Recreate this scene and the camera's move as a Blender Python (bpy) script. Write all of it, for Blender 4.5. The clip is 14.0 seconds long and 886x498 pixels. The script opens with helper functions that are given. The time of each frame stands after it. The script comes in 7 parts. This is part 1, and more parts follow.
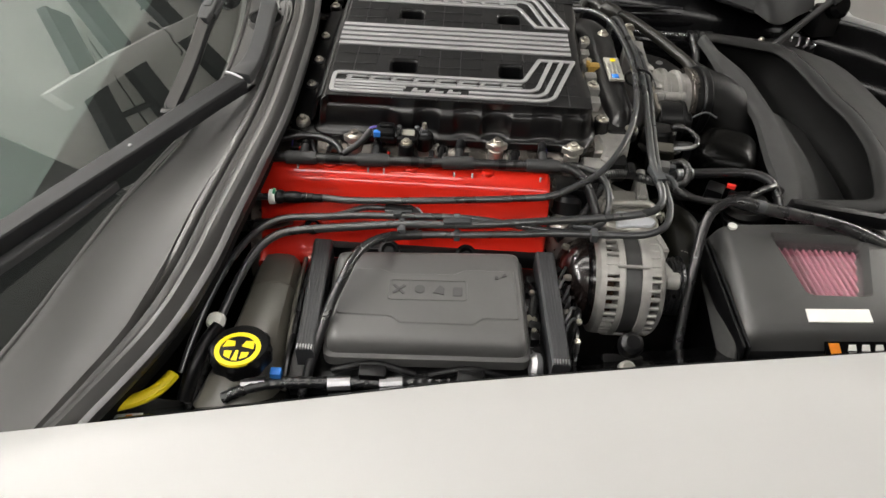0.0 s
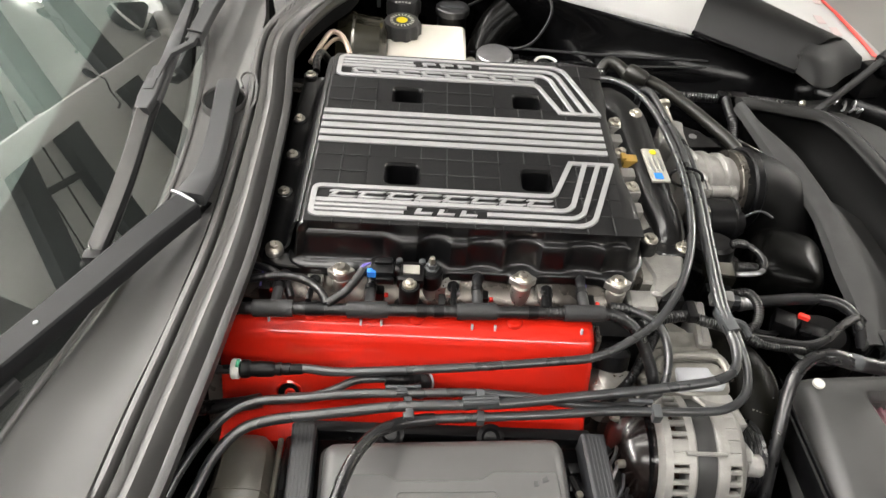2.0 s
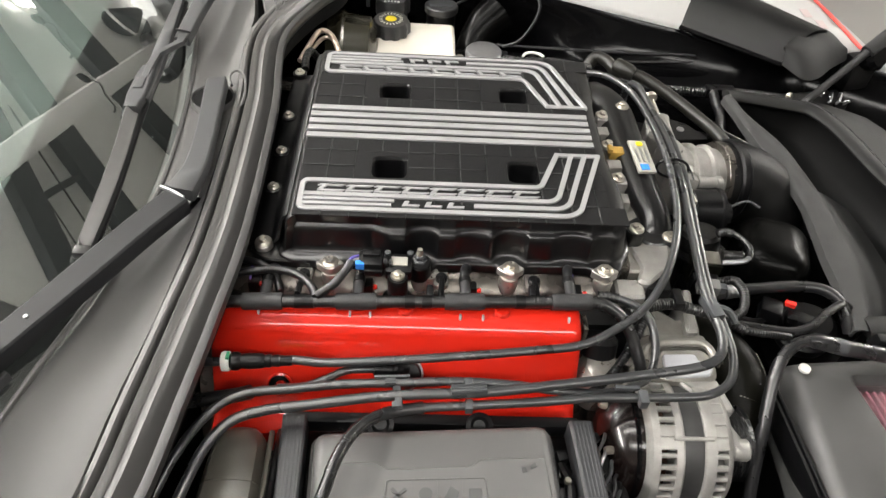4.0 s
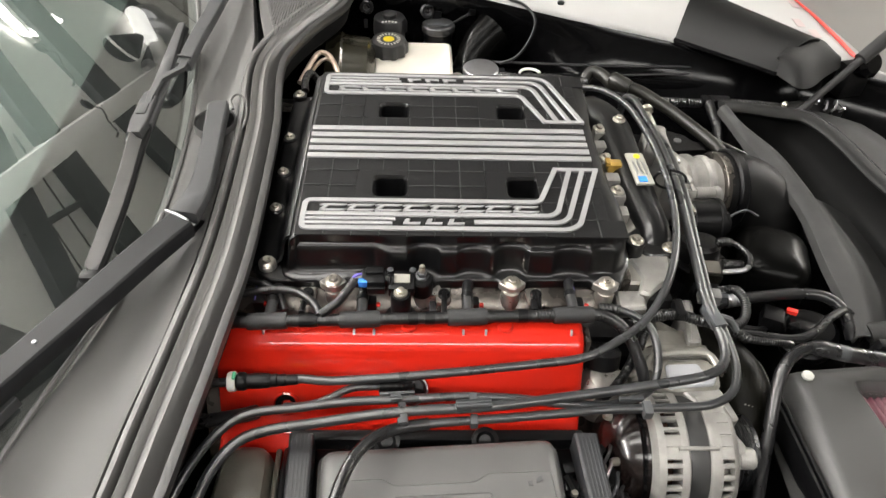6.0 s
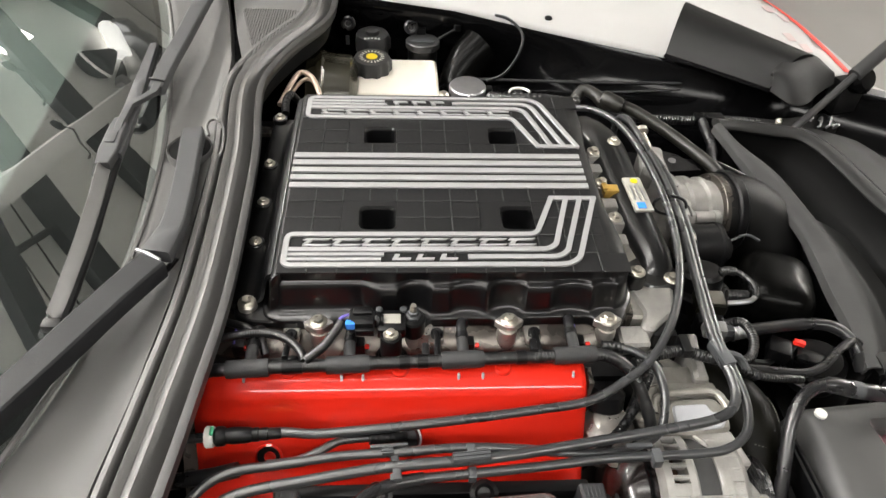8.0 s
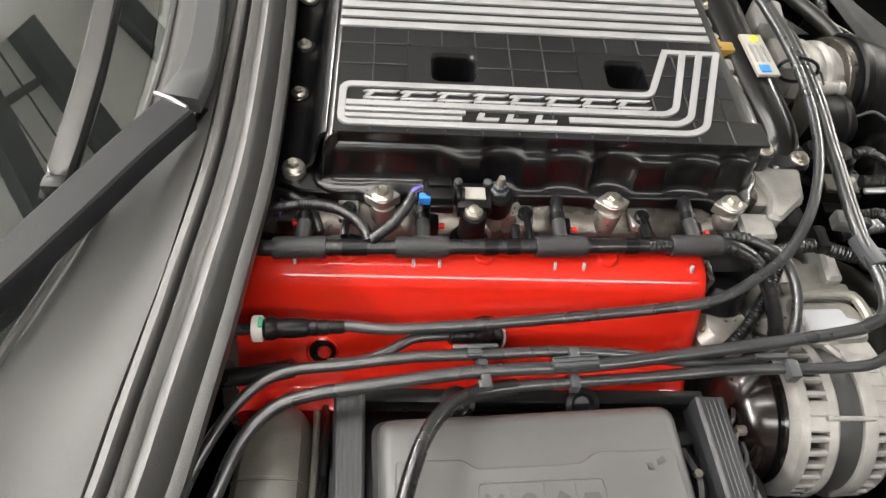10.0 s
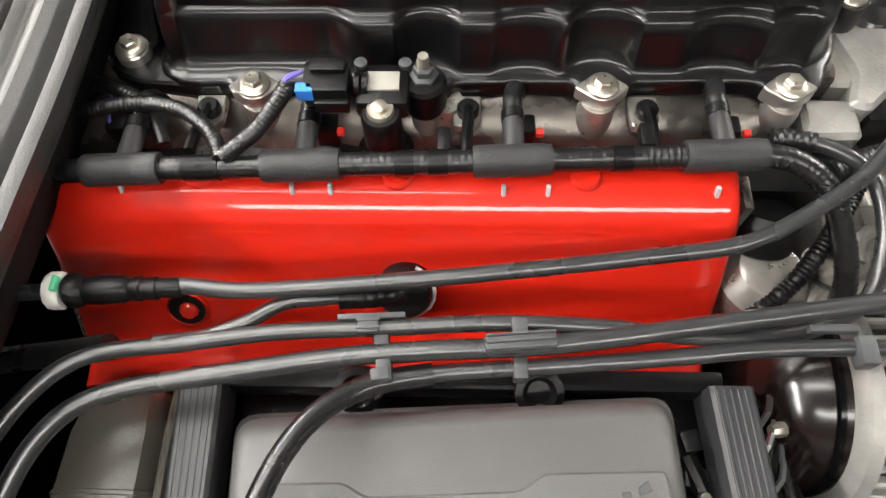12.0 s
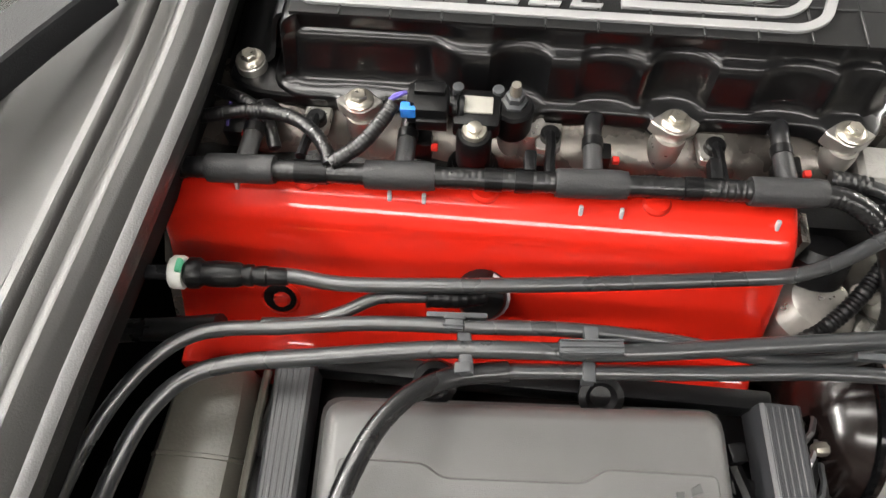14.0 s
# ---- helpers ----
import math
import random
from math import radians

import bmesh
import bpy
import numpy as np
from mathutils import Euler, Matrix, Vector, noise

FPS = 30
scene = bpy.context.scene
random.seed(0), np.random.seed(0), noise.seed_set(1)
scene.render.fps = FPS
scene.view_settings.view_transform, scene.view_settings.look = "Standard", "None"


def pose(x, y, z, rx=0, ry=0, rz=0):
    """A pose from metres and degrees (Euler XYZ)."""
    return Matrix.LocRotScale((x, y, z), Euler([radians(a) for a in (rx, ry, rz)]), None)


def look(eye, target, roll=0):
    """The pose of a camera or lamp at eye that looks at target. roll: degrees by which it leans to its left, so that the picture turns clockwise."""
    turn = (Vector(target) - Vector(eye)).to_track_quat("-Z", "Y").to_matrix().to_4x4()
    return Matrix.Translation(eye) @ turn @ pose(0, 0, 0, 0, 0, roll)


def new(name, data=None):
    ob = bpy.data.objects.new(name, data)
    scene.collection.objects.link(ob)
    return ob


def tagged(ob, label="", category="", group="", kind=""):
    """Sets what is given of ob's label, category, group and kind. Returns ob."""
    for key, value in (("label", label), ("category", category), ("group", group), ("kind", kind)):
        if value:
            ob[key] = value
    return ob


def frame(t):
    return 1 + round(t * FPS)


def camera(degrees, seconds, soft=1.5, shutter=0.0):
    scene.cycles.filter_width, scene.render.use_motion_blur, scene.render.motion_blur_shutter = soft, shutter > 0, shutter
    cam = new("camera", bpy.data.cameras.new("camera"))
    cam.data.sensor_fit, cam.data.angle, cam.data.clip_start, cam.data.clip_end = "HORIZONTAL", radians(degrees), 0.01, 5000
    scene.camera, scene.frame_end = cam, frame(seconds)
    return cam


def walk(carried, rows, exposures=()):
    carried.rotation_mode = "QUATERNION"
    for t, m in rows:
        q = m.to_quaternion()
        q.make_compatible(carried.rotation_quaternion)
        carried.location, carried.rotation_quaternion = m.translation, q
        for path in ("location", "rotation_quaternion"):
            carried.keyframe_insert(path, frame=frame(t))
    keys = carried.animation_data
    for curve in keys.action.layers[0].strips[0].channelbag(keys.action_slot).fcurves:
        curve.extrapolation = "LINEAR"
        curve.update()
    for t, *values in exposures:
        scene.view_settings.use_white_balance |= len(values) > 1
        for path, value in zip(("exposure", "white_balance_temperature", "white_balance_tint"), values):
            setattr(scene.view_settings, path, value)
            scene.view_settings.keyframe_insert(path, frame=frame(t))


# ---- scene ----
cam = camera(66.0, 14.0)
PATH = [
    (0, (0.052, 0.046, 1.402), (0.039, 1.444, -0.028), 3.0),
    (0.5, (-0.003, 0.229, 1.399), (0.026, 1.64, -0.018), 3.7),
    (1, (-0.051, 0.33, 1.383), (0.042, 1.727, -0.045), 4.3),
    (1.5, (-0.031, 0.322, 1.385), (0.048, 1.714, -0.048), 4.8),
    (2, (-0.006, 0.312, 1.387), (0.078, 1.691, -0.059), 5.3),
    (2.5, (-0.002, 0.301, 1.388), (0.081, 1.682, -0.057), 5.1),
    (3, (0.009, 0.299, 1.387), (0.095, 1.683, -0.055), 4.9),
    (5.3, (0.0, 0.294, 1.382), (0.086, 1.691, -0.046), 3.3),
    (5.5, (0.004, 0.292, 1.388), (0.089, 1.699, -0.031), 3.0),
    (6, (0.007, 0.294, 1.39), (0.084, 1.713, -0.018), 2.8),
    (6.5, (0.008, 0.294, 1.398), (0.076, 1.726, 0.004), 2.6),
    (7, (0.014, 0.301, 1.394), (0.085, 1.74, 0.007), 2.7),
    (7.2, (0.014, 0.304, 1.395), (0.093, 1.745, 0.01), 2.8),
    (9.3, (-0.044, 0.425, 1.348), (0.139, 1.725, -0.161), 5.1),
    (9.5, (-0.048, 0.427, 1.347), (0.128, 1.685, -0.198), 5.6),
    (10, (-0.072, 0.425, 1.276), (0.078, 1.595, -0.338), 7.3),
    (10.5, (-0.092, 0.434, 1.225), (-0.035, 1.484, -0.476), 6.0),
    (11, (-0.091, 0.465, 1.162), (-0.093, 1.443, -0.583), 3.7),
    (11.5, (-0.042, 0.495, 1.162), (-0.071, 1.443, -0.598), 0.6),
    (12, (0.031, 0.541, 1.151), (-0.009, 1.413, -0.648), -1.8),
    (12.5, (0.107, 0.555, 1.149), (0.079, 1.435, -0.646), -1.5),
    (13, (0.152, 0.573, 1.162), (0.124, 1.427, -0.647), -0.6),
    (13.5, (0.094, 0.538, 1.18), (0.017, 1.491, -0.577), -1.5),
    (14, (-0.001, 0.52, 1.183), (-0.106, 1.425, -0.597), -1.3),
]
walk(cam, [(t, look(eye, target, roll)) for t, eye, target, roll in PATH],
     exposures=[(0, -0.55), (0.5, 0.0), (1, 0.02), (7, 0.02), (9.5, 0.07), (10.5, 0.15), (11, 0.23), (12.5, 0.15), (14, 0.17)])

# ---------------------------------------------------------------- light
world = bpy.data.worlds.new("room_air")
world.use_nodes = True
world.node_tree.nodes["Background"].inputs[0].default_value = (0.9, 0.95, 1.0, 1)
world.node_tree.nodes["Background"].inputs[1].default_value = 0.005
scene.world = world
scene.view_settings.exposure = 0.0


# ---------------------------------------------------------------- materials
def material(name, color, rough=0.5, metal=0.0, vary=0.15, scale=30.0, bump=0.0, bump_scale=600.0, coat=0.0, spec=0.5,
             emit=0.0, trans=0.0, sub=0.0, rough_vary=0.03):
    m = bpy.data.materials.new(name)
    m.use_nodes = True
    nt = m.node_tree
    b = nt.nodes["Principled BSDF"]
    b.inputs["Metallic"].default_value = metal
    b.inputs["Roughness"].default_value = rough
    b.inputs["Specular IOR Level"].default_value = spec
    b.inputs["Coat Weight"].default_value = coat
    b.inputs["Coat Roughness"].default_value = 0.08
    b.inputs["Transmission Weight"].default_value = trans
    if sub:
        b.inputs["Subsurface Weight"].default_value = sub
        b.inputs["Subsurface Radius"].default_value = (0.01, 0.01, 0.01)
    co = nt.nodes.new("ShaderNodeTexCoord")
    info = nt.nodes.new("ShaderNodeObjectInfo")
    n1 = nt.nodes.new("ShaderNodeTexNoise")
    n1.inputs["Scale"].default_value = scale
    n1.inputs["Detail"].default_value = 6
    nt.links.new(co.outputs["Object"], n1.inputs["Vector"])
    n2 = nt.nodes.new("ShaderNodeTexNoise")
    n2.inputs["Scale"].default_value = scale * 0.13
    n2.inputs["Detail"].default_value = 3
    nt.links.new(co.outputs["Object"], n2.inputs["Vector"])
    add = nt.nodes.new("ShaderNodeMath")
    add.operation = "ADD"
    nt.links.new(n1.outputs["Fac"], add.inputs[0])
    nt.links.new(n2.outputs["Fac"], add.inputs[1])
    add2 = nt.nodes.new("ShaderNodeMath")
    add2.operation = "MULTIPLY_ADD"
    nt.links.new(info.outputs["Random"], add2.inputs[0])
    add2.inputs[1].default_value = 0.25
    nt.links.new(add.outputs[0], add2.inputs[2])
    ramp = nt.nodes.new("ShaderNodeMapRange")
    ramp.inputs["From Min"].default_value = 0.65
    ramp.inputs["From Max"].default_value = 1.6
    ramp.inputs["To Min"].default_value = 1 - vary
    ramp.inputs["To Max"].default_value = 1 + vary
    nt.links.new(add2.outputs[0], ramp.inputs["Value"])
    mul = nt.nodes.new("ShaderNodeVectorMath")
    mul.operation = "SCALE"
    mul.inputs[0].default_value = color[:3]
    nt.links.new(ramp.outputs[0], mul.inputs["Scale"])
    nt.links.new(mul.outputs[0], b.inputs["Base Color"])
    rr = nt.nodes.new("ShaderNodeMapRange")
    rr.inputs["From Min"].default_value = 0.3
    rr.inputs["From Max"].default_value = 0.7
    rr.inputs["To Min"].default_value = max(rough - rough_vary, 0.02)
    rr.inputs["To Max"].default_value = min(rough + rough_vary, 1)
    nt.links.new(n1.outputs["Fac"], rr.inputs["Value"])
    nt.links.new(rr.outputs[0], b.inputs["Roughness"])
    if bump:
        n3 = nt.nodes.new("ShaderNodeTexNoise")
        n3.inputs["Scale"].default_value = bump_scale
        n3.inputs["Detail"].default_value = 4
        nt.links.new(co.outputs["Object"], n3.inputs["Vector"])
        bp = nt.nodes.new("ShaderNodeBump")
        bp.inputs["Strength"].default_value = bump
        bp.inputs["Distance"].default_value = 0.001
        nt.links.new(n3.outputs["Fac"], bp.inputs["Height"])
        nt.links.new(bp.outputs[0], b.inputs["Normal"])
    if emit:
        b.inputs["Emission Color"].default_value = (*color[:3], 1)
        b.inputs["Emission Strength"].default_value = emit
    return m


M_LID = material("satin_black_moulding", (0.0035, 0.0035, 0.004), 0.42, spec=0.25, coat=0.7, vary=0.2)
M_LID.node_tree.nodes["Principled BSDF"].inputs["Coat Roughness"].default_value = 0.14
M_LIDTOP = material("grained_black_panel", (0.008, 0.008, 0.0085), 0.4, spec=0.28, bump=0.25, bump_scale=1500, vary=0.08)
M_SILVER = material("satin_silver_paint", (0.36, 0.36, 0.365), 0.36, metal=0.35, vary=0.06)
M_RED = material("gloss_red_powder_coat", (0.60, 0.0165, 0.0065), 0.38, spec=0.18, coat=0.9, vary=0.02, rough_vary=0.01, bump=0.04, bump_scale=300)
M_RED.node_tree.nodes["Principled BSDF"].inputs["Coat Roughness"].default_value = 0.06
M_RUBBER = material("black_rubber_hose", (0.009, 0.009, 0.010), 0.28, spec=0.8, vary=0.2)
M_PIPE = material("grey_black_nylon_pipe", (0.022, 0.023, 0.025), 0.28, spec=1.0, coat=0.3, vary=0.15, rough_vary=0.01)
M_PIPE.node_tree.nodes["Principled BSDF"].inputs["Coat Roughness"].default_value = 0.3
M_ARM = material("dark_wiper_arm", (0.011, 0.0115, 0.013), 0.5, spec=0.3, vary=0.12, bump=0.2, bump_scale=900)
M_CASE = material("bright_cast_aluminium", (0.31, 0.301, 0.285), 0.42, metal=0.35, vary=0.3, scale=70, bump=0.45, bump_scale=500)
M_TAG = material("dull_foil_label", (0.36, 0.35, 0.31), 0.4, vary=0.1, scale=90)
M_LIP = material("worn_grey_foam_rubber", (0.045, 0.045, 0.045), 0.7, spec=0.3, vary=0.3, scale=40, bump=0.4, bump_scale=500)
M_PAD = material("matt_basin_lining", (0.011, 0.011, 0.011), 0.62, spec=0.35, vary=0.3, scale=24, bump=0.5, bump_scale=350)
M_CLIP = material("grey_plastic_clip", (0.055, 0.058, 0.062), 0.45)
M_RIB = material("raised_rib_black", (0.018, 0.018, 0.019), 0.4, spec=0.5, vary=0.2)
M_FOAM = material("matt_black_sleeve", (0.026, 0.026, 0.027), 0.5, vary=0.2, bump=0.3, bump_scale=700)
M_ALU = material("cast_aluminium", (0.31, 0.297, 0.27), 0.4, metal=0.5, vary=0.3, scale=70, bump=0.35, bump_scale=500)
M_PALE = material("pale_machined_plate", (0.47, 0.48, 0.51), 0.45, metal=0.2, vary=0.08, scale=50, bump=0.2, bump_scale=500)
M_ALUDARK = material("machined_grey_head", (0.098, 0.088, 0.078), 0.28, metal=0.7, vary=0.3, scale=45, bump=0.12, bump_scale=300)
M_BOLT = material("zinc_bolt", (0.5, 0.47, 0.41), 0.3, metal=0.9, vary=0.2, scale=200)
M_CONDUIT = material("shiny_black_conduit", (0.006, 0.006, 0.0065), 0.3, spec=0.7, vary=0.2)
M_HOSE = material("aged_rubber_hose", (0.012, 0.0115, 0.0095), 0.36, vary=0.2, bump=0.2, bump_scale=500)
M_RESO = material("smooth_black_plastic", (0.0022, 0.0022, 0.0021), 0.24, spec=0.08, vary=0.1, rough_vary=0.02)
M_STATOR = material("dark_laminated_steel", (0.075, 0.075, 0.075), 0.45, metal=0.5, vary=0.2, scale=90)
M_STEEL = material("dull_steel", (0.4, 0.4, 0.41), 0.35, metal=0.9, vary=0.2, scale=80)
M_AIRBOX = material("charcoal_lid_plastic", (0.050, 0.0495, 0.049), 0.42, spec=0.55, vary=0.14, bump=0.22, bump_scale=1500)
M_BATT = material("charcoal_plastic_cover", (0.09, 0.0885, 0.0872), 0.42, spec=0.6, vary=0.12, bump=0.22, bump_scale=1800)
M_EMBOSS = material("embossed_charcoal", (0.06, 0.06, 0.06), 0.45, vary=0.12)
M_BLACK = material("black_plastic", (0.004, 0.004, 0.0045), 0.3, spec=0.3, vary=0.2, bump=0.2, bump_scale=900)
M_FLAP = material("matt_black_trim", (0.0045, 0.0045, 0.0045), 0.46, spec=0.25, vary=0.15, bump=0.3, bump_scale=1200)
M_CAP = material("worn_black_cap", (0.03, 0.03, 0.031), 0.45, spec=0.6, vary=0.2, bump=0.2, bump_scale=700)
M_GLOSS = material("gloss_black_paint", (0.003, 0.003, 0.0033), 0.14, spec=0.17, coat=0.0, vary=0.15, rough_vary=0.05)
M_TANK = material("olive_black_tank", (0.10, 0.094, 0.078), 0.36, spec=0.8, vary=0.15, bump=0.2, bump_scale=500)
M_COWL = material("grained_cowl_plastic", (0.092, 0.090, 0.088), 0.56, spec=0.45, rough_vary=0.03, vary=0.1, bump=0.22, bump_scale=1500)
M_SEAL = material("grey_rubber_seal", (0.075, 0.073, 0.071), 0.42, spec=0.8, vary=0.1, bump=0.2, bump_scale=900)
M_SEALDARK = material("black_rubber_lip", (0.026, 0.0255, 0.025), 0.42, spec=0.7, vary=0.15, bump=0.2, bump_scale=900)
M_STRAP = material("dark_slate_strap", (0.03, 0.031, 0.034), 0.42, spec=0.6, vary=0.12, bump=0.15, bump_scale=900)
M_WASH = material("plated_washer", (0.42, 0.40, 0.37), 0.3, metal=0.75, vary=0.2, scale=160)
M_EDGE = material("polished_black_fold", (0.035, 0.035, 0.037), 0.22, spec=1.0, vary=0.2)
M_OLIVE = material("olive_black_hose", (0.0045, 0.0042, 0.0026), 0.42, spec=0.16, vary=0.25, bump=0.2, bump_scale=500)
M_BROWN = material("glossy_brown_black", (0.008, 0.005, 0.0045), 0.2, spec=0.6, vary=0.2, rough_vary=0.04)
M_WIPER = material("matt_wiper_black", (0.035, 0.036, 0.038), 0.5, vary=0.12, bump=0.2, bump_scale=900)
M_WHITE = material("white_car_paint", (0.435, 0.431, 0.425), 0.4, vary=0.02, scale=6)
M_TRANSL = material("milky_white_plastic", (0.78, 0.74, 0.66), 0.4, vary=0.06, sub=0.3)
M_YELLOW = material("yellow_plastic", (0.85, 0.66, 0.01), 0.45, vary=0.05)
M_BLUE = material("blue_plastic", (0.03, 0.22, 0.75), 0.4)
M_ORANGE = material("orange_label", (0.9, 0.28, 0.02), 0.5)
M_ORRED = material("red_plastic_lock", (0.75, 0.03, 0.02), 0.4)
M_GREEN = material("green_insert", (0.1, 0.5, 0.28), 0.4)
M_PAPER = material("white_label", (0.75, 0.74, 0.7), 0.5, vary=0.05)
M_AMBER = material("amber_connector", (0.45, 0.28, 0.06), 0.4)
M_PINK = material("pink_filter_paper", (0.36, 0.13, 0.18), 0.7, vary=0.45, scale=80)
M_FADE = material("faded_pink_paint", (0.47, 0.38, 0.375), 0.4, vary=0.05, scale=20)
M_BLADE = material("satin_grey_blade", (0.12, 0.119, 0.117), 0.36, spec=0.8, vary=0.12, scale=60)
M_COPPER = material("copper_winding", (0.05, 0.02, 0.008), 0.5, metal=0.5, vary=0.3, scale=120)
M_VIOLET = material("violet_wire", (0.12, 0.09, 0.4), 0.5)
M_BRAKE = material("olive_gold_booster", (0.032, 0.029, 0.019), 0.22, metal=0.25, vary=0.15)
M_BRAID = material("tan_braided_metal", (0.5, 0.4, 0.33), 0.35, metal=0.7, vary=0.3, scale=200)
M_CONC = material("grey_epoxy_floor", (0.2, 0.193, 0.186), 0.35, vary=0.15, scale=3)
M_WALL = material("warm_white_wall", (0.36, 0.345, 0.32), 0.8, vary=0.05, scale=2)
M_DUCT = material("white_enamel_duct", (0.85, 0.84, 0.82), 0.4, vary=0.04, scale=4)
M_CEIL = material("off_white_ceiling", (0.86, 0.855, 0.83), 0.85, vary=0.06, scale=2)
M_ROOF = material("grey_sheet_roof", (0.2, 0.2, 0.197), 0.7, vary=0.1, scale=3)
M_SHADE = material("pale_sunshade", (0.054, 0.073, 0.064), 0.6, vary=0.1, scale=12)
M_BEAM = material("dark_steel_beam", (0.014, 0.017, 0.018), 0.6)
M_LAMP = material("lit_diffuser", (1.0, 0.97, 0.92), 0.5, emit=11.5, vary=0.0)
M_LINE = material("lit_linear_diffuser", (1.0, 0.97, 0.92), 0.5, emit=18.0, vary=0.0)
M_SPOT = material("lit_spot_face", (1.0, 0.97, 0.93), 0.5, emit=1.6, vary=0.0)
M_FILL = material("lit_fill_tube", (1.0, 0.97, 0.92), 0.5, emit=150.0, vary=0.0)
M_DASH = material("dark_dashboard_trim", (0.004, 0.0042, 0.0042), 0.8, spec=0.15, vary=0.12, bump=0.3, bump_scale=900)
M_PANE = material("clear_plastic_window", (0.95, 0.93, 0.93), 0.1, trans=1.0, vary=0.0, rough_vary=0.08, scale=60)
M_GLASS = material("tinted_glass", (0.88, 0.95, 0.92), 0.0, trans=1.0, vary=0.0, rough_vary=0.0)
M_GLASS.node_tree.nodes["Principled BSDF"].inputs["IOR"].default_value = 2.6
for link in list(M_GLASS.node_tree.links):
    if link.to_socket.name == "Roughness":
        M_GLASS.node_tree.links.remove(link)


# ---------------------------------------------------------------- building tools
def thing(name, at, label, category, group="", kind=""):
    e = new(name)
    e.empty_display_size = 0.02
    e.location = at
    return tagged(e, label, category, group, kind)


def settle(ob, parent):
    if parent is not None:
        ob.parent = parent
        if parent.data is None:
            ob.matrix_parent_inverse = Matrix.Translation(-Vector(parent.location))
    return ob


def finish(name, bm, mat, angle=35):
    bmesh.ops.remove_doubles(bm, verts=bm.verts, dist=1e-6)
    bmesh.ops.recalc_face_normals(bm, faces=bm.faces)
    me = bpy.data.meshes.new(name)
    bm.to_mesh(me)
    bm.free()
    me.materials.append(mat)
    me.polygons.foreach_set("use_smooth", [True] * len(me.polygons))
    me.set_sharp_from_angle(angle=radians(angle))
    return me


def part(name, bm, mat, parent=None, label="", angle=35):
    ob = settle(new(name, finish(name, bm, mat, angle)), parent)
    return tagged(ob, label)


def place(name, me, m, parent=None, label=""):
    ob = new(name, me)
    settle(ob, parent)
    ob.matrix_basis = m
    return tagged(ob, label)


def box(cx, cy, cz, sx, sy, sz, bevel=0.0, rot=(0, 0, 0), bm=None, seg=2):
    out = bm or bmesh.new()
    b = bmesh.new()
    bmesh.ops.create_cube(b, size=1)
    bmesh.ops.scale(b, vec=(sx, sy, sz), verts=b.verts)
    if bevel:
        bmesh.ops.bevel(b, geom=b.edges[:], offset=bevel, segments=seg, affect="EDGES", profile=0.6)
    bmesh.ops.transform(b, matrix=pose(cx, cy, cz, *rot), verts=b.verts)
    return merge(out, b)


def merge(out, b):
    index = {v: out.verts.new(v.co) for v in b.verts}
    for f in b.faces:
        out.faces.new([index[v] for v in f.verts])
    b.free()
    return out


def lathe(profile, m=None, n=24, bm=None, ripple=None):
    """A turned shape about z from rows of (radius, height); ripple changes the radius by angle."""
    b = bmesh.new()
    rings = []
    for r, z in profile:
        ring = []
        for k in range(n):
            a = 2 * math.pi * k / n
            q = r * (ripple(a, z) if ripple else 1)
            ring.append(b.verts.new((q * math.cos(a), q * math.sin(a), z)))
        rings.append(ring)
    for p, q in zip(rings, rings[1:]):
        for k in range(n):
            b.faces.new((p[k], p[(k + 1) % n], q[(k + 1) % n], q[k]))
    b.faces.new(rings[0][::-1])
    b.faces.new(rings[-1])
    if m is not None:
        bmesh.ops.transform(b, matrix=m, verts=b.verts)
    return merge(bm, b) if bm else b


def along(a, b):
    """A pose at a whose z axis points to b."""
    a, b = Vector(a), Vector(b)
    return Matrix.Translation(a) @ (b - a).to_track_quat("Z", "Y").to_matrix().to_4x4()


def curve(points, step=0.006):
    """A smooth way through the points, in even small steps."""
    p = [Vector(q) for q in points]
    p = [2 * p[0] - p[1]] + p + [2 * p[-1] - p[-2]]
    out = []
    for a, b, c, d in zip(p, p[1:], p[2:], p[3:]):
        n = max(2, int((c - b).length / step))
        for k in range(n):
            t = k / n
            out.append(0.5 * (2 * b + (c - a) * t + (2 * a - 5 * b + 4 * c - d) * t * t + (3 * b - a - 3 * c + d) * t ** 3))
    out.append(p[-2])
    return out


def tube(points, r, n=12, step=0.006, ring=None, bm=None, flat=1.0, raw=False):
    """A hose along the points; ring gives the radius factor by distance along it, flat squeezes it in height."""
    path = [Vector(q) for q in points] if raw else curve(points, step)
    b = bmesh.new()
    rings, run = [], 0.0
    tan = (path[1] - path[0]).normalized()
    side = tan.cross(Vector((0, 0, 1)))
    side = side.normalized() if side.length > 0.1 else Vector((1, 0, 0))
    for k, q in enumerate(path):
        t = (path[min(k + 1, len(path) - 1)] - path[max(k - 1, 0)]).normalized()
        side = (side - t * side.dot(t)).normalized()
        up = side.cross(t)
        if k:
            run += (q - path[k - 1]).length
        rad = r * (ring(run) if ring else 1)
        rings.append([b.verts.new(q + rad * (math.cos(a) * side + flat * math.sin(a) * up)) for a in (2 * math.pi * j / n for j in range(n))])
    for p, q in zip(rings, rings[1:]):
        for j in range(n):
            b.faces.new((p[j], p[(j + 1) % n], q[(j + 1) % n], q[j]))
    b.faces.new(rings[0][::-1])
    b.faces.new(rings[-1])
    return merge(bm, b) if bm else b


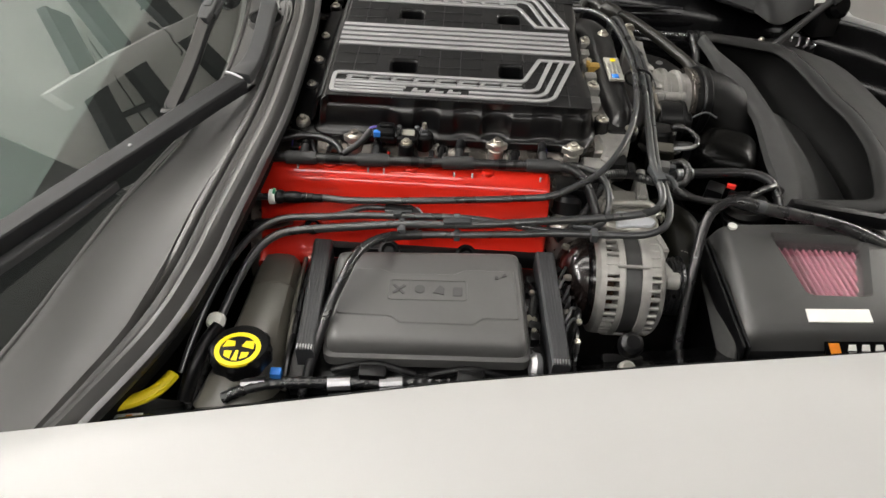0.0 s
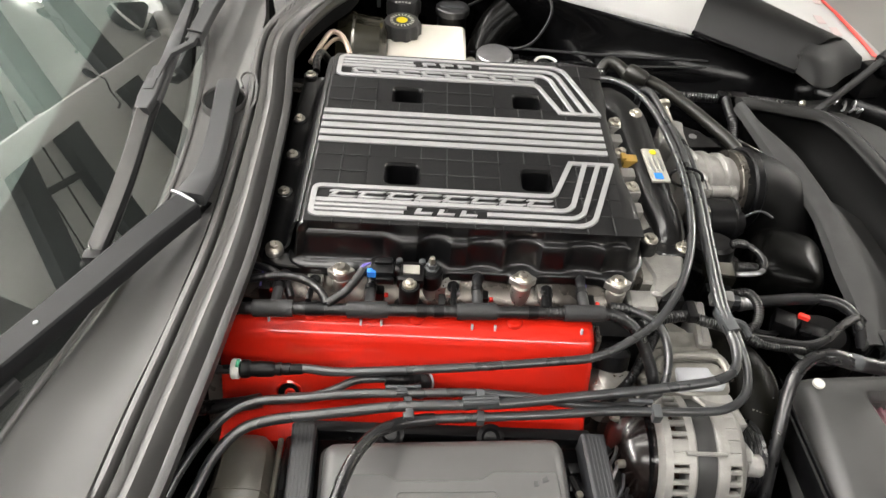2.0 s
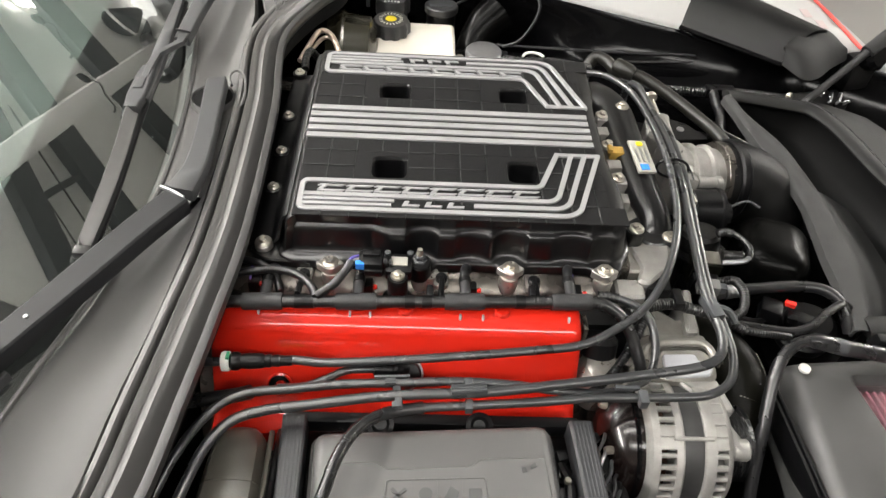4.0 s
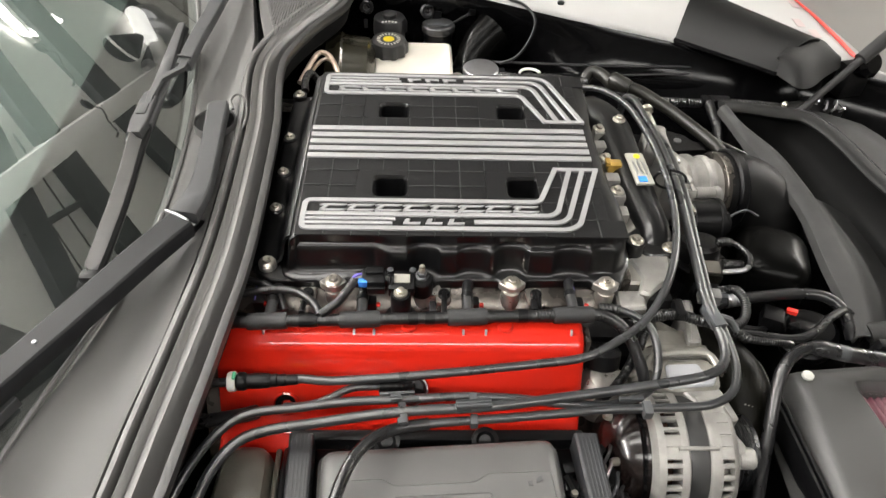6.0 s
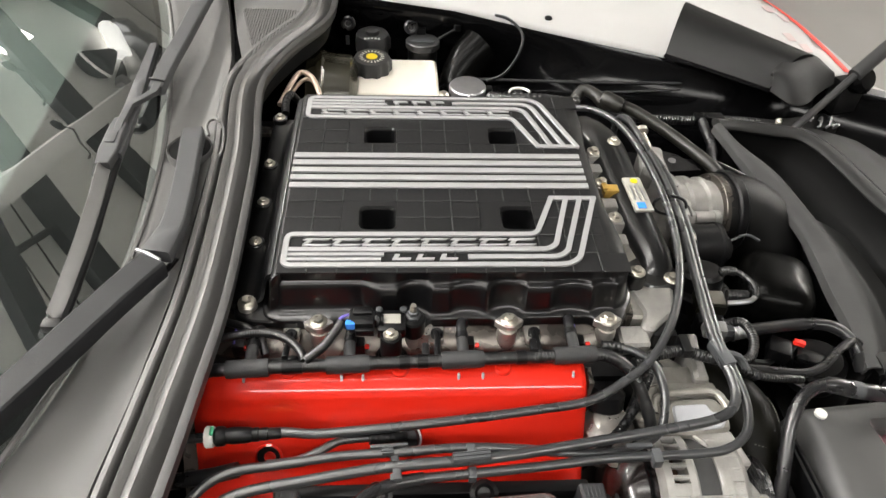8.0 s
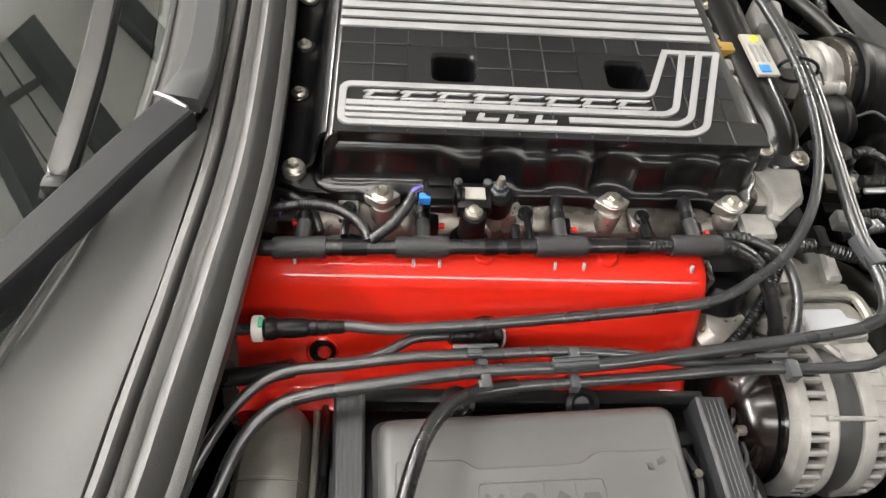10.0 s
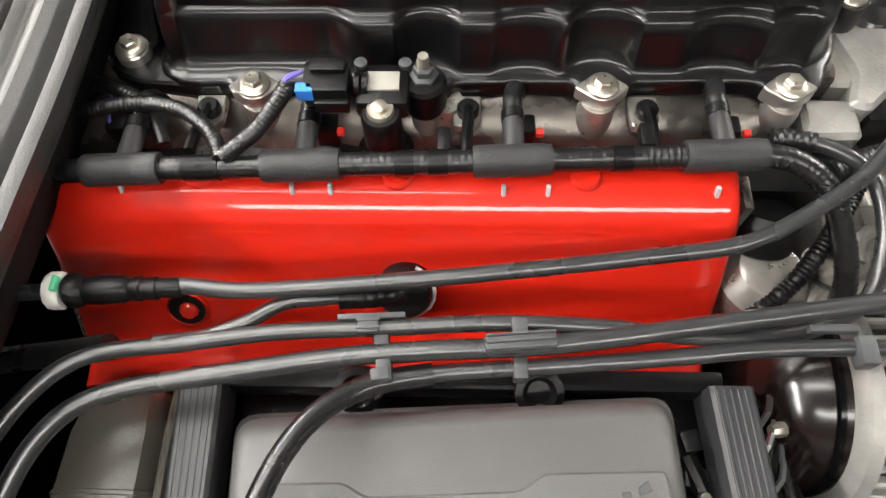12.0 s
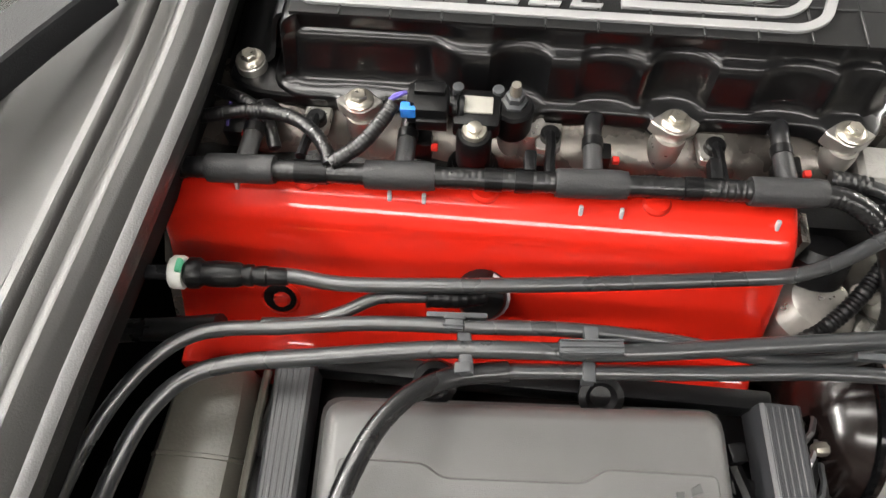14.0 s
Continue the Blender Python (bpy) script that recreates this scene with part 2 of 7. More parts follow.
def ribbed(pitch=0.005, depth=0.12):
    return lambda s: 1 + depth * (1 if (s / pitch) % 1 < 0.5 else -1)


def rounded(poly, r, n=4):
    """The outline with its corners rounded; r is one radius or one for each corner."""
    out, m = [], len(poly)
    rs = r if isinstance(r, (list, tuple)) else [r] * m
    for k in range(m):
        a, b, c = (Vector(poly[(k + d) % m][:2]) for d in (-1, 0, 1))
        u, v = (a - b), (c - b)
        w = min(rs[k], 0.45 * u.length, 0.45 * v.length)
        s, e = b + u.normalized() * w, b + v.normalized() * w
        if w < 1e-5:
            out.append(b)
            continue
        for j in range(n + 1):
            t = j / n
            out.append((1 - t) ** 2 * s + 2 * t * (1 - t) * b + t * t * e)
    return out


def slab(poly, z0, z1, bevel=0.001, bm=None, m=None):
    """A flat plate with the outline and a bevelled upper edge."""
    b = bmesh.new()
    pts = [Vector(p[:2]) for p in poly]
    area = sum(p.x * q.y - q.x * p.y for p, q in zip(pts, pts[1:] + pts[:1]))
    if area < 0:
        pts.reverse()
    n = len(pts)
    ins = []
    for k in range(n):
        t = (pts[(k + 1) % n] - pts[k - 1]).normalized()
        ins.append(pts[k] + Vector((-t.y, t.x)) * bevel)
    rows = [[b.verts.new((*p, z0)) for p in pts], [b.verts.new((*p, z1 - bevel)) for p in pts]]
    if bevel:
        rows.append([b.verts.new((*p, z1)) for p in ins])
    for p, q in zip(rows, rows[1:]):
        for k in range(n):
            b.faces.new((p[k], p[(k + 1) % n], q[(k + 1) % n], q[k]))
    b.faces.new(rows[0][::-1])
    b.faces.new(rows[-1])
    if m is not None:
        bmesh.ops.transform(b, matrix=m, verts=b.verts)
    return merge(bm, b) if bm else b


def stroke(points, width):
    """The outline of a flat band of that width along a broken line."""
    p = [Vector(q) for q in points]
    left, right = [], []
    for k, q in enumerate(p):
        d0 = (q - p[k - 1]).normalized() if k else (p[1] - p[0]).normalized()
        d1 = (p[k + 1] - q).normalized() if k < len(p) - 1 else d0
        n0, n1 = Vector((-d0.y, d0.x)), Vector((-d1.y, d1.x))
        mid = (n0 + n1).normalized()
        w = 0.5 * width / max(0.3, mid.dot(n0))
        left.append(q + mid * w)
        right.append(q - mid * w)
    return left + right[::-1]


def loft(rows, bm=None, close=False, solid=0.0):
    """A skin over rows of points, each of the same number; solid gives it a thickness downwards."""
    b = bmesh.new()
    grid = [[b.verts.new(p) for p in row] for row in rows]
    for p, q in zip(grid, grid[1:]):
        n = len(p)
        for k in range(n if close else n - 1):
            b.faces.new((p[k], p[(k + 1) % n], q[(k + 1) % n], q[k]))
    if solid:
        bmesh.ops.recalc_face_normals(b, faces=b.faces)
        if sum(f.normal.z * f.calc_area() for f in b.faces) < 0:
            bmesh.ops.reverse_faces(b, faces=b.faces)
        bmesh.ops.solidify(b, geom=b.faces[:], thickness=solid)
    return merge(bm, b) if bm else b


def hex_bolt():
    b = lathe([(0.0088, 0), (0.0088, 0.0012), (0.0076, 0.0024), (0.0058, 0.003)], n=20)
    lathe([(0.0052, 0.003), (0.0052, 0.0056), (0.0044, 0.0064), (0.0026, 0.0062)], n=6, bm=b)
    return finish("bolt", b, M_BOLT, 30)


BOLT = hex_bolt()

# ---------------------------------------------------------------- the room
X0, X1, Y0, Y1, ZC = -5.0, 5.0, -4.0, 8.6, 3.3
tagged(part("floor", box((X0 + X1) / 2, (Y0 + Y1) / 2, -0.1, X1 - X0 + 0.4, Y1 - Y0 + 0.4, 0.2), M_CONC), "smooth grey sealed garage floor", "floor", kind="structure")
for name, c, d in (("wall_front", (X1 + 0.1, (Y0 + Y1) / 2), (0.2, Y1 - Y0 + 0.4)), ("wall_rear", (X0 - 0.1, (Y0 + Y1) / 2), (0.2, Y1 - Y0 + 0.4)),
                   ("wall_far", ((X0 + X1) / 2, Y1 + 0.1), (X1 - X0, 0.2)), ("wall_near", ((X0 + X1) / 2, Y0 - 0.1), (X1 - X0, 0.2))):
    tagged(part(name, box(c[0], c[1], ZC / 2, d[0], d[1], ZC), M_WALL), "plain warm white plastered garage wall", "wall", kind="structure")
tagged(part("ceiling", box((X0 + X1) / 2, (Y0 + Y1) / 2, ZC + 0.1, X1 - X0 + 0.4, Y1 - Y0 + 0.4, 0.2), M_ROOF), "grey sheet-metal workshop roof", "ceiling", kind="structure")
tagged(part("ceiling_panel", box(0.5, 5.035, ZC - 0.02, 9.0, 6.83, 0.03), M_CEIL), "off-white ceiling panels past the car", "ceiling", kind="structure")
for x, y, wide, long, a in ((0.42, 2.265, 0.15, 2.6, -54.8), (0.235, 3.27, 0.21, 3.2, -44.7), (0.21, 4.58, 0.34, 3.6, -31.5), (-0.42, 6.78, 0.32, 2.4, 33)):
    tagged(part("ceiling_beam", box(x, y, ZC - 0.10, long, wide, 0.12, 0.01, (0, 0, a)), M_BEAM), "dark painted steel ceiling beam", "beam", "ceiling beams", "structure")
tagged(part("ceiling_crossbar", box(0.375, 2.645, ZC - 0.09, 0.70, 0.04, 0.05, 0.004, (0, 0, 77)), M_BEAM), "thin dark steel bar between two beams", "beam", kind="structure")
for x, y in ((0.375, 2.59), (0.435, 2.755), (0.48, 2.70), (0.30, 2.47), (0.56, 2.86)):
    tagged(part("ceiling_joint", box(x, y, ZC - 0.037, 1.5, 0.010, 0.006, 0.001, (0, 0, -48.5)), M_BEAM), "thin dark joint strip between ceiling panels", "joint", "ceiling joints", "structure")
tagged(part("ceiling_duct", box(0.205, 4.05, ZC - 0.15, 0.14, 3.6, 0.12, 0.01, (0, 0, -5.1)), M_DUCT), "white square cable duct under the ceiling", "duct", kind="structure")
for x, y in ((-1.95, 1.3), (-0.63, 1.3)):
    lamp = thing("panel_light", (x, y, ZC), "flat white ceiling panel light, switched on", "ceiling light", "ceiling panel lights")
    part("housing", box(x, y, ZC - 0.035, 1.26, 0.58, 0.07, 0.01), M_WHITE, lamp)
    part("diffuser", box(x, y, ZC - 0.075, 1.18, 0.50, 0.012, 0.002), M_LAMP, lamp, "glowing white diffuser")
for x, y, long, wide in ((-0.86, 0.3, 1.9, 0.2), (0.55, -1.3, 3.3, 0.36)):
    lamp = thing("linear_light", (x, y, ZC), "slim white linear ceiling light, switched on", "ceiling light", "linear ceiling lights")
    part("housing", box(x, y, ZC - 0.035, long + 0.06, wide + 0.06, 0.07, 0.01), M_WHITE, lamp)
    part("diffuser", box(x, y, ZC - 0.075, long, wide, 0.012, 0.002), M_LINE, lamp, "glowing white diffuser")
# Fill lights added out of view, clear of reflections, to brighten ceiling and bay.
for x, y, z in ((-2.5, 3.4, 2.85), (4.4, 3.4, 2.85), (-2.45, 0.2, 2.85)):
    lamp = thing("fill_strip", (x, y, z), "long suspended fill light, added out of view to brighten ceiling and bay", "ceiling light", "suspended strip lights")
    part("housing", box(x, y, z - 0.07, 0.05, 2.7, 0.05, 0.008), M_WHITE, lamp)
    for dy in (-1.0, 1.0):
        part("hanger", tube([(x, y + dy, z - 0.05), (x, y + dy, z + 0.2), (x, y + dy, ZC - 0.02)], 0.006, n=8, step=0.2), M_STEEL, lamp, "thin steel rod")
    part("tube", tube([(x, y - 1.3, z - 0.14), (x, y, z - 0.14), (x, y + 1.3, z - 0.14)], 0.045, n=10, step=0.3), M_FILL, lamp, "glowing white tube")

lamp = thing("square_panel_light", (-0.54, 5.0, ZC), "bright square ceiling panel light, switched on", "ceiling light")
part("housing", box(-0.60, 5.04, ZC - 0.075, 0.40, 0.70, 0.05, 0.01, (0, 0, 0)), M_DUCT, lamp)
part("diffuser", slab([(-0.75, 5.20), (-0.44, 5.36), (-0.43, 4.78), (-0.47, 4.76)], 0, 0.012, 0.002, m=pose(0, 0, ZC - 0.113)), M_LAMP, lamp, "glowing white diffuser")
part("diffuser", slab([(-0.78, 4.89), (-0.46, 4.72), (-0.50, 4.62), (-0.78, 4.74)], 0, 0.012, 0.002, m=pose(0, 0, ZC - 0.113)), M_LAMP, lamp, "glowing white diffuser")
spot = thing("ceiling_spot_cluster", (0.1, 6.6, ZC), "cluster of white and grey ceiling spot lamps on a dark bracket", "ceiling light")
part("bracket", tube([(-0.50, 6.86, ZC - 0.08), (-0.15, 6.93, ZC - 0.09), (0.12, 6.75, ZC - 0.09), (0.20, 6.2, ZC - 0.09), (0.24, 5.8, ZC - 0.09)], 0.045, n=10, step=0.05), M_BEAM, spot)
for a, c, r0, r1, m, word in (((-0.17, 6.76), (0.10, 6.26), 0.10, 0.10, M_SPOT, "glowing white lamp face"), ((-0.04, 7.25), (-0.05, 6.80), 0.12, 0.15, M_STEEL, "grey lamp shell"), ((0.16, 7.25), (0.14, 6.72), 0.15, 0.18, M_STEEL, "grey lamp shell"),
                              ((0.10, 6.55), (0.34, 6.00), 0.075, 0.10, M_DUCT, "white lamp body"), ((0.03, 6.22), (-0.01, 5.52), 0.05, 0.15, M_BEAM, "dark cone lamp")):
    a, c = Vector((*a, ZC - 0.15)), Vector((*c, ZC - 0.17))
    long = (c - a).length
    part("spot_head", lathe([(0.4 * r0, 0), (0.8 * r0, 0.02), (r0, 0.06), (r1, long - 0.05), (0.92 * r1, long - 0.02), (0.8 * r1, long)], along(a, c), 24), m, spot, word)
part("lamp_rim", tube([(-0.17, 5.56, ZC - 0.19), (-0.06, 5.49, ZC - 0.2), (0.06, 5.49, ZC - 0.2), (0.14, 5.55, ZC - 0.19)], 0.016, n=8, step=0.04), M_DUCT, spot, "pale lamp rim")
part("junction_box", box(0.27, 5.69, ZC - 0.15, 0.13, 0.20, 0.10, 0.01, (0, 0, 10)), M_STEEL, spot)
for x, y in ((0.07, 3.98), (-0.37, 4.36)):
    sens = thing("ceiling_sensor", (x, y, ZC - 0.27), "small dark round sensor with a loose cable", "sensor", "ceiling sensors")
    part("dome", lathe([(0.02, 0), (0.045, -0.01), (0.045, -0.03), (0.02, -0.05)], pose(x, y, ZC - 0.25), 16), M_BEAM, sens)
    part("cable", tube([(x, y, ZC - 0.26), (x + 0.08, y + 0.04, ZC - 0.3), (x + 0.16, y - 0.03, ZC - 0.27), (x + 0.3, y + 0.1, ZC - 0.12), (x + 0.34, y + 0.12, ZC - 0.03)], 0.008, n=6, step=0.04), M_BEAM, sens)

# ---------------------------------------------------------------- the car's body round the engine bay
MID = 0.9675  # centre line of the car


def edge(x):
    """The hood opening's edge: distance from the centre line, and height."""
    xs = (-0.9, -0.4, -0.1, 0.1, 0.26, 0.48, 0.7, 0.9, 1.1)
    return float(np.interp(x, xs, (0.62, 0.60, 0.565, 0.545, 0.517, 0.475, 0.43, 0.36, 0.26))), float(np.interp(x, xs, (0.90, 0.885, 0.865, 0.848, 0.825, 0.80, 0.795, 0.78, 0.73)))


def near_edge(x):
    xs = (-1.0, -0.35, -0.147, 0.065, 0.293, 0.518, 0.75, 1.0)
    return float(np.interp(x, xs, (0.758, 0.628, 0.588, 0.545, 0.508, 0.475, 0.438, 0.36))), 0.835 if x > -0.4 else 0.835 + 0.05 * (-0.4 - x)


def nose_line(y):
    """Where the far wing begins to roll down towards the bumper."""
    return 0.806 - 0.264 * (y - 1.36)


def nose_fall(x, y):
    s = max(0.0, x - nose_line(y))
    return 0.42 * s + 1.6 * s * s


def fender(name, side, label, edge=edge, bump=0.012):
    root = thing(name, (0.1, MID + side * 0.75, 0.0), label, "car body")
    rows = []
    for k in range(84):
        x = -1.0 + 2.0 * k / 83
        d, z = edge(x)
        out = float(np.interp(x, (-1, 0.3, 0.6, 0.75, 0.86, 0.95, 1.0), (0.96, 0.96, 0.98, 0.92, 0.80, 0.66, 0.55)))
        out = max(out, d + 0.02)
        fall = nose_fall if side > 0 else (lambda x, y: 0.0)
        row = [(x, MID + side * (d - 0.002), z - 0.03), (x, MID + side * d, z - 0.006), (x, MID + side * (d + 0.004), z)]
        for j in range(1, 13):
            t = j / 12
            y = MID + side * (d + 0.004 + (out - d - 0.004) * math.sin(t * math.pi / 2) ** 0.9)
            row.append((x, y, z + bump * math.sin(math.pi * min(1, t * 1.6)) - 0.34 * t ** 3.2 - fall(x, y)))
        row.append((x, MID + side * out, 0.25 - fall(x, MID + out)))
        rows.append(row)
    part("wing_panel", loft(rows, solid=0.003), M_WHITE, root, "glossy white painted panel", 60)
    # dark inner panel below the opening's edge, down to the chassis
    rows = []
    start = -0.62 if side > 0 else -0.25
    for k in range(30):
        x = start + (0.98 - start) * k / 29
        d, z = edge(x)
        g = float(np.interp(x, (0.20, 0.36), (0.0, 1.0))) if side > 0 else 1.0
        rows.append([(x, MID + side * (d + a * g + c * (1 - g)), h) for a, c, h in ((-0.003, -0.003, z - 0.008), (-0.012, -0.008, z - 0.02), (-0.02, 0.004, z - 0.045), (-0.05, 0.016, z - 0.075), (-0.085, 0.020, z - 0.10), (-0.09, 0.020, z - 0.125), (-0.095, 0.020, z - 0.17), (-0.10, 0.02, 0.42))])
    part("inner_panel", loft(rows, solid=0.004), M_GLOSS, root, "gloss black inner panel", 50)
    return root


far_wing = fender("front_wing_far", 1, "glossy white front wing with black inner panel", bump=0.030)
fender("front_wing_near", -1, "glossy white front wing beside the engine bay", near_edge, 0.0)


def wing_top(x, y, lift=0.0015):
    """A place on the far wing's outer skin, a little proud of it."""
    d, z = edge(x)
    out = float(np.interp(x, (-1, 0.3, 0.6, 0.75, 0.86, 0.95, 1.0), (0.96, 0.96, 0.98, 0.92, 0.80, 0.66, 0.55)))
    t = math.asin(min(1.0, max(0.0, (y - MID - d - 0.004) / (out - d - 0.004)) ** (1 / 0.9))) * 2 / math.pi
    return (x, y, z + lift + 0.030 * math.sin(math.pi * min(1, t * 1.6)) - 0.34 * t ** 3.2 - nose_fall(x, y))


rows = []
for k in range(26):
    y = 1.40 + 0.30 * k / 25
    rows.append([wing_top(nose_line(y) + a, y) for a in (-0.004, 0.0, 0.005, 0.010, 0.016)])
part("red_stripe", loft(rows, solid=0.0008), M_ORRED, far_wing, "red painted stripe along the nose edge", 60)
for i, j in ((0, 0), (1, 1), (2, 0), (4, 1), (5, 0)):
    x, y = 0.722 + 0.018 * j - 0.002 * i, 1.42 + 0.032 * i
    part("red_check", loft([[wing_top(x + a, y), wing_top(x + a - 0.004, y + 0.024)] for a in (0, 0.015)], solid=0.0006), M_FADE, far_wing, "faded red check mark")
for x, dx in ((0.105, 0.03), (0.27, 0.03)):
    d, z = edge(x)
    part("fixing_plug", lathe([(0.007, 0), (0.007, 0.003), (0.004, 0.005)], pose(x, MID + d + dx, z + 0.004), 14), M_BLACK, far_wing)

bay = tagged(part("engine_bay_tray", box(0.2, MID, 0.36, 1.5, 1.16, 0.06, 0.01), M_BLACK), "black undertray below the engine", "undertray", kind="structure")
tagged(part("firewall", box(-0.30, MID, 0.565, 0.03, 1.2, 0.37, 0.006), M_DASH), "black bulkhead behind the engine", "bulkhead", kind="structure")

# ---------------------------------------------------------------- scuttle panel, seal, screen
SEAL = ((0.22, -0.365, 0.775), (0.30, -0.325, 0.787), (0.367, -0.285, 0.802), (0.453, -0.227, 0.832), (0.52, -0.194, 0.862), (0.594, -0.178, 0.881), (0.68, -0.168, 0.887), (0.805, -0.160, 0.889),
        (1.007, -0.166, 0.889), (1.10, -0.176, 0.889), (1.15, -0.181, 0.888), (1.19, -0.181, 0.887), (1.234, -0.171, 0.886), (1.27, -0.158, 0.886), (1.303, -0.144, 0.886), (1.343, -0.122, 0.886), (1.374, -0.109, 0.886),
        (1.406, -0.102, 0.886), (1.45, -0.101, 0.886), (1.53, -0.104, 0.884))
way = curve([(x, y, z) for y, x, z in SEAL], 0.015)
LIP = ((-0.004, -0.016), (-0.001, -0.010), (0.0, -0.004), (-0.0005, 0.001), (-0.004, 0.002), (-0.0085, 0.0015), (-0.0095, -0.001), (-0.010, -0.018))
BULB = ((-0.0098, -0.020), (-0.0125, -0.017), (-0.0145, -0.0125), (-0.0245, -0.0005), (-0.0255, 0.0012), (-0.0275, 0.0004), (-0.0315, 0.0006), (-0.0325, 0.0026), (-0.0390, 0.0042), (-0.0404, 0.0025), (-0.0410, -0.016))
CHANNEL = ((-0.041, -0.015), (-0.0448, -0.015), (-0.0455, 0.002), (-0.0475, 0.0045), (-0.052, 0.004), (-0.056, -0.004))
seal = thing("hood_seal", (-0.18, 0.85, 0.84), "dark grey ribbed rubber hood seal along the cowl", "seal")
# The seal's retainer is a near-black strip standing in for shade below it.
for name, prof in (("edge_lip", LIP), ("bulb", BULB), ("channel", CHANNEL), ("retainer", ((-0.008, -0.004), (-0.010, -0.026), (-0.017, -0.048)))):
    rows = []
    for k, p in enumerate(way):
        t = (way[min(k + 1, len(way) - 1)] - way[max(k - 1, 0)])
        n = Vector((t.y, -t.x, 0)).normalized()
        rows.append([p + n * a + Vector((0, 0, h)) for a, h in prof])
    part(name, loft(rows, solid=0.0015), {"retainer": M_DASH, "edge_lip": M_SEALDARK}.get(name, M_SEAL), seal, "", 50)

BASE = ((0.20, -0.505), (0.3, -0.458), (0.40, -0.408), (0.441, -0.383), (0.5, -0.346), (0.588, -0.316), (0.652, -0.297), (0.731, -0.284), (0.835, -0.276), (0.922, -0.276), (1.02, -0.283), (1.115, -0.294), (1.188, -0.309), (1.30, -0.335), (1.45, -0.38), (1.65, -0.46))


BASE_FIT = np.polyfit([p[0] for p in BASE], [p[1] for p in BASE], 5)


def glass_base(y):
    return float(np.polyval(BASE_FIT, y))


def soft_line(y, ys, vs, reach=0.045):
    """A broken line through the knots, with its corners rounded off."""
    return float(sum(w * np.interp(y + k * reach / 2, ys, vs) for k, w in zip((-2, -1, 0, 1, 2), (1, 4, 6, 4, 1))) / 16)


def cowl_height(y):
    return soft_line(y, (0.1, 0.2, 0.30, 0.367, 0.453, 0.52, 0.594, 2.0), (0.755, 0.775, 0.79, 0.806, 0.835, 0.864, 0.884, 0.887))


def seal_back(y):
    return float(np.interp(y, (0.22, 0.30, 0.367, 0.453, 0.52, 0.594, 0.68, 0.805, 1.007, 1.15, 1.24, 1.378, 1.5), (-0.40, -0.362, -0.325, -0.272, -0.245, -0.231, -0.222, -0.215, -0.22, -0.230, -0.236, -0.262, -0.29)))


rows = []
for k in range(60):
    y = 0.2 + 1.4 * k / 59
    a, c = glass_base(y), seal_back(y)
    h = float(np.interp(y, (0.2, 0.30, 0.367, 0.453, 0.52, 0.594, 2.0), (0.775, 0.79, 0.806, 0.835, 0.864, 0.884, 0.887)))
    row = [(a - 0.02, y, h - 0.03), (a, y, h - 0.006), (a + 0.004, y, h - 0.003)]
    for j in range(1, 10):
        t = j / 9
        row.append((a + 0.004 + (c - a - 0.006) * t, y, h - 0.004 + 0.004 * t - 0.005 * math.sin(math.pi * t) ** 2))
    row.append((c + 0.001, y, h - 0.02))
    rows.append(row)
cowl = thing("windscreen_cowl", (-0.26, 0.9, 0.86), "grained dark grey plastic cowl below the windscreen", "cowl")
part("panel", loft(rows, solid=0.003), M_COWL, cowl, "", 50)
part("embossed_slot", box(-0.228, 0.835, 0.8835, 0.018, 0.006, 0.004, 0.001, (0, 0, 65)), M_BLACK, cowl)

# far corner with its fine grille
corner = thing("scuttle_corner", (-0.2, 1.35, 0.88), "dark grey plastic scuttle corner with a fine grille", "grille")
part("panel", slab([(-0.2145, 1.195), (-0.222, 1.24), (-0.243, 1.32), (-0.262, 1.41), (-0.29, 1.54), (-0.138, 1.54), (-0.137, 1.45), (-0.139, 1.415), (-0.147, 1.388), (-0.158, 1.366), (-0.178, 1.326), (-0.192, 1.293), (-0.203, 1.262), (-0.211, 1.23)], 0.862, 0.8872, 0.0015), M_COWL, corner)
GRILLE = [(-0.206, 1.245), (-0.200, 1.272), (-0.178, 1.322), (-0.160, 1.362), (-0.1565, 1.391), (-0.162, 1.396), (-0.240, 1.400), (-0.2455, 1.395)]
part("recess", slab(GRILLE, 0.884, 0.8885, 0.0004), M_BLACK, corner, "black recess behind the grille")
part("rim", tube([(x, y, 0.8885) for x, y in GRILLE + GRILLE[:1]], 0.0016, n=8, raw=True), M_COWL, corner)


def span(poly, axis, value):
    """Where a line at that value of the axis crosses the outline."""
    cut = []
    for p, q in zip(poly, poly[1:] + poly[:1]):
        if (p[axis] - value) * (q[axis] - value) < 0:
            f = (value - p[axis]) / (q[axis] - p[axis])
            cut.append(p[1 - axis] + f * (q[1 - axis] - p[1 - axis]))
    return (min(cut), max(cut)) if len(cut) > 1 else None


for k in range(24):
    x = -0.243 + 0.0039 * k
    r = span(GRILLE, 0, x)
    if r and r[1] - r[0] > 0.004:
        part("slat", box(x, (r[0] + r[1]) / 2, 0.8895, 0.0017, r[1] - r[0], 0.0022), M_COWL, corner)
for k in range(36):
    y = 1.249 + 0.0042 * k
    r = span(GRILLE, 1, y)
    if r and r[1] - r[0] > 0.004:
        part("cross_bar", box((r[0] + r[1]) / 2, y, 0.8892, r[1] - r[0], 0.0014, 0.0018), M_COWL, corner)

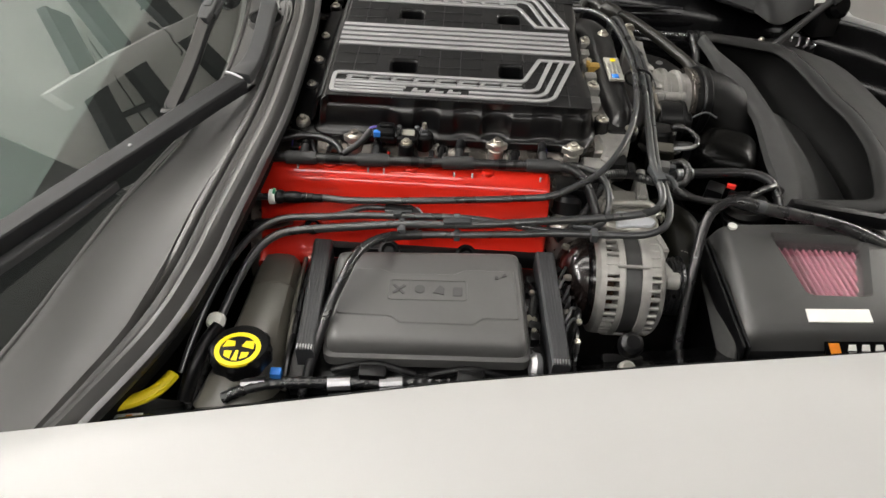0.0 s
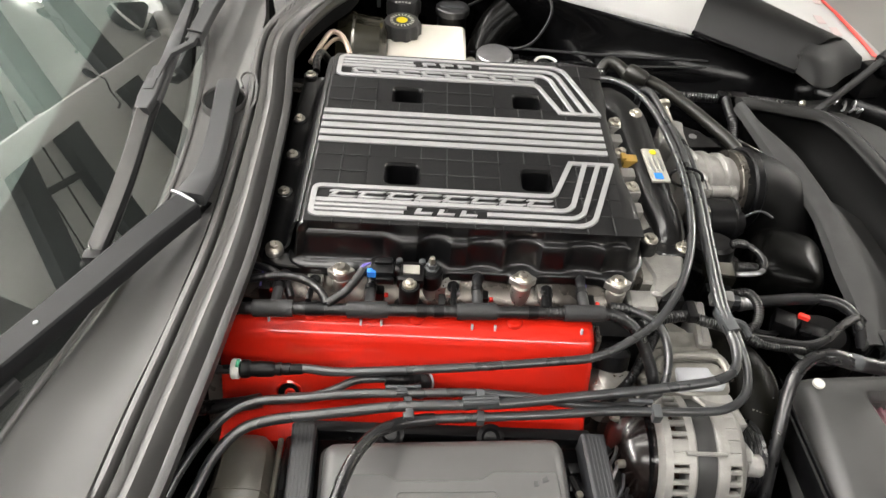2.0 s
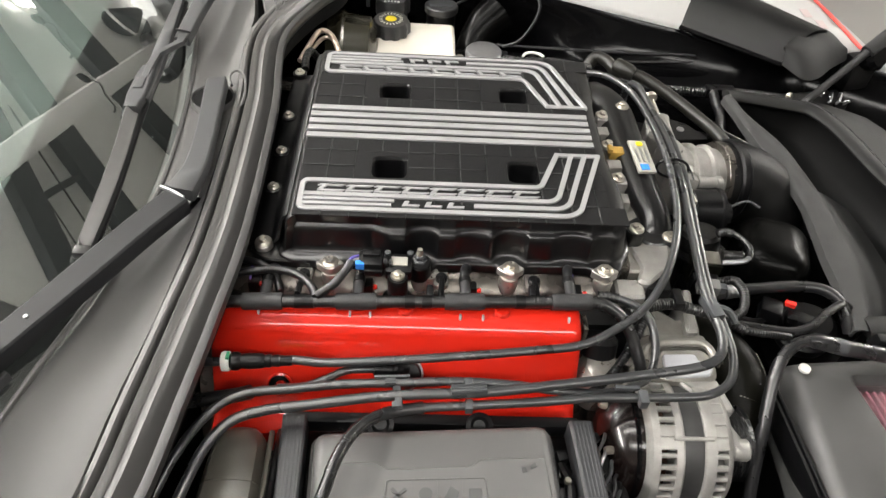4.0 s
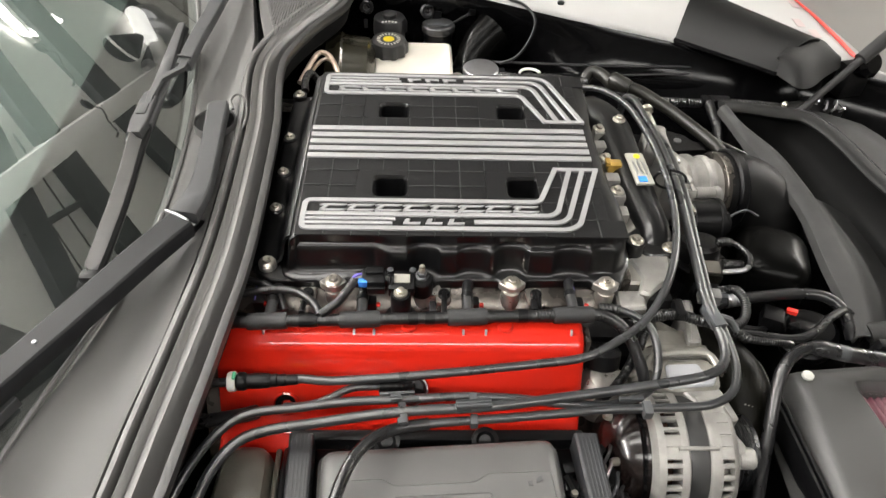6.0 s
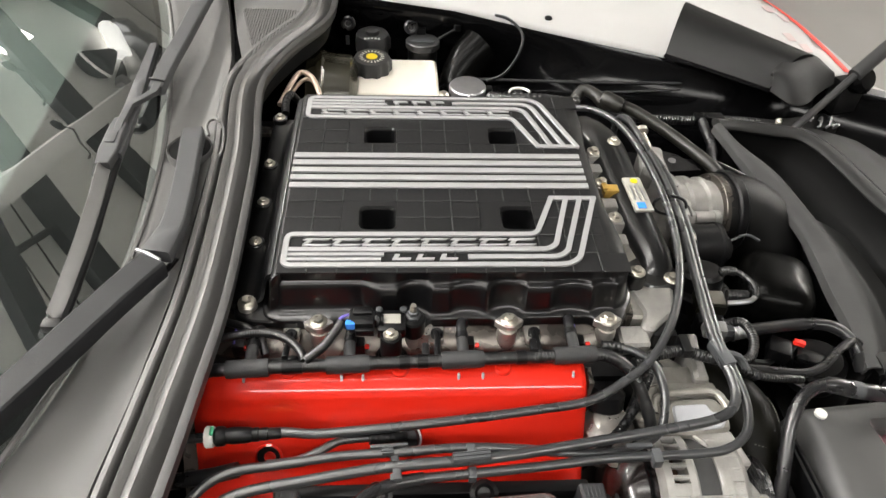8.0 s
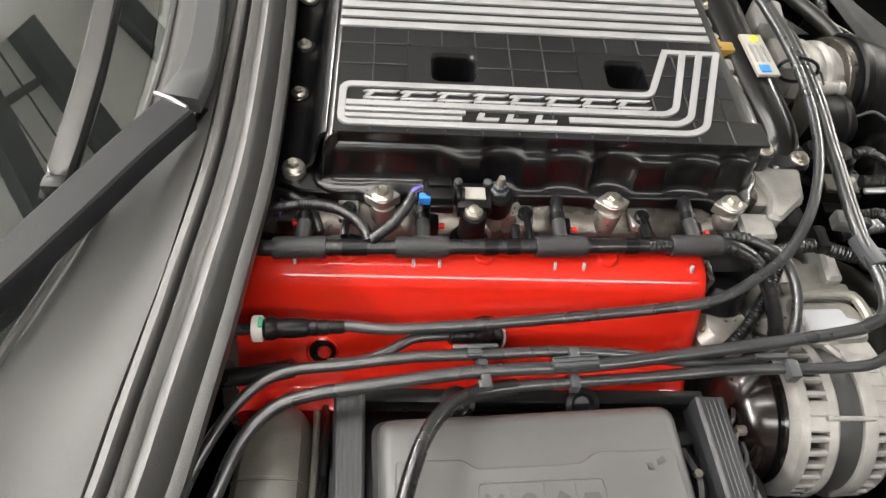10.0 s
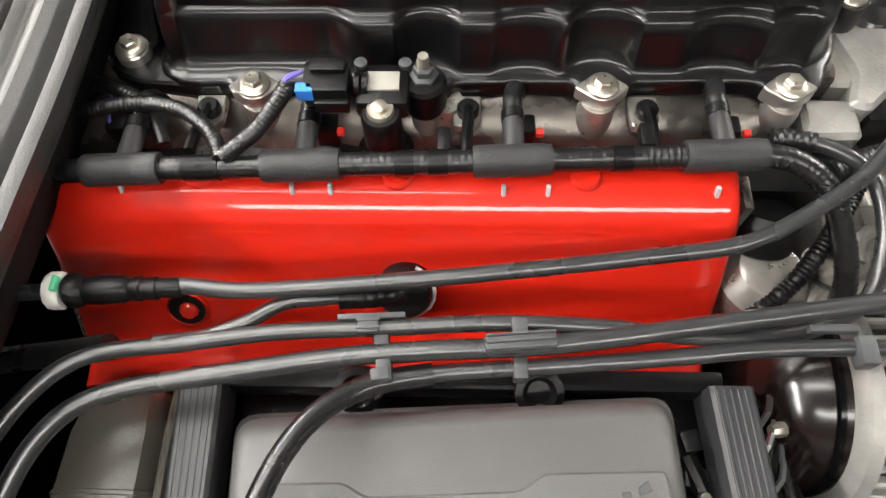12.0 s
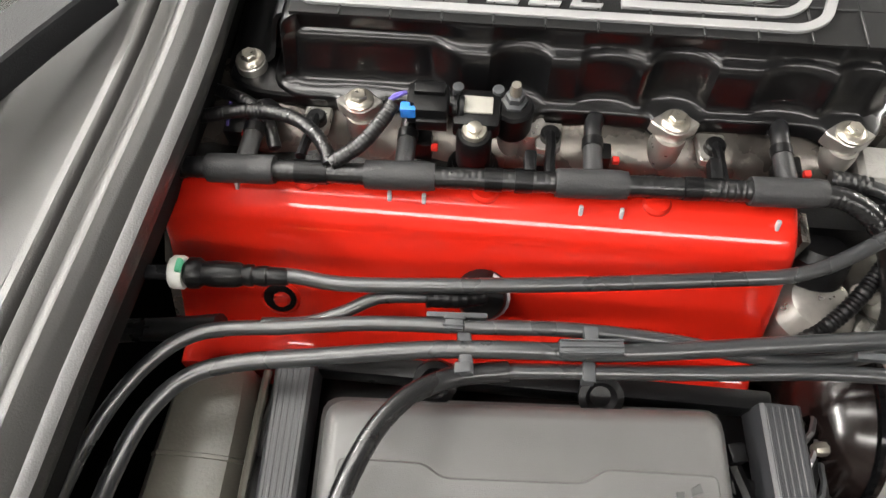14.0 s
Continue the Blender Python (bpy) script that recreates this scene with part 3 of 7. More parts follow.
# windscreen
rows = []
for k in range(100):
    y = 0.2 + 1.45 * k / 99
    rows.append([(glass_base(y) + 0.012 - 0.95 * t, y, cowl_height(y) - 0.011 + 0.50 * t - 0.06 * t * t) for t in (j / 20 for j in range(21))])
screen = thing("windscreen", (-0.5, 0.92, 0.95), "raked tinted glass windscreen reflecting the ceiling", "windscreen")
part("pane", loft(rows, solid=0.005), M_GLASS, screen, "tinted glass pane", 60).visible_shadow = False
part("edge_strip", tube([(glass_base(y) + 0.001, y, float(np.interp(y, (0.2, 0.30, 0.367, 0.453, 0.52, 0.594, 2.0), (0.775, 0.79, 0.806, 0.835, 0.864, 0.884, 0.887))) - 0.003) for y in (0.22, 0.42, 0.6, 0.8, 1.0, 1.2, 1.4, 1.6)], 0.003, n=8), M_SEAL, screen, "thin rubber edge strip")
rows = []
for k in range(30):
    y = 0.1 + 1.65 * k / 29
    a = glass_base(min(max(y, 0.2), 1.65))
    dz = min(0.0, cowl_height(y) - 0.887)
    rows.append([(a - 0.03, y, 0.84 + dz), (a - 0.08, y, 0.852 + dz), (min(a - 0.09, -0.452 - 0.06 * (y - 0.8)), y, 0.852 + dz), (min(a - 0.094, -0.456 - 0.06 * (y - 0.8)), y, 0.842 + dz), (min(a - 0.096, -0.458 - 0.06 * (y - 0.8)), y, 0.70)])
dash = tagged(part("dashboard", loft(rows, solid=0.01), M_DASH, None, "", 60), "dark padded dashboard seen through the screen", "dashboard")
tagged(part("sunshade", loft([[(-0.47, y, 0.80), (-0.9, y, 0.84), (-1.5, y, 0.98)] for y in (0.1, 0.7, 1.3, 1.75)], solid=0.006), M_SHADE, None, "", 60), "pale grey-green folding sunshade behind the screen", "sunshade")

# ---------------------------------------------------------------- supercharger cover
lid = thing("supercharger_cover", (0.05, MID, 0.84), "satin black supercharger cover with silver stripes and emblem plates", "engine cover")


ARCHES = ((0.0145, 0.0165, 0.009), (0.067, 0.0175, 0.0055), (0.1075, 0.0185, 0.010), (0.172, 0.019, 0.005), (0.2065, 0.0125, 0.0055))


def side_wave(x):
    """The recesses of the cover's long sides: a straight set-back run, then rounded bays between flat ribs."""
    if x < -0.018:
        t = min(1.0, (-0.018 - x) / 0.022)
        return -0.009 * t * t * (3 - 2 * t)
    for c, half, deep in ARCHES:
        if abs(x - c) < half:
            return -deep * (1 - ((x - c) / half) ** 2) ** 0.6
    return 0.0


def lid_outline():
    h = MID - 0.796
    raw = rounded([(-0.128, -h), (0.234, -h + 0.004), (0.236, -0.10), (0.229, -0.06), (0.229, 0.06), (0.235, 0.10), (0.233, h - 0.004), (-0.128, h)], [0.012, 0.03, 0.02, 0.03, 0.03, 0.02, 0.03, 0.012], 7)
    pts = []
    for p, q in zip(raw, raw[1:] + raw[:1]):
        n = max(1, int((q - p).length / 0.0022))
        pts += [p.lerp(q, k / n) for k in range(n)]
    return [Vector((p.x, p.y + MID)) for p in pts]


ENDS = ((-0.0165, 0.8998, 1.0), (-0.0105, 0.8990, 1), (-0.0075, 0.8982, 1), (-0.0052, 0.8970, 1), (-0.0034, 0.8953, 1), (-0.0020, 0.8930, 1), (-0.0013, 0.8910, 1), (-0.0009, 0.8890, 1), (-0.0005, 0.886, 1), (0.0005, 0.879, 1),
        (0.0012, 0.874, 1), (0.0018, 0.869, 1), (0.0028, 0.8625, 0.85))
SIDES = ((-0.0112, 0.8998, 0.2), (-0.0102, 0.8993, 0.3), (-0.0094, 0.8978, 0.4), (-0.0088, 0.8940, 0.5), (-0.0082, 0.8900, 0.6), (-0.0074, 0.8876, 0.7), (-0.0060, 0.8864, 0.85), (-0.0036, 0.8858, 1), (-0.0018, 0.8850, 1), (-0.0006, 0.8836, 1),
         (0.0003, 0.8816, 1), (0.0009, 0.878, 1), (0.0028, 0.8625, 0.85))
FOOT = ((0.0032, 0.8590, 0.75), (0.0041, 0.8562, 0.6), (0.0055, 0.8542, 0.4), (0.0072, 0.8532, 0.22), (0.0086, 0.8528, 0.12), (0.0098, 0.8520, 0.1), (0.0105, 0.8503, 0.1), (0.0107, 0.842, 0.1), (0.002, 0.838, 0))


def lid_loop(pts, end, side):
    """One level of the shell: plain at the two ends, stepped and fluted along the two sides."""
    out, n = [], len(pts)
    for k, p in enumerate(pts):
        t = (pts[(k + 1) % n] - pts[k - 1]).normalized()
        nrm = Vector((t.y, -t.x))
        f = min(1.0, max(0.0, (abs(nrm.y) - 0.3) / 0.5))
        f = f * f * (3 - 2 * f)
        d, z, wave = (a + (b - a) * f for a, b in zip(end, side))
        w = wave * side_wave(p.x) if abs(nrm.y) > 0.8 else 0.0
        if d > 0.006 and abs(nrm.y) > 0.8:
            w += 0.010 * max(math.exp(-((p.x - ex) / 0.0135) ** 4) for ex in (-0.0798, 0.0128, 0.1095, 0.2106))
        q = p + nrm * (d + w)
        out.append((q.x, q.y, z))
    return out


RIM = lid_outline()
b = bmesh.new()
loops = [[b.verts.new(q) for q in lid_loop(RIM, end, side)] for end, side in list(zip(ENDS, SIDES)) + list(zip(FOOT, FOOT))]
n = len(RIM)
for p, q in zip(loops, loops[1:]):
    for k in range(n):
        b.faces.new((p[k], p[(k + 1) % n], q[(k + 1) % n], q[k]))
edges = [b.edges.get((loops[0][k], loops[0][(k + 1) % n])) for k in range(n)]
HOLES = [(x, y) for x in (-0.0235, 0.1270) for y in (MID - 0.0805, MID + 0.0690)]
for hx, hy in HOLES:
    rim = rounded([(hx - 0.0175, hy - 0.0165), (hx + 0.0175, hy - 0.0165), (hx + 0.0175, hy + 0.0165), (hx - 0.0175, hy + 0.0165)], 0.008, 5)
    mids = []
    for grow, z in ((1.12, 0.9), (1.04, 0.8985), (1.0, 0.895), (0.97, 0.868)):
        mids.append([b.verts.new((hx + (p.x - hx) * grow, hy + (p.y - hy) * grow, z)) for p in rim])
    for p, q in zip(mids, mids[1:]):
        for k in range(len(rim)):
            b.faces.new((p[k], p[(k + 1) % len(rim)], q[(k + 1) % len(rim)], q[k]))
    b.faces.new(mids[-1])
    edges += [b.edges.get((mids[0][k], mids[0][(k + 1) % len(rim)])) for k in range(len(rim))]
bmesh.ops.triangle_fill(b, use_beauty=True, use_dissolve=False, edges=edges)
part("shell", b, M_LID, lid, "satin black moulded shell with fluted sides", 40)

# flat pads of the top with fine raised ribs between them
PAD = finish("pad", slab(rounded([(-0.0145, -0.0133), (0.0145, -0.0133), (0.0145, 0.0133), (-0.0145, 0.0133)], 0.0006, 2), -0.0015, 0.0008, 0.0003), M_LIDTOP)
RIBX = finish("rib", box(0, 0, 0.0009, 0.0276, 0.0013, 0.0018, 0.0004, seg=1), M_RIB)
RIBY = finish("rib", box(0, 0, 0.0009, 0.0013, 0.0252, 0.0018, 0.0004, seg=1), M_RIB)
cells = set()
for i in range(12):
    for j in range(-6, 6):
        x, y = -0.120 + 0.0292 * (i + 0.5), MID + 0.0268 * (j + 0.5)
        if any(abs(x - hx) < 0.0292 and abs(y - hy) < 0.0268 for hx, hy in HOLES):
            continue
        if i == 11 and abs(y - MID) < 0.13:
            place("pad", PAD, pose(x - 0.008, y, 0.9) @ Matrix.Diagonal((0.45, 1, 1, 1)), lid)
            continue
        cells.add((i, j))
        place("pad", PAD, pose(x, y, 0.9), lid)
for i, j in sorted(cells):
    x, y = -0.120 + 0.0292 * (i + 0.5), MID + 0.0268 * (j + 0.5)
    if (i + 1, j) in cells and not -1 <= j <= 0:
        place("rib", RIBY, pose(x + 0.0146, y, 0.9), lid)
    if (i, j + 1) in cells and j not in (-1, 0, -2):
        place("rib", RIBX, pose(x, y + 0.0134, 0.9), lid)
for hx, hy in HOLES:
    cx, cy = -0.120 + 0.0292 * round((hx + 0.120) / 0.0292), MID + 0.0268 * round((hy - MID) / 0.0268)
    rim = rounded([(hx - 0.0175, hy - 0.0165), (hx + 0.0175, hy - 0.0165), (hx + 0.0175, hy + 0.0165), (hx - 0.0175, hy + 0.0165)], 0.008, 5)
    rows = [[], [], [], []]
    for p in rim:
        u, v = (p.x - hx) / 0.0175, (p.y - hy) / 0.0165
        g = max(abs(u), abs(v))
        for row, q in zip(rows, ((cx + 0.0290 * u / g, cy + 0.0266 * v / g, 0.8990), (cx + 0.0290 * u / g, cy + 0.0266 * v / g, 0.9008), (hx + (p.x - hx) * 1.13, hy + (p.y - hy) * 1.13, 0.9010), (hx + (p.x - hx) * 1.04, hy + (p.y - hy) * 1.04, 0.8975))):
            row.append(q)
    part("hole_frame", loft(rows, close=True), M_LIDTOP, lid)
for k in range(5):
    y = MID - 0.0275 + 0.01375 * k
    part("stripe", slab([(-0.1215, y - 0.0042), (0.2125, y - 0.0042), (0.2125, y + 0.0042), (-0.1215, y + 0.0042)], 0.8995, 0.9030, 0.0004), M_SILVER, lid, "brushed silver stripe")


def emblem(side):
    def f(x, d):
        return Vector((x, MID - side * d))
    w = 0.0058
    lines = [[(-0.1135, 0.1295), (0.151, 0.1295), (0.160, 0.123), (0.1835, 0.047)],
             [(-0.1135, 0.1368), (-0.016, 0.1368)], [(-0.1135, 0.1437), (-0.019, 0.1437)], [(0.068, 0.1405), (0.160, 0.1405), (0.1705, 0.133), (0.199, 0.047)], [(0.165, 0.0485), (0.2165, 0.0485)]]
    outer = [(0.167, 0.047), (0.142, 0.1075), (-0.1140, 0.1075), (-0.1140, 0.1515), (0.168, 0.1515), (0.181, 0.1435), (0.2145, 0.047)]

    def soft(path, r=0.008):
        out = [Vector(path[0])]
        for a, b, c in zip(path, path[1:], path[2:]):
            a, b, c = Vector(a), Vector(b), Vector(c)
            w = min(r, 0.45 * (a - b).length, 0.45 * (c - b).length)
            s, e = b + (a - b).normalized() * w, b + (c - b).normalized() * w
            out += [(1 - t) ** 2 * s + 2 * t * (1 - t) * b + t * t * e for t in (0, 0.25, 0.5, 0.75, 1)]
        return out + [Vector(path[-1])]

    root = part("emblem_plate", slab(stroke([f(*p) for p in soft(outer)], w), 0.8995, 0.9032, 0.0004), M_SILVER, lid, "silver emblem frame with angled bars")
    for k, ln in enumerate(lines):
        part("bar", slab(stroke([f(*p) for p in soft(ln)], 0.0042 if k in (1, 2) else w), 0.8995, 0.9030 - 0.0002 * (k == 4), 0.0004), M_SILVER, root)
    # plain slanted shapes in place of the maker's words
    for k in range(8):
        x, wd, s = -0.098 + 0.0298 * k, 0.0255, 0.004
        for d0, d1 in ((0.1135, 0.1163), (0.1218, 0.1246)):
            part("emblem_shape", slab([f(x + s, d0), f(x + wd + s, d0), f(x + wd, d1), f(x, d1)], 0.8995, 0.9026, 0.0005), M_SILVER, root)
        part("emblem_shape", slab([f(x + s + 0.001, 0.116), f(x + s + 0.006, 0.116), f(x + 0.0055, 0.122), f(x, 0.122)], 0.8995, 0.9025, 0.0005), M_SILVER, root)
    for k in range(3):
        x = -0.008 + 0.0235 * k
        part("emblem_shape", slab([f(x + 0.003, 0.1365), f(x + 0.008, 0.1365), f(x + 0.006, 0.1415), f(x + 0.019, 0.1415), f(x + 0.0175, 0.145), f(x, 0.145)], 0.8995, 0.9026, 0.0005), M_SILVER, root)


emblem(1)
emblem(-1)
SLOPE_R = ((-0.125, 0.8965), (-0.1285, 0.895), (-0.1315, 0.891), (-0.134, 0.884), (-0.138, 0.868), (-0.1405, 0.8605), (-0.1445, 0.8565), (-0.150, 0.8545), (-0.164, 0.8535), (-0.1685, 0.8520), (-0.170, 0.8485), (-0.170, 0.842))
rows = []
for k in range(25):
    y = MID - 0.158 + 0.316 * k / 24
    dip = 0.003 * math.sin(math.pi * k / 24)
    rows.append([(x - dip * min(1.0, j / 4), y, z) for j, (x, z) in enumerate(SLOPE_R)])
part("rear_shoulder", loft(rows, solid=0.003), M_LID, lid, "satin black sloped rear edge", 50)
for side in (1, -1):
    part("corner_flange", slab(rounded([(-0.168, MID - side * 0.168), (-0.150, MID - side * 0.178), (-0.10, MID - side * 0.182), (-0.10, MID - side * 0.165), (-0.125, MID - side * 0.16), (-0.135, MID - side * 0.14), (-0.165, MID - side * 0.145)], 0.006), 0.842, 0.8505, 0.0015), M_LID, lid)
for x, y, z in ((-0.1535, 0.808, 0.857), (-0.0805, 0.783, 0.8535), (0.1095, 0.784, 0.8525), (0.2106, 0.7835, 0.8535), (-0.158, 0.897, 0.857), (-0.159, 0.964, 0.857), (-0.161, 1.037, 0.857), (-0.161, 1.140, 0.857),
                (-0.0798, 2 * MID - 0.782, 0.857), (0.1086, 2 * MID - 0.782, 0.857), (0.2106, 2 * MID - 0.7835, 0.857)):
    wing = y < 0.79
    ear = [Vector((x + 0.0096 * math.cos(a) * (1 + (0.5 * abs(math.cos(a)) ** 10 if wing else 0)), y + 0.0095 * math.sin(a))) for a in (2 * math.pi * k / 32 for k in range(32))]
    z += 0.002 if wing else 0.0
    e = part("bolt_ear", slab(ear, 0.846, z, 0.0008), M_WASH if y < 0.81 else M_LID, lid, "bright winged washer" if y < 0.81 else "")
    size = 1.0 if y < 0.81 or x > -0.1 else 0.78
    place("bolt", BOLT, pose(x, y, z, 0, 0, 17 * x * 100) @ Matrix.Diagonal((size, size, size, 1)), e, "zinc-plated hex bolt")

# ---------------------------------------------------------------- engine: block, heads, rocker cover
engine = thing("engine_block", (0.0, MID, 0.39), "grey cast engine block with cylinder heads", "engine")
part("block", box(0.01, MID, 0.60, 0.50, 0.46, 0.44, 0.02), M_BLACK, engine)
part("valley_plate", box(0.045, MID, 0.825, 0.40, 0.34, 0.044, 0.006), M_ALUDARK, engine, "dull grey intake base")
for side in (-1, 1):
    rows = []
    for k in range(25):
        x = -0.215 + 0.427 * k / 24
        w = 0.004 * math.cos(k * 1.57)
        rows.append([(x, MID + side * d, z) for d, z in ((0.150, 0.846), (0.165, 0.843 + w * 0.4), (0.186, 0.836 + w), (0.200, 0.822 + w), (0.215, 0.80), (0.26, 0.765), (0.30, 0.70), (0.30, 0.55))])
    part("cylinder_head", loft(rows, solid=0.004), M_ALUDARK, engine, "machined grey head")
for x in (-0.0798, 0.0235, 0.1086, 0.2106):
    part("boss", lathe([(0.0105, 0), (0.0105, 0.03), (0.0098, 0.034)], pose(x, 0.7815, 0.812), 18), M_WASH, engine, "bright machined boss")
part("front_corner_casting", slab(rounded([(0.248, 0.842), (0.298, 0.842), (0.291, 0.806), (0.272, 0.790), (0.262, 0.780), (0.250, 0.784), (0.258, 0.806)], 0.005), 0.79, 0.841, 0.003), M_CASE, engine, "pale cast corner block")
part("corner_block", slab(rounded([(0.226, 0.793), (0.259, 0.793), (0.257, 0.766), (0.225, 0.765)], 0.004), 0.80, 0.835, 0.003), M_CASE, engine, "pale cast block")
part("front_face_casting", slab(rounded([(0.235, 0.80), (0.29, 0.80), (0.305, 0.86), (0.30, 1.13), (0.235, 1.13)], 0.01), 0.79, 0.838, 0.003), M_ALU, engine, "pale cast front flange")

cover = thing("rocker_cover", (-0.03, 0.70, 0.76), "gloss red painted rocker cover", "rocker cover")
PROF = ((0.764, 0.79), (0.755, 0.812), (0.747, 0.828), (0.740, 0.841), (0.7365, 0.8465), (0.734, 0.848), (0.7245, 0.8452), (0.7222, 0.8446), (0.7215, 0.8443), (0.7197, 0.8434), (0.7180, 0.8424), (0.7163, 0.8413), (0.7146, 0.8402), (0.7130, 0.8390), (0.7108, 0.8370), (0.7089, 0.8347), (0.7078, 0.8330), (0.7068, 0.8307), (0.7062, 0.8296), (0.7054, 0.8284), (0.700, 0.816), (0.692, 0.802), (0.684, 0.787), (0.677, 0.775), (0.672, 0.768), (0.664, 0.758), (0.655, 0.753), (0.642, 0.752), (0.640, 0.72))
rows = []
# Rear end cut short: the dark gap stands in for shade beside the seal.
for x, d in ((-0.192, -0.03), (-0.192, -0.005), (-0.189, -0.0015), (-0.183, 0.0), (-0.1, 0.0), (0.0, 0.0), (0.1, 0.0), (0.172, 0.0), (0.1765, -0.001), (0.1785, -0.004), (0.179, -0.03)):
    rows.append([(x, y, z + d) for y, z in PROF])
part("shell", loft(rows, solid=0.003), M_RED, cover, "gloss red painted shell", 50)
part("bolt_well", lathe([(0.0135, 0), (0.0132, 0.0022), (0.0115, 0.003), (0.0105, 0.002)], pose(-0.125, 0.6815, 0.7805, 60), 26), M_RED, cover)
# Flat dark disc in place of the shade inside a deeper well.
part("well_floor", lathe([(0.0106, 0), (0.0106, 0.0026), (0.010, 0.0028)], pose(-0.125, 0.6815, 0.7805, 60), 22), M_DASH, cover, "dark disc for the shaded recess")
part("well_screw", lathe([(0.0058, 0), (0.0058, 0.0035), (0.0045, 0.0055), (0.002, 0.0057)], pose(-0.1235, 0.6815, 0.7805, 60), 10), M_RED, cover, "red painted recessed screw")
for x in (-0.145, -0.055, -0.035, 0.055, 0.078, 0.165):
    part("clip_tab", box(x, 0.7225, 0.8450, 0.0024, 0.0030, 0.009, 0.0008, (-20, 0, 0)), M_PALE, cover, "pale metal tab")
for x in (-0.105, 0.0, 0.098):
    part("hold_down_boss", lathe([(0.0085, 0), (0.0085, 0.005), (0.007, 0.007)], pose(x, 0.7315, 0.842), 20), M_RED, cover)
vent = part("breather_port", lathe([(0.0165, 0), (0.0165, 0.012), (0.0145, 0.018), (0.013, 0.020)], pose(0.003, 0.693, 0.792, 42), 24), M_BLACK, cover, "black breather port")
part("retainer", tube([(0.003 + 0.016 * math.cos(a), 0.683 + 0.011 * math.sin(a), 0.803 + 0.011 * math.sin(a)) for a in (-1.3, -0.6, 0, 0.6, 1.2)], 0.0013, n=8), M_PALE, vent, "white plastic retainer")

# ---------------------------------------------------------------- hoses and pipes over the rocker cover
harness = thing("breather_hose", (0.0, 0.736, 0.835), "black corrugated breather hose with sleeved joints", "hose")


def run(x):
    return 0.7325 + 0.036 * x


part("hose", tube([(-0.235, run(-0.235), 0.855)] + [(x, run(x), 0.856) for x in (-0.15, -0.05, 0.05, 0.15, 0.185)] + [(0.205, 0.735, 0.855), (0.222, 0.724, 0.846), (0.234, 0.706, 0.828), (0.241, 0.69, 0.81), (0.243, 0.68, 0.79)], 0.0062, n=14, step=0.0012, ring=ribbed(0.0034, 0.03)), M_CONDUIT, harness, "corrugated black tube")
for xa, xb in ((-0.160, -0.121), (-0.069, -0.029), (0.039, 0.079), (0.147, 0.188)):
    xm = (xa + xb) / 2 + 0.001
    y = run(xm)
    sl = part("sleeve", tube([(xa, run(xa), 0.856), ((xa + xb) / 2, run(xm), 0.8562), (xb, run(xb), 0.8565)], 0.0086, n=16, step=0.002, ring=lambda s: 1.0 if 0.0015 < s < 0.0375 else 0.94), M_FOAM, harness, "matt black rubber sleeve")
    part("branch", tube([(xm, y + 0.005, 0.857), (xm, y + 0.018, 0.856), (xm, y + 0.026, 0.8555)], 0.0056, n=12), M_FOAM, sl)
    part("branch_collar", tube([(xm, y + 0.025, 0.8555), (xm, y + 0.028, 0.8555), (xm, y + 0.031, 0.8555)], 0.0062, n=12, step=0.0015), M_BLACK, sl)
    part("elbow", tube([(xm, y + 0.026, 0.8555), (xm, y + 0.037, 0.8565), (xm + 0.001, y + 0.045, 0.855), (xm + 0.003, y + 0.050, 0.850), (xm + 0.004, y + 0.053, 0.842)], 0.0052, n=12), M_RUBBER, sl)
for x in (-0.205, -0.178, -0.104, -0.0955, 0.004, 0.021, 0.115):
    part("tape", tube([(x - 0.005, run(x - 0.005), 0.856), (x, run(x), 0.856), (x + 0.005, run(x + 0.005), 0.856)], 0.0069, n=14, step=0.004), M_BLACK, harness)
for x in (0.024, 0.128):
    part("clip_post", box(x, run(x) + 0.011, 0.858, 0.007, 0.014, 0.008, 0.0015), M_BLACK, harness)

fuel = thing("fuel_line", (0.0, 0.67, 0.80), "black nylon fuel line with white quick connector", "pipe")
part("pipe", tube([(-0.24, 0.662, 0.838), (-0.165, 0.666, 0.842), (-0.116, 0.669, 0.842), (-0.098, 0.669, 0.842), (-0.075, 0.667, 0.842), (-0.03, 0.670, 0.842), (0.041, 0.677, 0.842), (0.13, 0.688, 0.842), (0.176, 0.695, 0.844), (0.212, 0.712, 0.85), (0.244, 0.735, 0.858),
                   (0.275, 0.780, 0.868), (0.298, 0.845, 0.874), (0.310, 0.93, 0.876), (0.309, 1.02, 0.876), (0.297, 1.10, 0.874), (0.27, 1.15, 0.868), (0.235, 1.168, 0.858), (0.2, 1.175, 0.84)], 0.0043, n=12), M_PIPE, fuel)
q = part("connector", lathe([(0.006, 0), (0.0088, 0.003), (0.0088, 0.008), (0.0068, 0.011), (0.0076, 0.018), (0.007, 0.030), (0.0058, 0.033), (0.0063, 0.035), (0.0063, 0.038), (0.0053, 0.039), (0.0058, 0.043), (0.0058, 0.046), (0.0050, 0.047), (0.0050, 0.056), (0.0044, 0.058)], along((-0.162, 0.666, 0.842), (-0.09, 0.669, 0.842)), 18), M_BLACK, fuel, "black quick connector")
part("collar", lathe([(0.0088, 0), (0.0095, 0.001), (0.0095, 0.0065), (0.0088, 0.0075)], along((-0.169, 0.6657, 0.842), (-0.09, 0.669, 0.842)), 12), M_PAPER, q, "white locking collar")
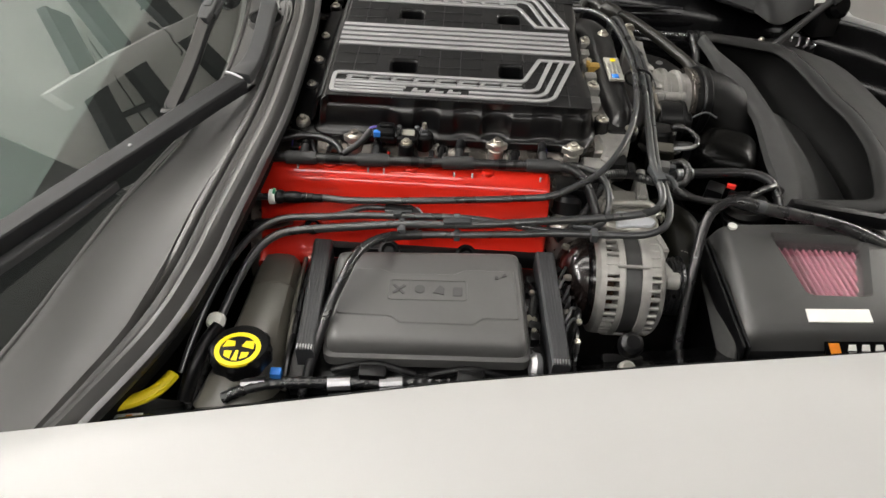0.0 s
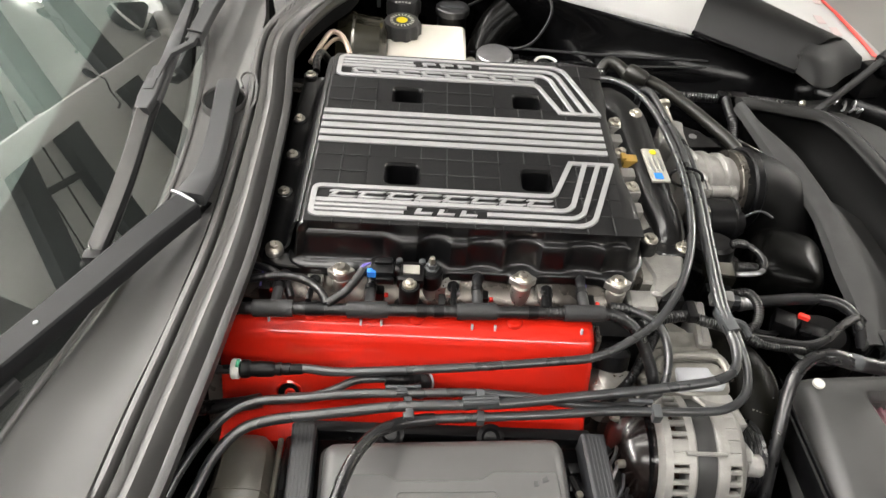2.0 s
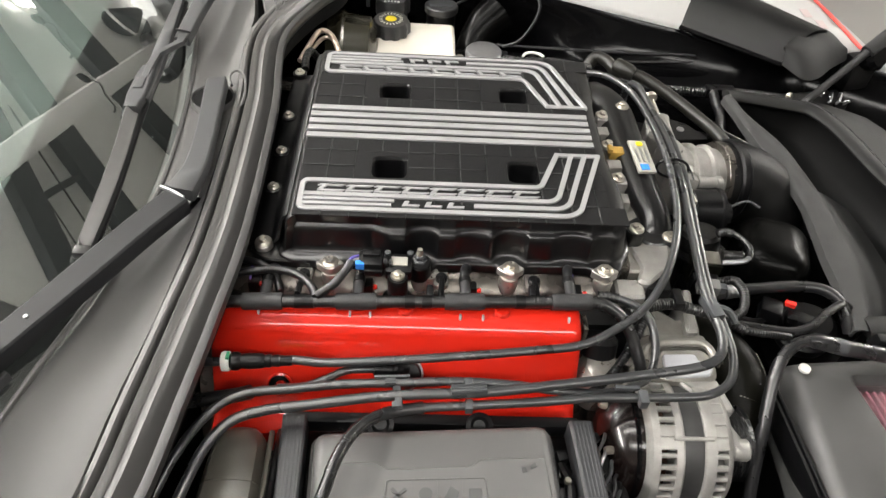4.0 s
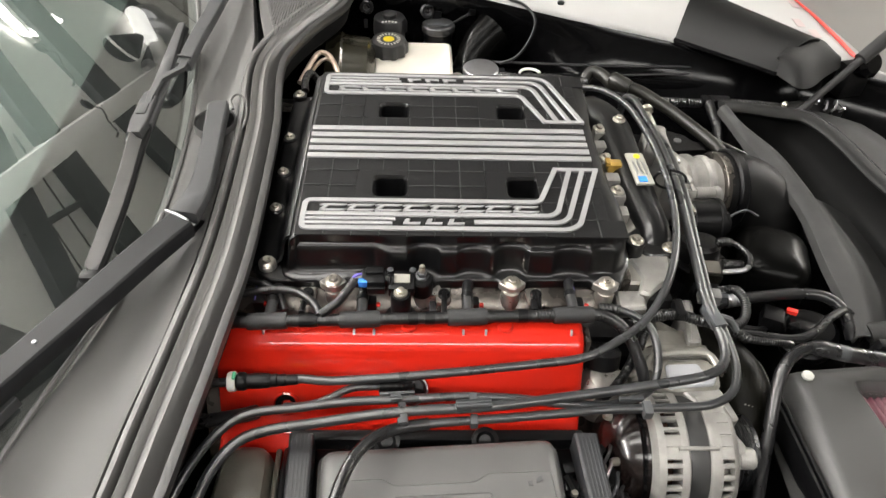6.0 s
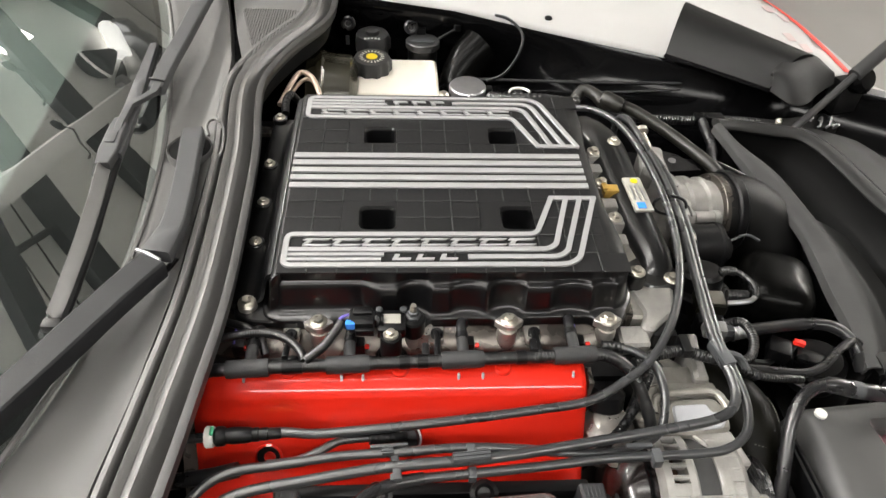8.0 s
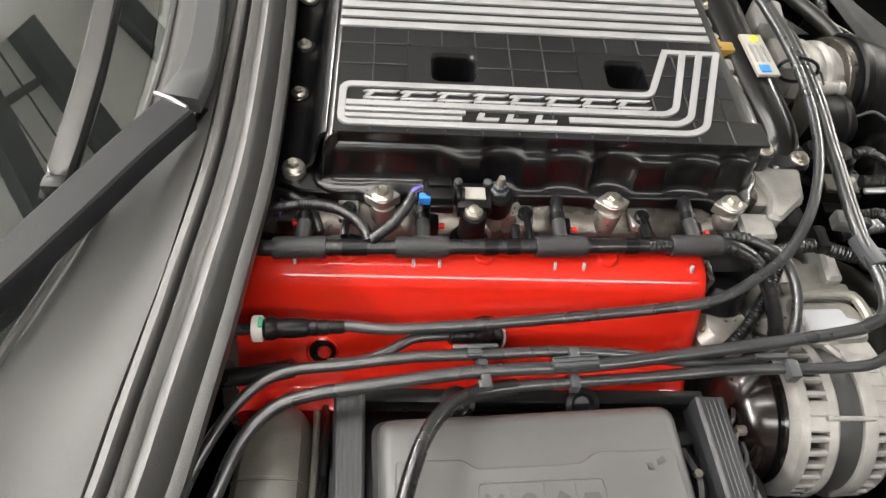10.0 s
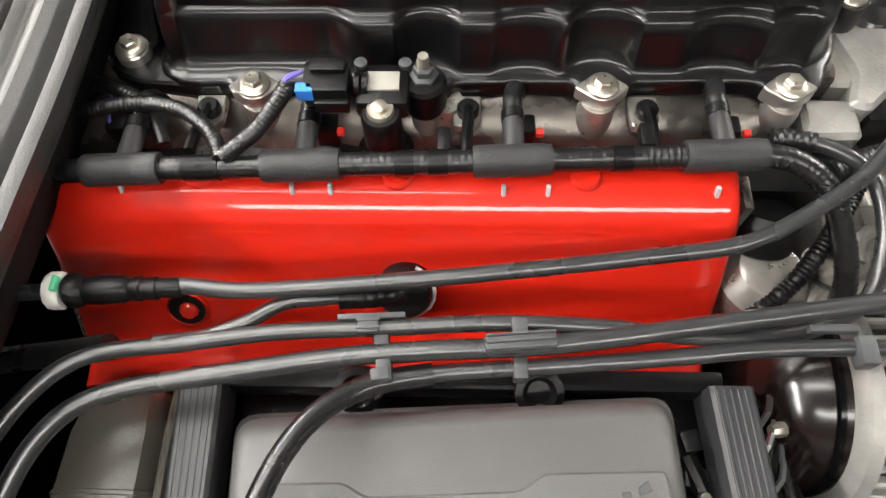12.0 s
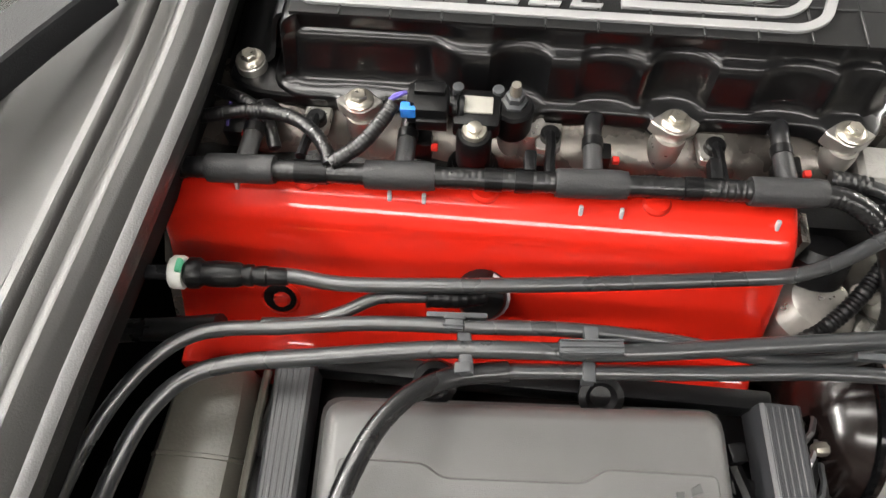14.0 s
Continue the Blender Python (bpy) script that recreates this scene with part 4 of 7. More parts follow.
part("latch", box(-0.1625, 0.666, 0.8507, 0.003, 0.008, 0.004, 0.001), M_GREEN, q, "green latch")

PA = [(-0.215, 0.44, 0.752), (-0.207, 0.48, 0.775), (-0.193, 0.525, 0.80), (-0.180, 0.562, 0.818), (-0.168, 0.590, 0.827), (-0.150, 0.610, 0.832), (-0.125, 0.620, 0.833), (-0.085, 0.627, 0.833), (-0.024, 0.6365, 0.834), (0.02, 0.640, 0.835), (0.08, 0.644, 0.835), (0.16, 0.655, 0.836), (0.243, 0.667, 0.838),
      (0.292, 0.675, 0.842), (0.312, 0.688, 0.844), (0.318, 0.712, 0.847), (0.313, 0.76, 0.853), (0.318, 0.84, 0.86), (0.324, 0.92, 0.866), (0.325, 1.0, 0.868), (0.320, 1.08, 0.866), (0.316, 1.135, 0.862), (0.309, 1.155, 0.85), (0.31, 1.16, 0.82)]
pa = thing("coolant_pipe", (0.05, 0.64, 0.80), "long black nylon vapour pipe with grey clips", "pipe", "engine bay pipes")
part("pipe", tube(PA, 0.0049, n=12), M_PIPE, pa)
part("lower_hose", tube([(-0.222, 0.41, 0.735), (-0.215, 0.44, 0.752), (-0.207, 0.48, 0.775), (-0.197, 0.515, 0.795)], 0.0078, n=12, step=0.002, ring=ribbed(0.006, 0.05)), M_RUBBER, pa, "ribbed rubber end")
PB = [(-0.232, 0.46, 0.76), (-0.222, 0.50, 0.786), (-0.207, 0.545, 0.812), (-0.190, 0.585, 0.828), (-0.170, 0.617, 0.834), (-0.145, 0.635, 0.836), (-0.102, 0.6415, 0.836), (-0.055, 0.648, 0.836), (0.0, 0.651, 0.836), (0.052, 0.654, 0.836), (0.106, 0.653, 0.834), (0.15, 0.650, 0.830), (0.20, 0.655, 0.822), (0.24, 0.672, 0.820), (0.2535, 0.70, 0.828), (0.2535, 0.722, 0.837), (0.248, 0.738, 0.842), (0.235, 0.749, 0.844), (0.219, 0.756, 0.844), (0.203, 0.759, 0.842)]
pb = thing("vapour_pipe", (0.0, 0.65, 0.80), "thin black nylon pipe beside the rocker cover", "pipe", "engine bay pipes")
part("pipe", tube(PB, 0.0042, n=12), M_PIPE, pb)
part("end_sleeve", tube([(0.222, 0.755, 0.844), (0.213, 0.7575, 0.8435), (0.201, 0.7595, 0.842)], 0.0056, n=12, step=0.001, ring=ribbed(0.004, 0.05)), M_CONDUIT, pb, "black ribbed pipe end")
part("branch", tube([(-0.115, 0.642, 0.836), (-0.09, 0.646, 0.834), (-0.07, 0.655, 0.834), (-0.055, 0.664, 0.834), (-0.035, 0.667, 0.833), (-0.015, 0.672, 0.826), (0.003, 0.681, 0.812)], 0.0038, n=12), M_PIPE, pb)
part("branch_joint", tube([(-0.028, 0.668, 0.832), (-0.01, 0.670, 0.830), (0.004, 0.675, 0.826)], 0.0062, n=12, step=0.001, ring=ribbed(0.005, 0.025)), M_BLACK, pb)
part("sheath", tube([(-0.29, 0.622, 0.81), (-0.22, 0.635, 0.815), (-0.165, 0.641, 0.82), (-0.14, 0.642, 0.828)], 0.0068, n=12), M_CONDUIT, pb)
PC = [(-0.095, 0.44, 0.76), (-0.086, 0.47, 0.79), (-0.073, 0.51, 0.823), (-0.0625, 0.540, 0.836), (-0.055, 0.567, 0.840), (-0.045, 0.592, 0.838), (-0.030, 0.612, 0.833), (-0.008, 0.625, 0.828), (0.02, 0.631, 0.826), (0.08, 0.636, 0.826), (0.133, 0.640, 0.827), (0.188, 0.645, 0.828), (0.265, 0.647, 0.829), (0.296, 0.650, 0.831),
      (0.318, 0.664, 0.834), (0.327, 0.69, 0.838), (0.326, 0.72, 0.843), (0.321, 0.76, 0.848), (0.326, 0.84, 0.855), (0.334, 0.92, 0.86), (0.336, 1.0, 0.862), (0.334, 1.06, 0.855), (0.345, 1.1, 0.83)]
pc = thing("drain_hose", (0.0, 0.6, 0.78), "black rubber drain hose over the battery cover", "hose", "engine bay pipes")
part("hose", tube(PC[:9], 0.0056, n=12), M_RUBBER, pc, "black rubber hose")
part("pipe", tube(PC[7:], 0.0043, n=12), M_PIPE, pc, "black nylon pipe")
def pipe_clip(at):
    return thing("pipe_clip", at, "grey plastic clip holding the pipes together", "clip", "pipe clips")


cl = pipe_clip((-0.004, 0.64, 0.82))
part("body", box(-0.004, 0.638, 0.8315, 0.0075, 0.028, 0.012, 0.002, (0, 0, 8)), M_CLIP, cl)
part("upper_bar", box(-0.010, 0.6555, 0.8385, 0.033, 0.0030, 0.004, 0.0008, (0, 0, 3)), M_CLIP, cl)
part("upper_block", box(-0.011, 0.6505, 0.8410, 0.010, 0.0085, 0.004, 0.001, (0, 0, 3)), M_CLIP, cl)
for k in range(2):
    part("rib", box(-0.011, 0.6485 + 0.004 * k, 0.8432, 0.0115, 0.0014, 0.001, 0.0003, (0, 0, 3), seg=1), M_CLIP, cl)
part("saddle", box(-0.0045, 0.6275, 0.8365, 0.0090, 0.006, 0.004, 0.001, (0, 0, 8)), M_CLIP, cl)
cl = pipe_clip((0.06, 0.645, 0.82))
part("body", box(0.062, 0.6435, 0.8365, 0.034, 0.0095, 0.0110, 0.0015, (0, 0, 5)), M_CLIP, cl)
for k in range(3):
    part("rib", box(0.062, 0.6400 + 0.0034 * k, 0.8424, 0.0335, 0.0012, 0.0012, 0.0003, (0, 0, 5), seg=1), M_CLIP, cl)
part("tab", box(0.0615, 0.6505, 0.8405, 0.0075, 0.008, 0.0045, 0.001, (0, 0, 5)), M_CLIP, cl)
part("foot", box(0.0625, 0.6335, 0.826, 0.007, 0.011, 0.010, 0.001), M_CLIP, cl)
cl = pipe_clip((0.228, 0.645, 0.82))
part("body", box(0.228, 0.643, 0.8305, 0.0085, 0.0145, 0.0115, 0.0015), M_CLIP, cl)
part("upper_bar", box(0.215, 0.6545, 0.8315, 0.024, 0.0042, 0.005, 0.001), M_CLIP, cl)
cl = thing("pipe_clip", (0.315, 0.74, 0.84), "dark grey plastic clip joining the upright pipes", "clip", "pipe clips")
part("body", box(0.316, 0.742, 0.850, 0.0135, 0.030, 0.011, 0.002, (0, 0, 12)), M_CLIP, cl)
part("side_arm", tube([(0.322, 0.742, 0.85), (0.335, 0.741, 0.846), (0.342, 0.733, 0.838)], 0.004, n=8), M_CLIP, cl)

# corrugated wiring to the sensor connector
loom = thing("wiring_loom", (-0.12, 0.77, 0.84), "black corrugated wiring sheath looping to a connector", "cable")
part("sheath", tube([(-0.20, 0.758, 0.852), (-0.156, 0.762, 0.862), (-0.133, 0.764, 0.863), (-0.114, 0.760, 0.863), (-0.100, 0.750, 0.863), (-0.092, 0.739, 0.863), (-0.089, 0.731, 0.862)], 0.0042, n=10, step=0.0007, ring=ribbed(0.0024, 0.028)), M_CONDUIT, loom)
part("sheath", tube([(-0.088, 0.731, 0.863), (-0.080, 0.736, 0.866), (-0.071, 0.743, 0.869), (-0.062, 0.755, 0.873), (-0.056, 0.766, 0.876)], 0.0044, n=10, step=0.0007, ring=ribbed(0.0024, 0.028)), M_CONDUIT, loom)
part("sheath", tube([(-0.185, 0.795, 0.846), (-0.157, 0.780, 0.855), (-0.145, 0.774, 0.855), (-0.135, 0.766, 0.852), (-0.128, 0.750, 0.846)], 0.004, n=10, step=0.0007, ring=ribbed(0.0024, 0.028)), M_CONDUIT, loom)
for d in (0.0, 0.0022):
    part("wire", tube([(-0.060, 0.762 + d, 0.876), (-0.056, 0.768 + d, 0.878), (-0.049, 0.773, 0.878)], 0.0012, n=6), M_VIOLET, loom, "violet wires")
con = part("connector", box(-0.037, 0.772, 0.870, 0.024, 0.020, 0.014, 0.0025), M_BLACK, loom, "black electrical connector")
part("lock", box(-0.0475, 0.7645, 0.873, 0.009, 0.006, 0.008, 0.001), M_BLUE, con, "blue lock tab")
part("rib", box(-0.036, 0.777, 0.878, 0.018, 0.008, 0.004, 0.001), M_BLACK, con)
part("front_lip", box(-0.034, 0.7605, 0.867, 0.018, 0.004, 0.008, 0.001), M_BLACK, con)
for x in (-0.0165, -0.0125):
    part("boot_ring", tube([(x - 0.006, 0.772, 0.869), (x - 0.005, 0.772, 0.869), (x - 0.0035, 0.772, 0.869)], 0.0068, n=12, step=0.001), M_BLACK, con)
sensor = thing("pressure_sensor", (-0.008, 0.765, 0.84), "black pressure sensor with a pale label plate", "sensor")
part("body", box(-0.0085, 0.773, 0.863, 0.028, 0.027, 0.014, 0.004), M_BLACK, sensor)
part("neck", lathe([(0.0125, 0), (0.0125, 0.006), (0.0105, 0.008), (0.0105, 0.032), (0.0095, 0.034)], pose(-0.009, 0.757, 0.832), 20), M_BLACK, sensor)
part("foot_plate", lathe([(0.016, 0), (0.016, 0.004), (0.013, 0.006)], pose(-0.009, 0.757, 0.828), 20), M_BLACK, sensor)
part("label_plate", box(-0.0082, 0.7735, 0.8705, 0.0175, 0.012, 0.002, 0.0008), M_TAG, sensor, "pale label plate")
part("screw", lathe([(0.0075, 0), (0.0075, 0.002), (0.0068, 0.0032), (0.0042, 0.0034), (0.0042, 0.0058), (0.003, 0.0064)], pose(-0.009, 0.7575, 0.8655), 16), M_BOLT, sensor, "pale round screw head")
for d in (-0.012, 0.0115):
    part("ear", lathe([(0.0035, 0), (0.0035, 0.006), (0.002, 0.0065)], pose(-0.0085 + d, 0.785, 0.866), 10), M_CLIP, sensor)
stud = thing("stud_bolt", (0.013, 0.786, 0.84), "zinc stud with a black nut collar", "bolt")
part("stud", lathe([(0.0035, 0), (0.0035, 0.012), (0.0028, 0.013), (0.0028, 0.0155)], pose(0.0128, 0.781, 0.866), 12), M_BOLT, stud)
part("nut", lathe([(0.008, 0), (0.008, 0.002), (0.0055, 0.003), (0.0055, 0.007), (0.004, 0.008)], pose(0.0128, 0.781, 0.866), 6), M_CLIP, stud)
part("foot", lathe([(0.011, 0), (0.012, 0.004), (0.012, 0.020), (0.0105, 0.022)], pose(0.0128, 0.779, 0.844), 20), M_BLACK, stud, "black round foot")
part("barrel", lathe([(0.0085, 0), (0.0085, 0.03)], pose(0.0128, 0.779, 0.815), 18), M_ALU, stud, "bright cast barrel")
for x in (-0.108, 0.0355, 0.1335):
    pl = thing("coil_bracket", (x, 0.772, 0.83), "bright metal bracket tab with a black plug", "bracket", "coil brackets")
    part("tab", slab(rounded([(x - 0.0085, 0.786), (x + 0.0085, 0.786), (x + 0.008, 0.769), (x + 0.004, 0.764), (x - 0.007, 0.766)], 0.002), 0.838, 0.8435, 0.0008), M_WASH, pl, "bright metal tab")
    part("plug", lathe([(0.0062, 0), (0.0062, 0.005), (0.005, 0.0065)], pose(x + 0.001, 0.7745, 0.843), 16), M_BLACK, pl)
    part("lead", tube([(x + 0.001, 0.7745, 0.847), (x + 0.001, 0.762, 0.851), (x, 0.748, 0.855), (x, 0.738, 0.857)], 0.0032, n=8), M_BLACK, pl)
for x in (-0.151, -0.035, 0.073, 0.184):
    lk = thing("injector_plug", (x, 0.768, 0.83), "black injector plug with a small red lock", "connector", "injector plugs")
    part("plug", box(x - 0.006, 0.766, 0.838, 0.013, 0.012, 0.016, 0.002), M_BLACK, lk)
    part("lock", box(x + 0.0025, 0.7595, 0.8455, 0.0042, 0.0042, 0.0035, 0.0008), M_ORRED, lk, "red lock")
    part("wire", tube([(x - 0.010, 0.763, 0.844), (x - 0.0095, 0.771, 0.851), (x - 0.009, 0.780, 0.852)], 0.0011, n=6), M_VIOLET, lk, "violet wire")

# ---------------------------------------------------------------- battery cover with its hold-down straps
bat = thing("battery", (0.03, 0.54, 0.40), "black battery under a charcoal plastic cover", "battery")
part("case", box(0.035, 0.545, 0.585, 0.30, 0.19, 0.37, 0.006), M_BLACK, bat)
TOP = 0.815
rows = []
for inset, z in ((-0.004, 0.778), (-0.004, 0.792), (0.0, 0.795), (0.0, 0.8), (0.002, 0.809), (0.006, 0.8135), (0.011, TOP)):
    o = rounded([(-0.072 + inset, 0.474 + inset), (0.146 - inset, 0.482 + inset), (0.140 - inset, 0.626 - inset), (-0.080 + inset, 0.613 - inset)], 0.012, 4)
    rows.append([(p.x, p.y, z) for p in o])
b = loft(rows, close=True)
b.faces.new([b.verts.new(p) for p in rows[-1]])
covr = part("cover", b, M_BATT, bat, "charcoal grained plastic cover", 40)
# raised field with its stepped edges
part("raised_field", slab(rounded([(-0.066, 0.512), (-0.006, 0.512), (0.004, 0.504), (0.085, 0.506), (0.096, 0.516), (0.136, 0.517), (0.131, 0.589), (0.073, 0.587), (0.062, 0.579), (-0.010, 0.575), (-0.021, 0.5815), (-0.066, 0.580)], 0.004, 3), 0.813, 0.8165, 0.0012), M_BATT, covr)
frame_pts = rounded([(-0.011, 0.5355), (0.077, 0.5395), (0.076, 0.5685), (-0.011, 0.5645)], 0.004, 4)
part("warning_frame", tube([(p.x, p.y, 0.8166) for p in frame_pts] + [(frame_pts[0].x, frame_pts[0].y, 0.8166)], 0.0008, n=6, raw=True), M_BATT, covr)
for x in (0.012, 0.034, 0.056):
    part("divider", box(x, 0.5515, 0.8168, 0.001, 0.027, 0.0012), M_BATT, covr)
for x, y, rot in ((0.0, 0.551, 45), (0.0, 0.551, -45)):
    part("pictogram", box(x, y, 0.8169, 0.017, 0.003, 0.0014, 0, (0, 0, rot)), M_EMBOSS, covr)
part("pictogram", lathe([(0.006, 0), (0.006, 0.0012)], pose(0.0235, 0.5525, 0.8163), 14), M_EMBOSS, covr)
part("pictogram", slab([(0.0385, 0.548), (0.051, 0.546), (0.052, 0.556), (0.045, 0.560)], 0.816, 0.8176, 0.0003), M_EMBOSS, covr)
part("pictogram", slab(rounded([(0.061, 0.545), (0.072, 0.5455), (0.072, 0.559), (0.061, 0.5585)], 0.002), 0.816, 0.8173, 0.0003), M_EMBOSS, covr)
part("pictogram", slab([(0.109, 0.574), (0.113, 0.5745), (0.1125, 0.579), (0.1085, 0.5785)], 0.816, 0.8174, 0.0002), M_EMBOSS, covr)
part("pictogram", slab([(0.1165, 0.577), (0.1225, 0.5795), (0.121, 0.584), (0.1165, 0.581)], 0.816, 0.8174, 0.0002), M_EMBOSS, covr)
for xa, xb, name in ((-0.1115, -0.1025, "rear"), (0.160, 0.170, "front")):
    st = part("hold_down_strap", slab([(xa, 0.632), (xa + 0.0225, 0.632), (xb + 0.0195, 0.466), (xb, 0.466)], 0.78, 0.808, 0.002), M_STRAP, bat, "ribbed dark slate strap")
    for k in range(5):
        u = 0.0025 + 0.0036 * k
        part("rib", slab([(xa + u, 0.630), (xa + u + 0.0018, 0.630), (xb + u * 0.87 + 0.0016, 0.469), (xb + u * 0.87, 0.469)], 0.807, 0.8084, 0.0003), M_STRAP, st)
    for k in range(6):
        part("tooth", box(xb + 0.002 + 0.003 * k, 0.4695, 0.809, 0.0014, 0.006, 0.003), M_STEEL, st)
rear = part("rear_rail", box(0.03, 0.637, 0.786, 0.285, 0.012, 0.02, 0.003), M_BLACK, bat)
for x in (-0.02, 0.075):
    part("lug", lathe([(0.013, 0), (0.013, 0.006), (0.009, 0.007), (0.006, 0.003)], pose(x, 0.632, 0.793, 30), 18), M_BLACK, bat)
part("front_rail", box(0.04, 0.452, 0.755, 0.30, 0.018, 0.02, 0.003), M_BLACK, bat)
for x in (-0.02, 0.085):
    part("latch", box(x, 0.459, 0.782, 0.030, 0.016, 0.016, 0.003), M_BLACK, bat)
    part("latch_arm", tube([(x - 0.045, 0.462, 0.78), (x - 0.02, 0.466, 0.785), (x, 0.468, 0.787), (x + 0.02, 0.466, 0.785), (x + 0.045, 0.462, 0.78)], 0.004, n=8), M_BLACK, bat)
term = thing("battery_terminal", (0.16, 0.56, 0.77), "metal cable clamps beside the battery cover", "terminal")
part("clamp", box(0.151, 0.56, 0.776, 0.016, 0.02, 0.014, 0.002), M_STEEL, term)
part("clamp", lathe([(0.008, 0), (0.008, 0.012), (0.005, 0.014)], pose(0.153, 0.545, 0.772), 10), M_BOLT, term)
part("foil_lead", tube([(0.150, 0.50, 0.78), (0.156, 0.485, 0.786), (0.155, 0.472, 0.78)], 0.008, n=8, step=0.003, ring=lambda s: 1 + 0.25 * math.sin(s * 900)), M_STEEL, term, "crumpled shiny sleeve")
part("cable", tube([(0.153, 0.60, 0.78), (0.158, 0.575, 0.786), (0.155, 0.55, 0.782), (0.16, 0.52, 0.77)], 0.005, n=8), M_BLACK, term)
rng = random.Random(5)
for k in range(7):
    y = 0.495 + 0.019 * k
    part("connector", box(0.1535 + 0.003 * rng.random(), y, 0.776 + 0.012 * rng.random(), 0.010 + 0.004 * rng.random(), 0.011, 0.012, 0.0015, (0, 0, 30 * rng.random() - 15)), M_BLACK, term)
    if k % 3 == 1:
        part("screw", lathe([(0.0035, 0), (0.0038, 0.002), (0.003, 0.004)], pose(0.155, y + 0.008, 0.790), 8), M_BOLT, term)
side = thing("battery_side_leads", (-0.118, 0.55, 0.72), "thin black leads between the tank and the battery", "cable")
for k in range(4):
    y = 0.49 + 0.035 * k
    part("lead", tube([(-0.121, y - 0.03, 0.752), (-0.118, y, 0.770 + 0.006 * rng.random()), (-0.119, y + 0.03, 0.765), (-0.122, y + 0.05, 0.75)], 0.0035, n=8), M_CONDUIT, side)

# ---------------------------------------------------------------- coolant tank
tank = thing("coolant_tank", (-0.155, 0.52, 0.42), "olive-black moulded coolant tank with a yellow-topped cap", "coolant tank")
rows = []
for y, xc, w, z in ((0.640, -0.155, 0.010, 0.765), (0.637, -0.155, 0.018, 0.772), (0.628, -0.155, 0.024, 0.781), (0.61, -0.155, 0.0275, 0.784), (0.58, -0.1555, 0.029, 0.7845), (0.5795, -0.1555, 0.0296, 0.7855), (0.5775, -0.1555, 0.0296, 0.7855), (0.577, -0.1555, 0.029, 0.7845), (0.53, -0.157, 0.031, 0.783), (0.5, -0.159, 0.034, 0.779), (0.45, -0.165, 0.042, 0.772), (0.42, -0.17, 0.045, 0.765), (0.38, -0.175, 0.046, 0.75)):
    rows.append([(xc + w * c, y, z + d) for c, d in ((-1.0, -0.35), (-1.0, -0.03), (-0.93, -0.012), (-0.72, -0.003), (-0.3, 0), (0.3, 0), (0.72, -0.003), (0.93, -0.012), (1.0, -0.03), (1.0, -0.35))])
part("body", loft(rows, solid=0.003), M_TANK, tank, "olive-black moulded body", 40)
part("seam", tube([(-0.1265, 0.635, 0.768), (-0.1245, 0.60, 0.775), (-0.1235, 0.55, 0.774), (-0.1215, 0.50, 0.766), (-0.118, 0.45, 0.752)], 0.0028, n=8), M_TANK, tank)
cap = part("cap", lathe([(0.020, 0), (0.031, 0.004), (0.032, 0.018), (0.029, 0.024), (0.025, 0.025)], pose(-0.158, 0.458, 0.793, -8, 0, 0), 48, ripple=lambda a, z: 1 + (0.05 if z < 0.02 else 0.0) * math.cos(8 * a)), M_BLACK, tank, "black scalloped screw cap")
CAPM = pose(-0.158, 0.4545, 0.818, -8, 0, 0)
part("cap_ring", lathe([(0.0185, 0), (0.0185, 0.0015), (0.0235, 0.0015), (0.0235, -0.002), (0.0185, -0.002)], CAPM, 36), M_YELLOW, cap, "yellow ring")
for sh in ([(-0.003, -0.016), (0.003, -0.016), (0.0015, -0.002), (-0.0015, -0.002)], [(-0.016, 0.002), (-0.004, 0.004), (-0.005, 0.011), (-0.014, 0.012)], [(0.003, 0.004), (0.016, 0.001), (0.015, 0.012), (0.006, 0.012)], [(-0.012, -0.010), (-0.005, -0.014), (-0.005, -0.003), (-0.013, -0.003)], [(0.005, -0.014), (0.012, -0.010), (0.013, -0.004), (0.005, -0.004)]):
    part("cap_mark", slab(sh, 0.0, 0.0014, 0.0003, m=CAPM), M_YELLOW, cap, "yellow moulded mark")
part("outlet", tube([(-0.195, 0.50, 0.795), (-0.205, 0.475, 0.79), (-0.213, 0.452, 0.778), (-0.22, 0.43, 0.755)], 0.0085, n=12), M_BLACK, tank)
part("outlet_cap", lathe([(0.010, 0), (0.011, 0.004), (0.008, 0.011), (0.005, 0.012)], pose(-0.200, 0.508, 0.792, 20), 14), M_PAPER, tank, "white outlet cap")
part("frame_bar", box(-0.20, 0.40, 0.745, 0.006, 0.10, 0.02, 0.002, (0, 0, 6)), M_STEEL, tank)
low = thing("low_hose_run", (-0.06, 0.447, 0.74), "black hose run with a blue tab in front of the battery", "hose")
part("hose", tube([(-0.175, 0.425, 0.77), (-0.15, 0.435, 0.777), (-0.12, 0.443, 0.778), (-0.06, 0.449, 0.776), (0.02, 0.456, 0.774), (0.10, 0.463, 0.772)], 0.0062, n=10, step=0.002, ring=ribbed(0.01, 0.05)), M_RUBBER, low)
part("tab", box(-0.1215, 0.449, 0.787, 0.012, 0.010, 0.010, 0.002), M_BLUE, low, "blue plastic tab")
for x in (-0.145, -0.055, 0.0):
    part("band", tube([(x - 0.012, 0.441 + 0.07 * (x + 0.12), 0.7775), (x, 0.4425 + 0.07 * (x + 0.12), 0.7775), (x + 0.012, 0.444 + 0.07 * (x + 0.12), 0.7775)], 0.0075, n=10), M_STEEL, low)
ear = thing("yellow_tag_bracket", (-0.255, 0.43, 0.74), "yellow plastic handle beside the coolant tank", "bracket")
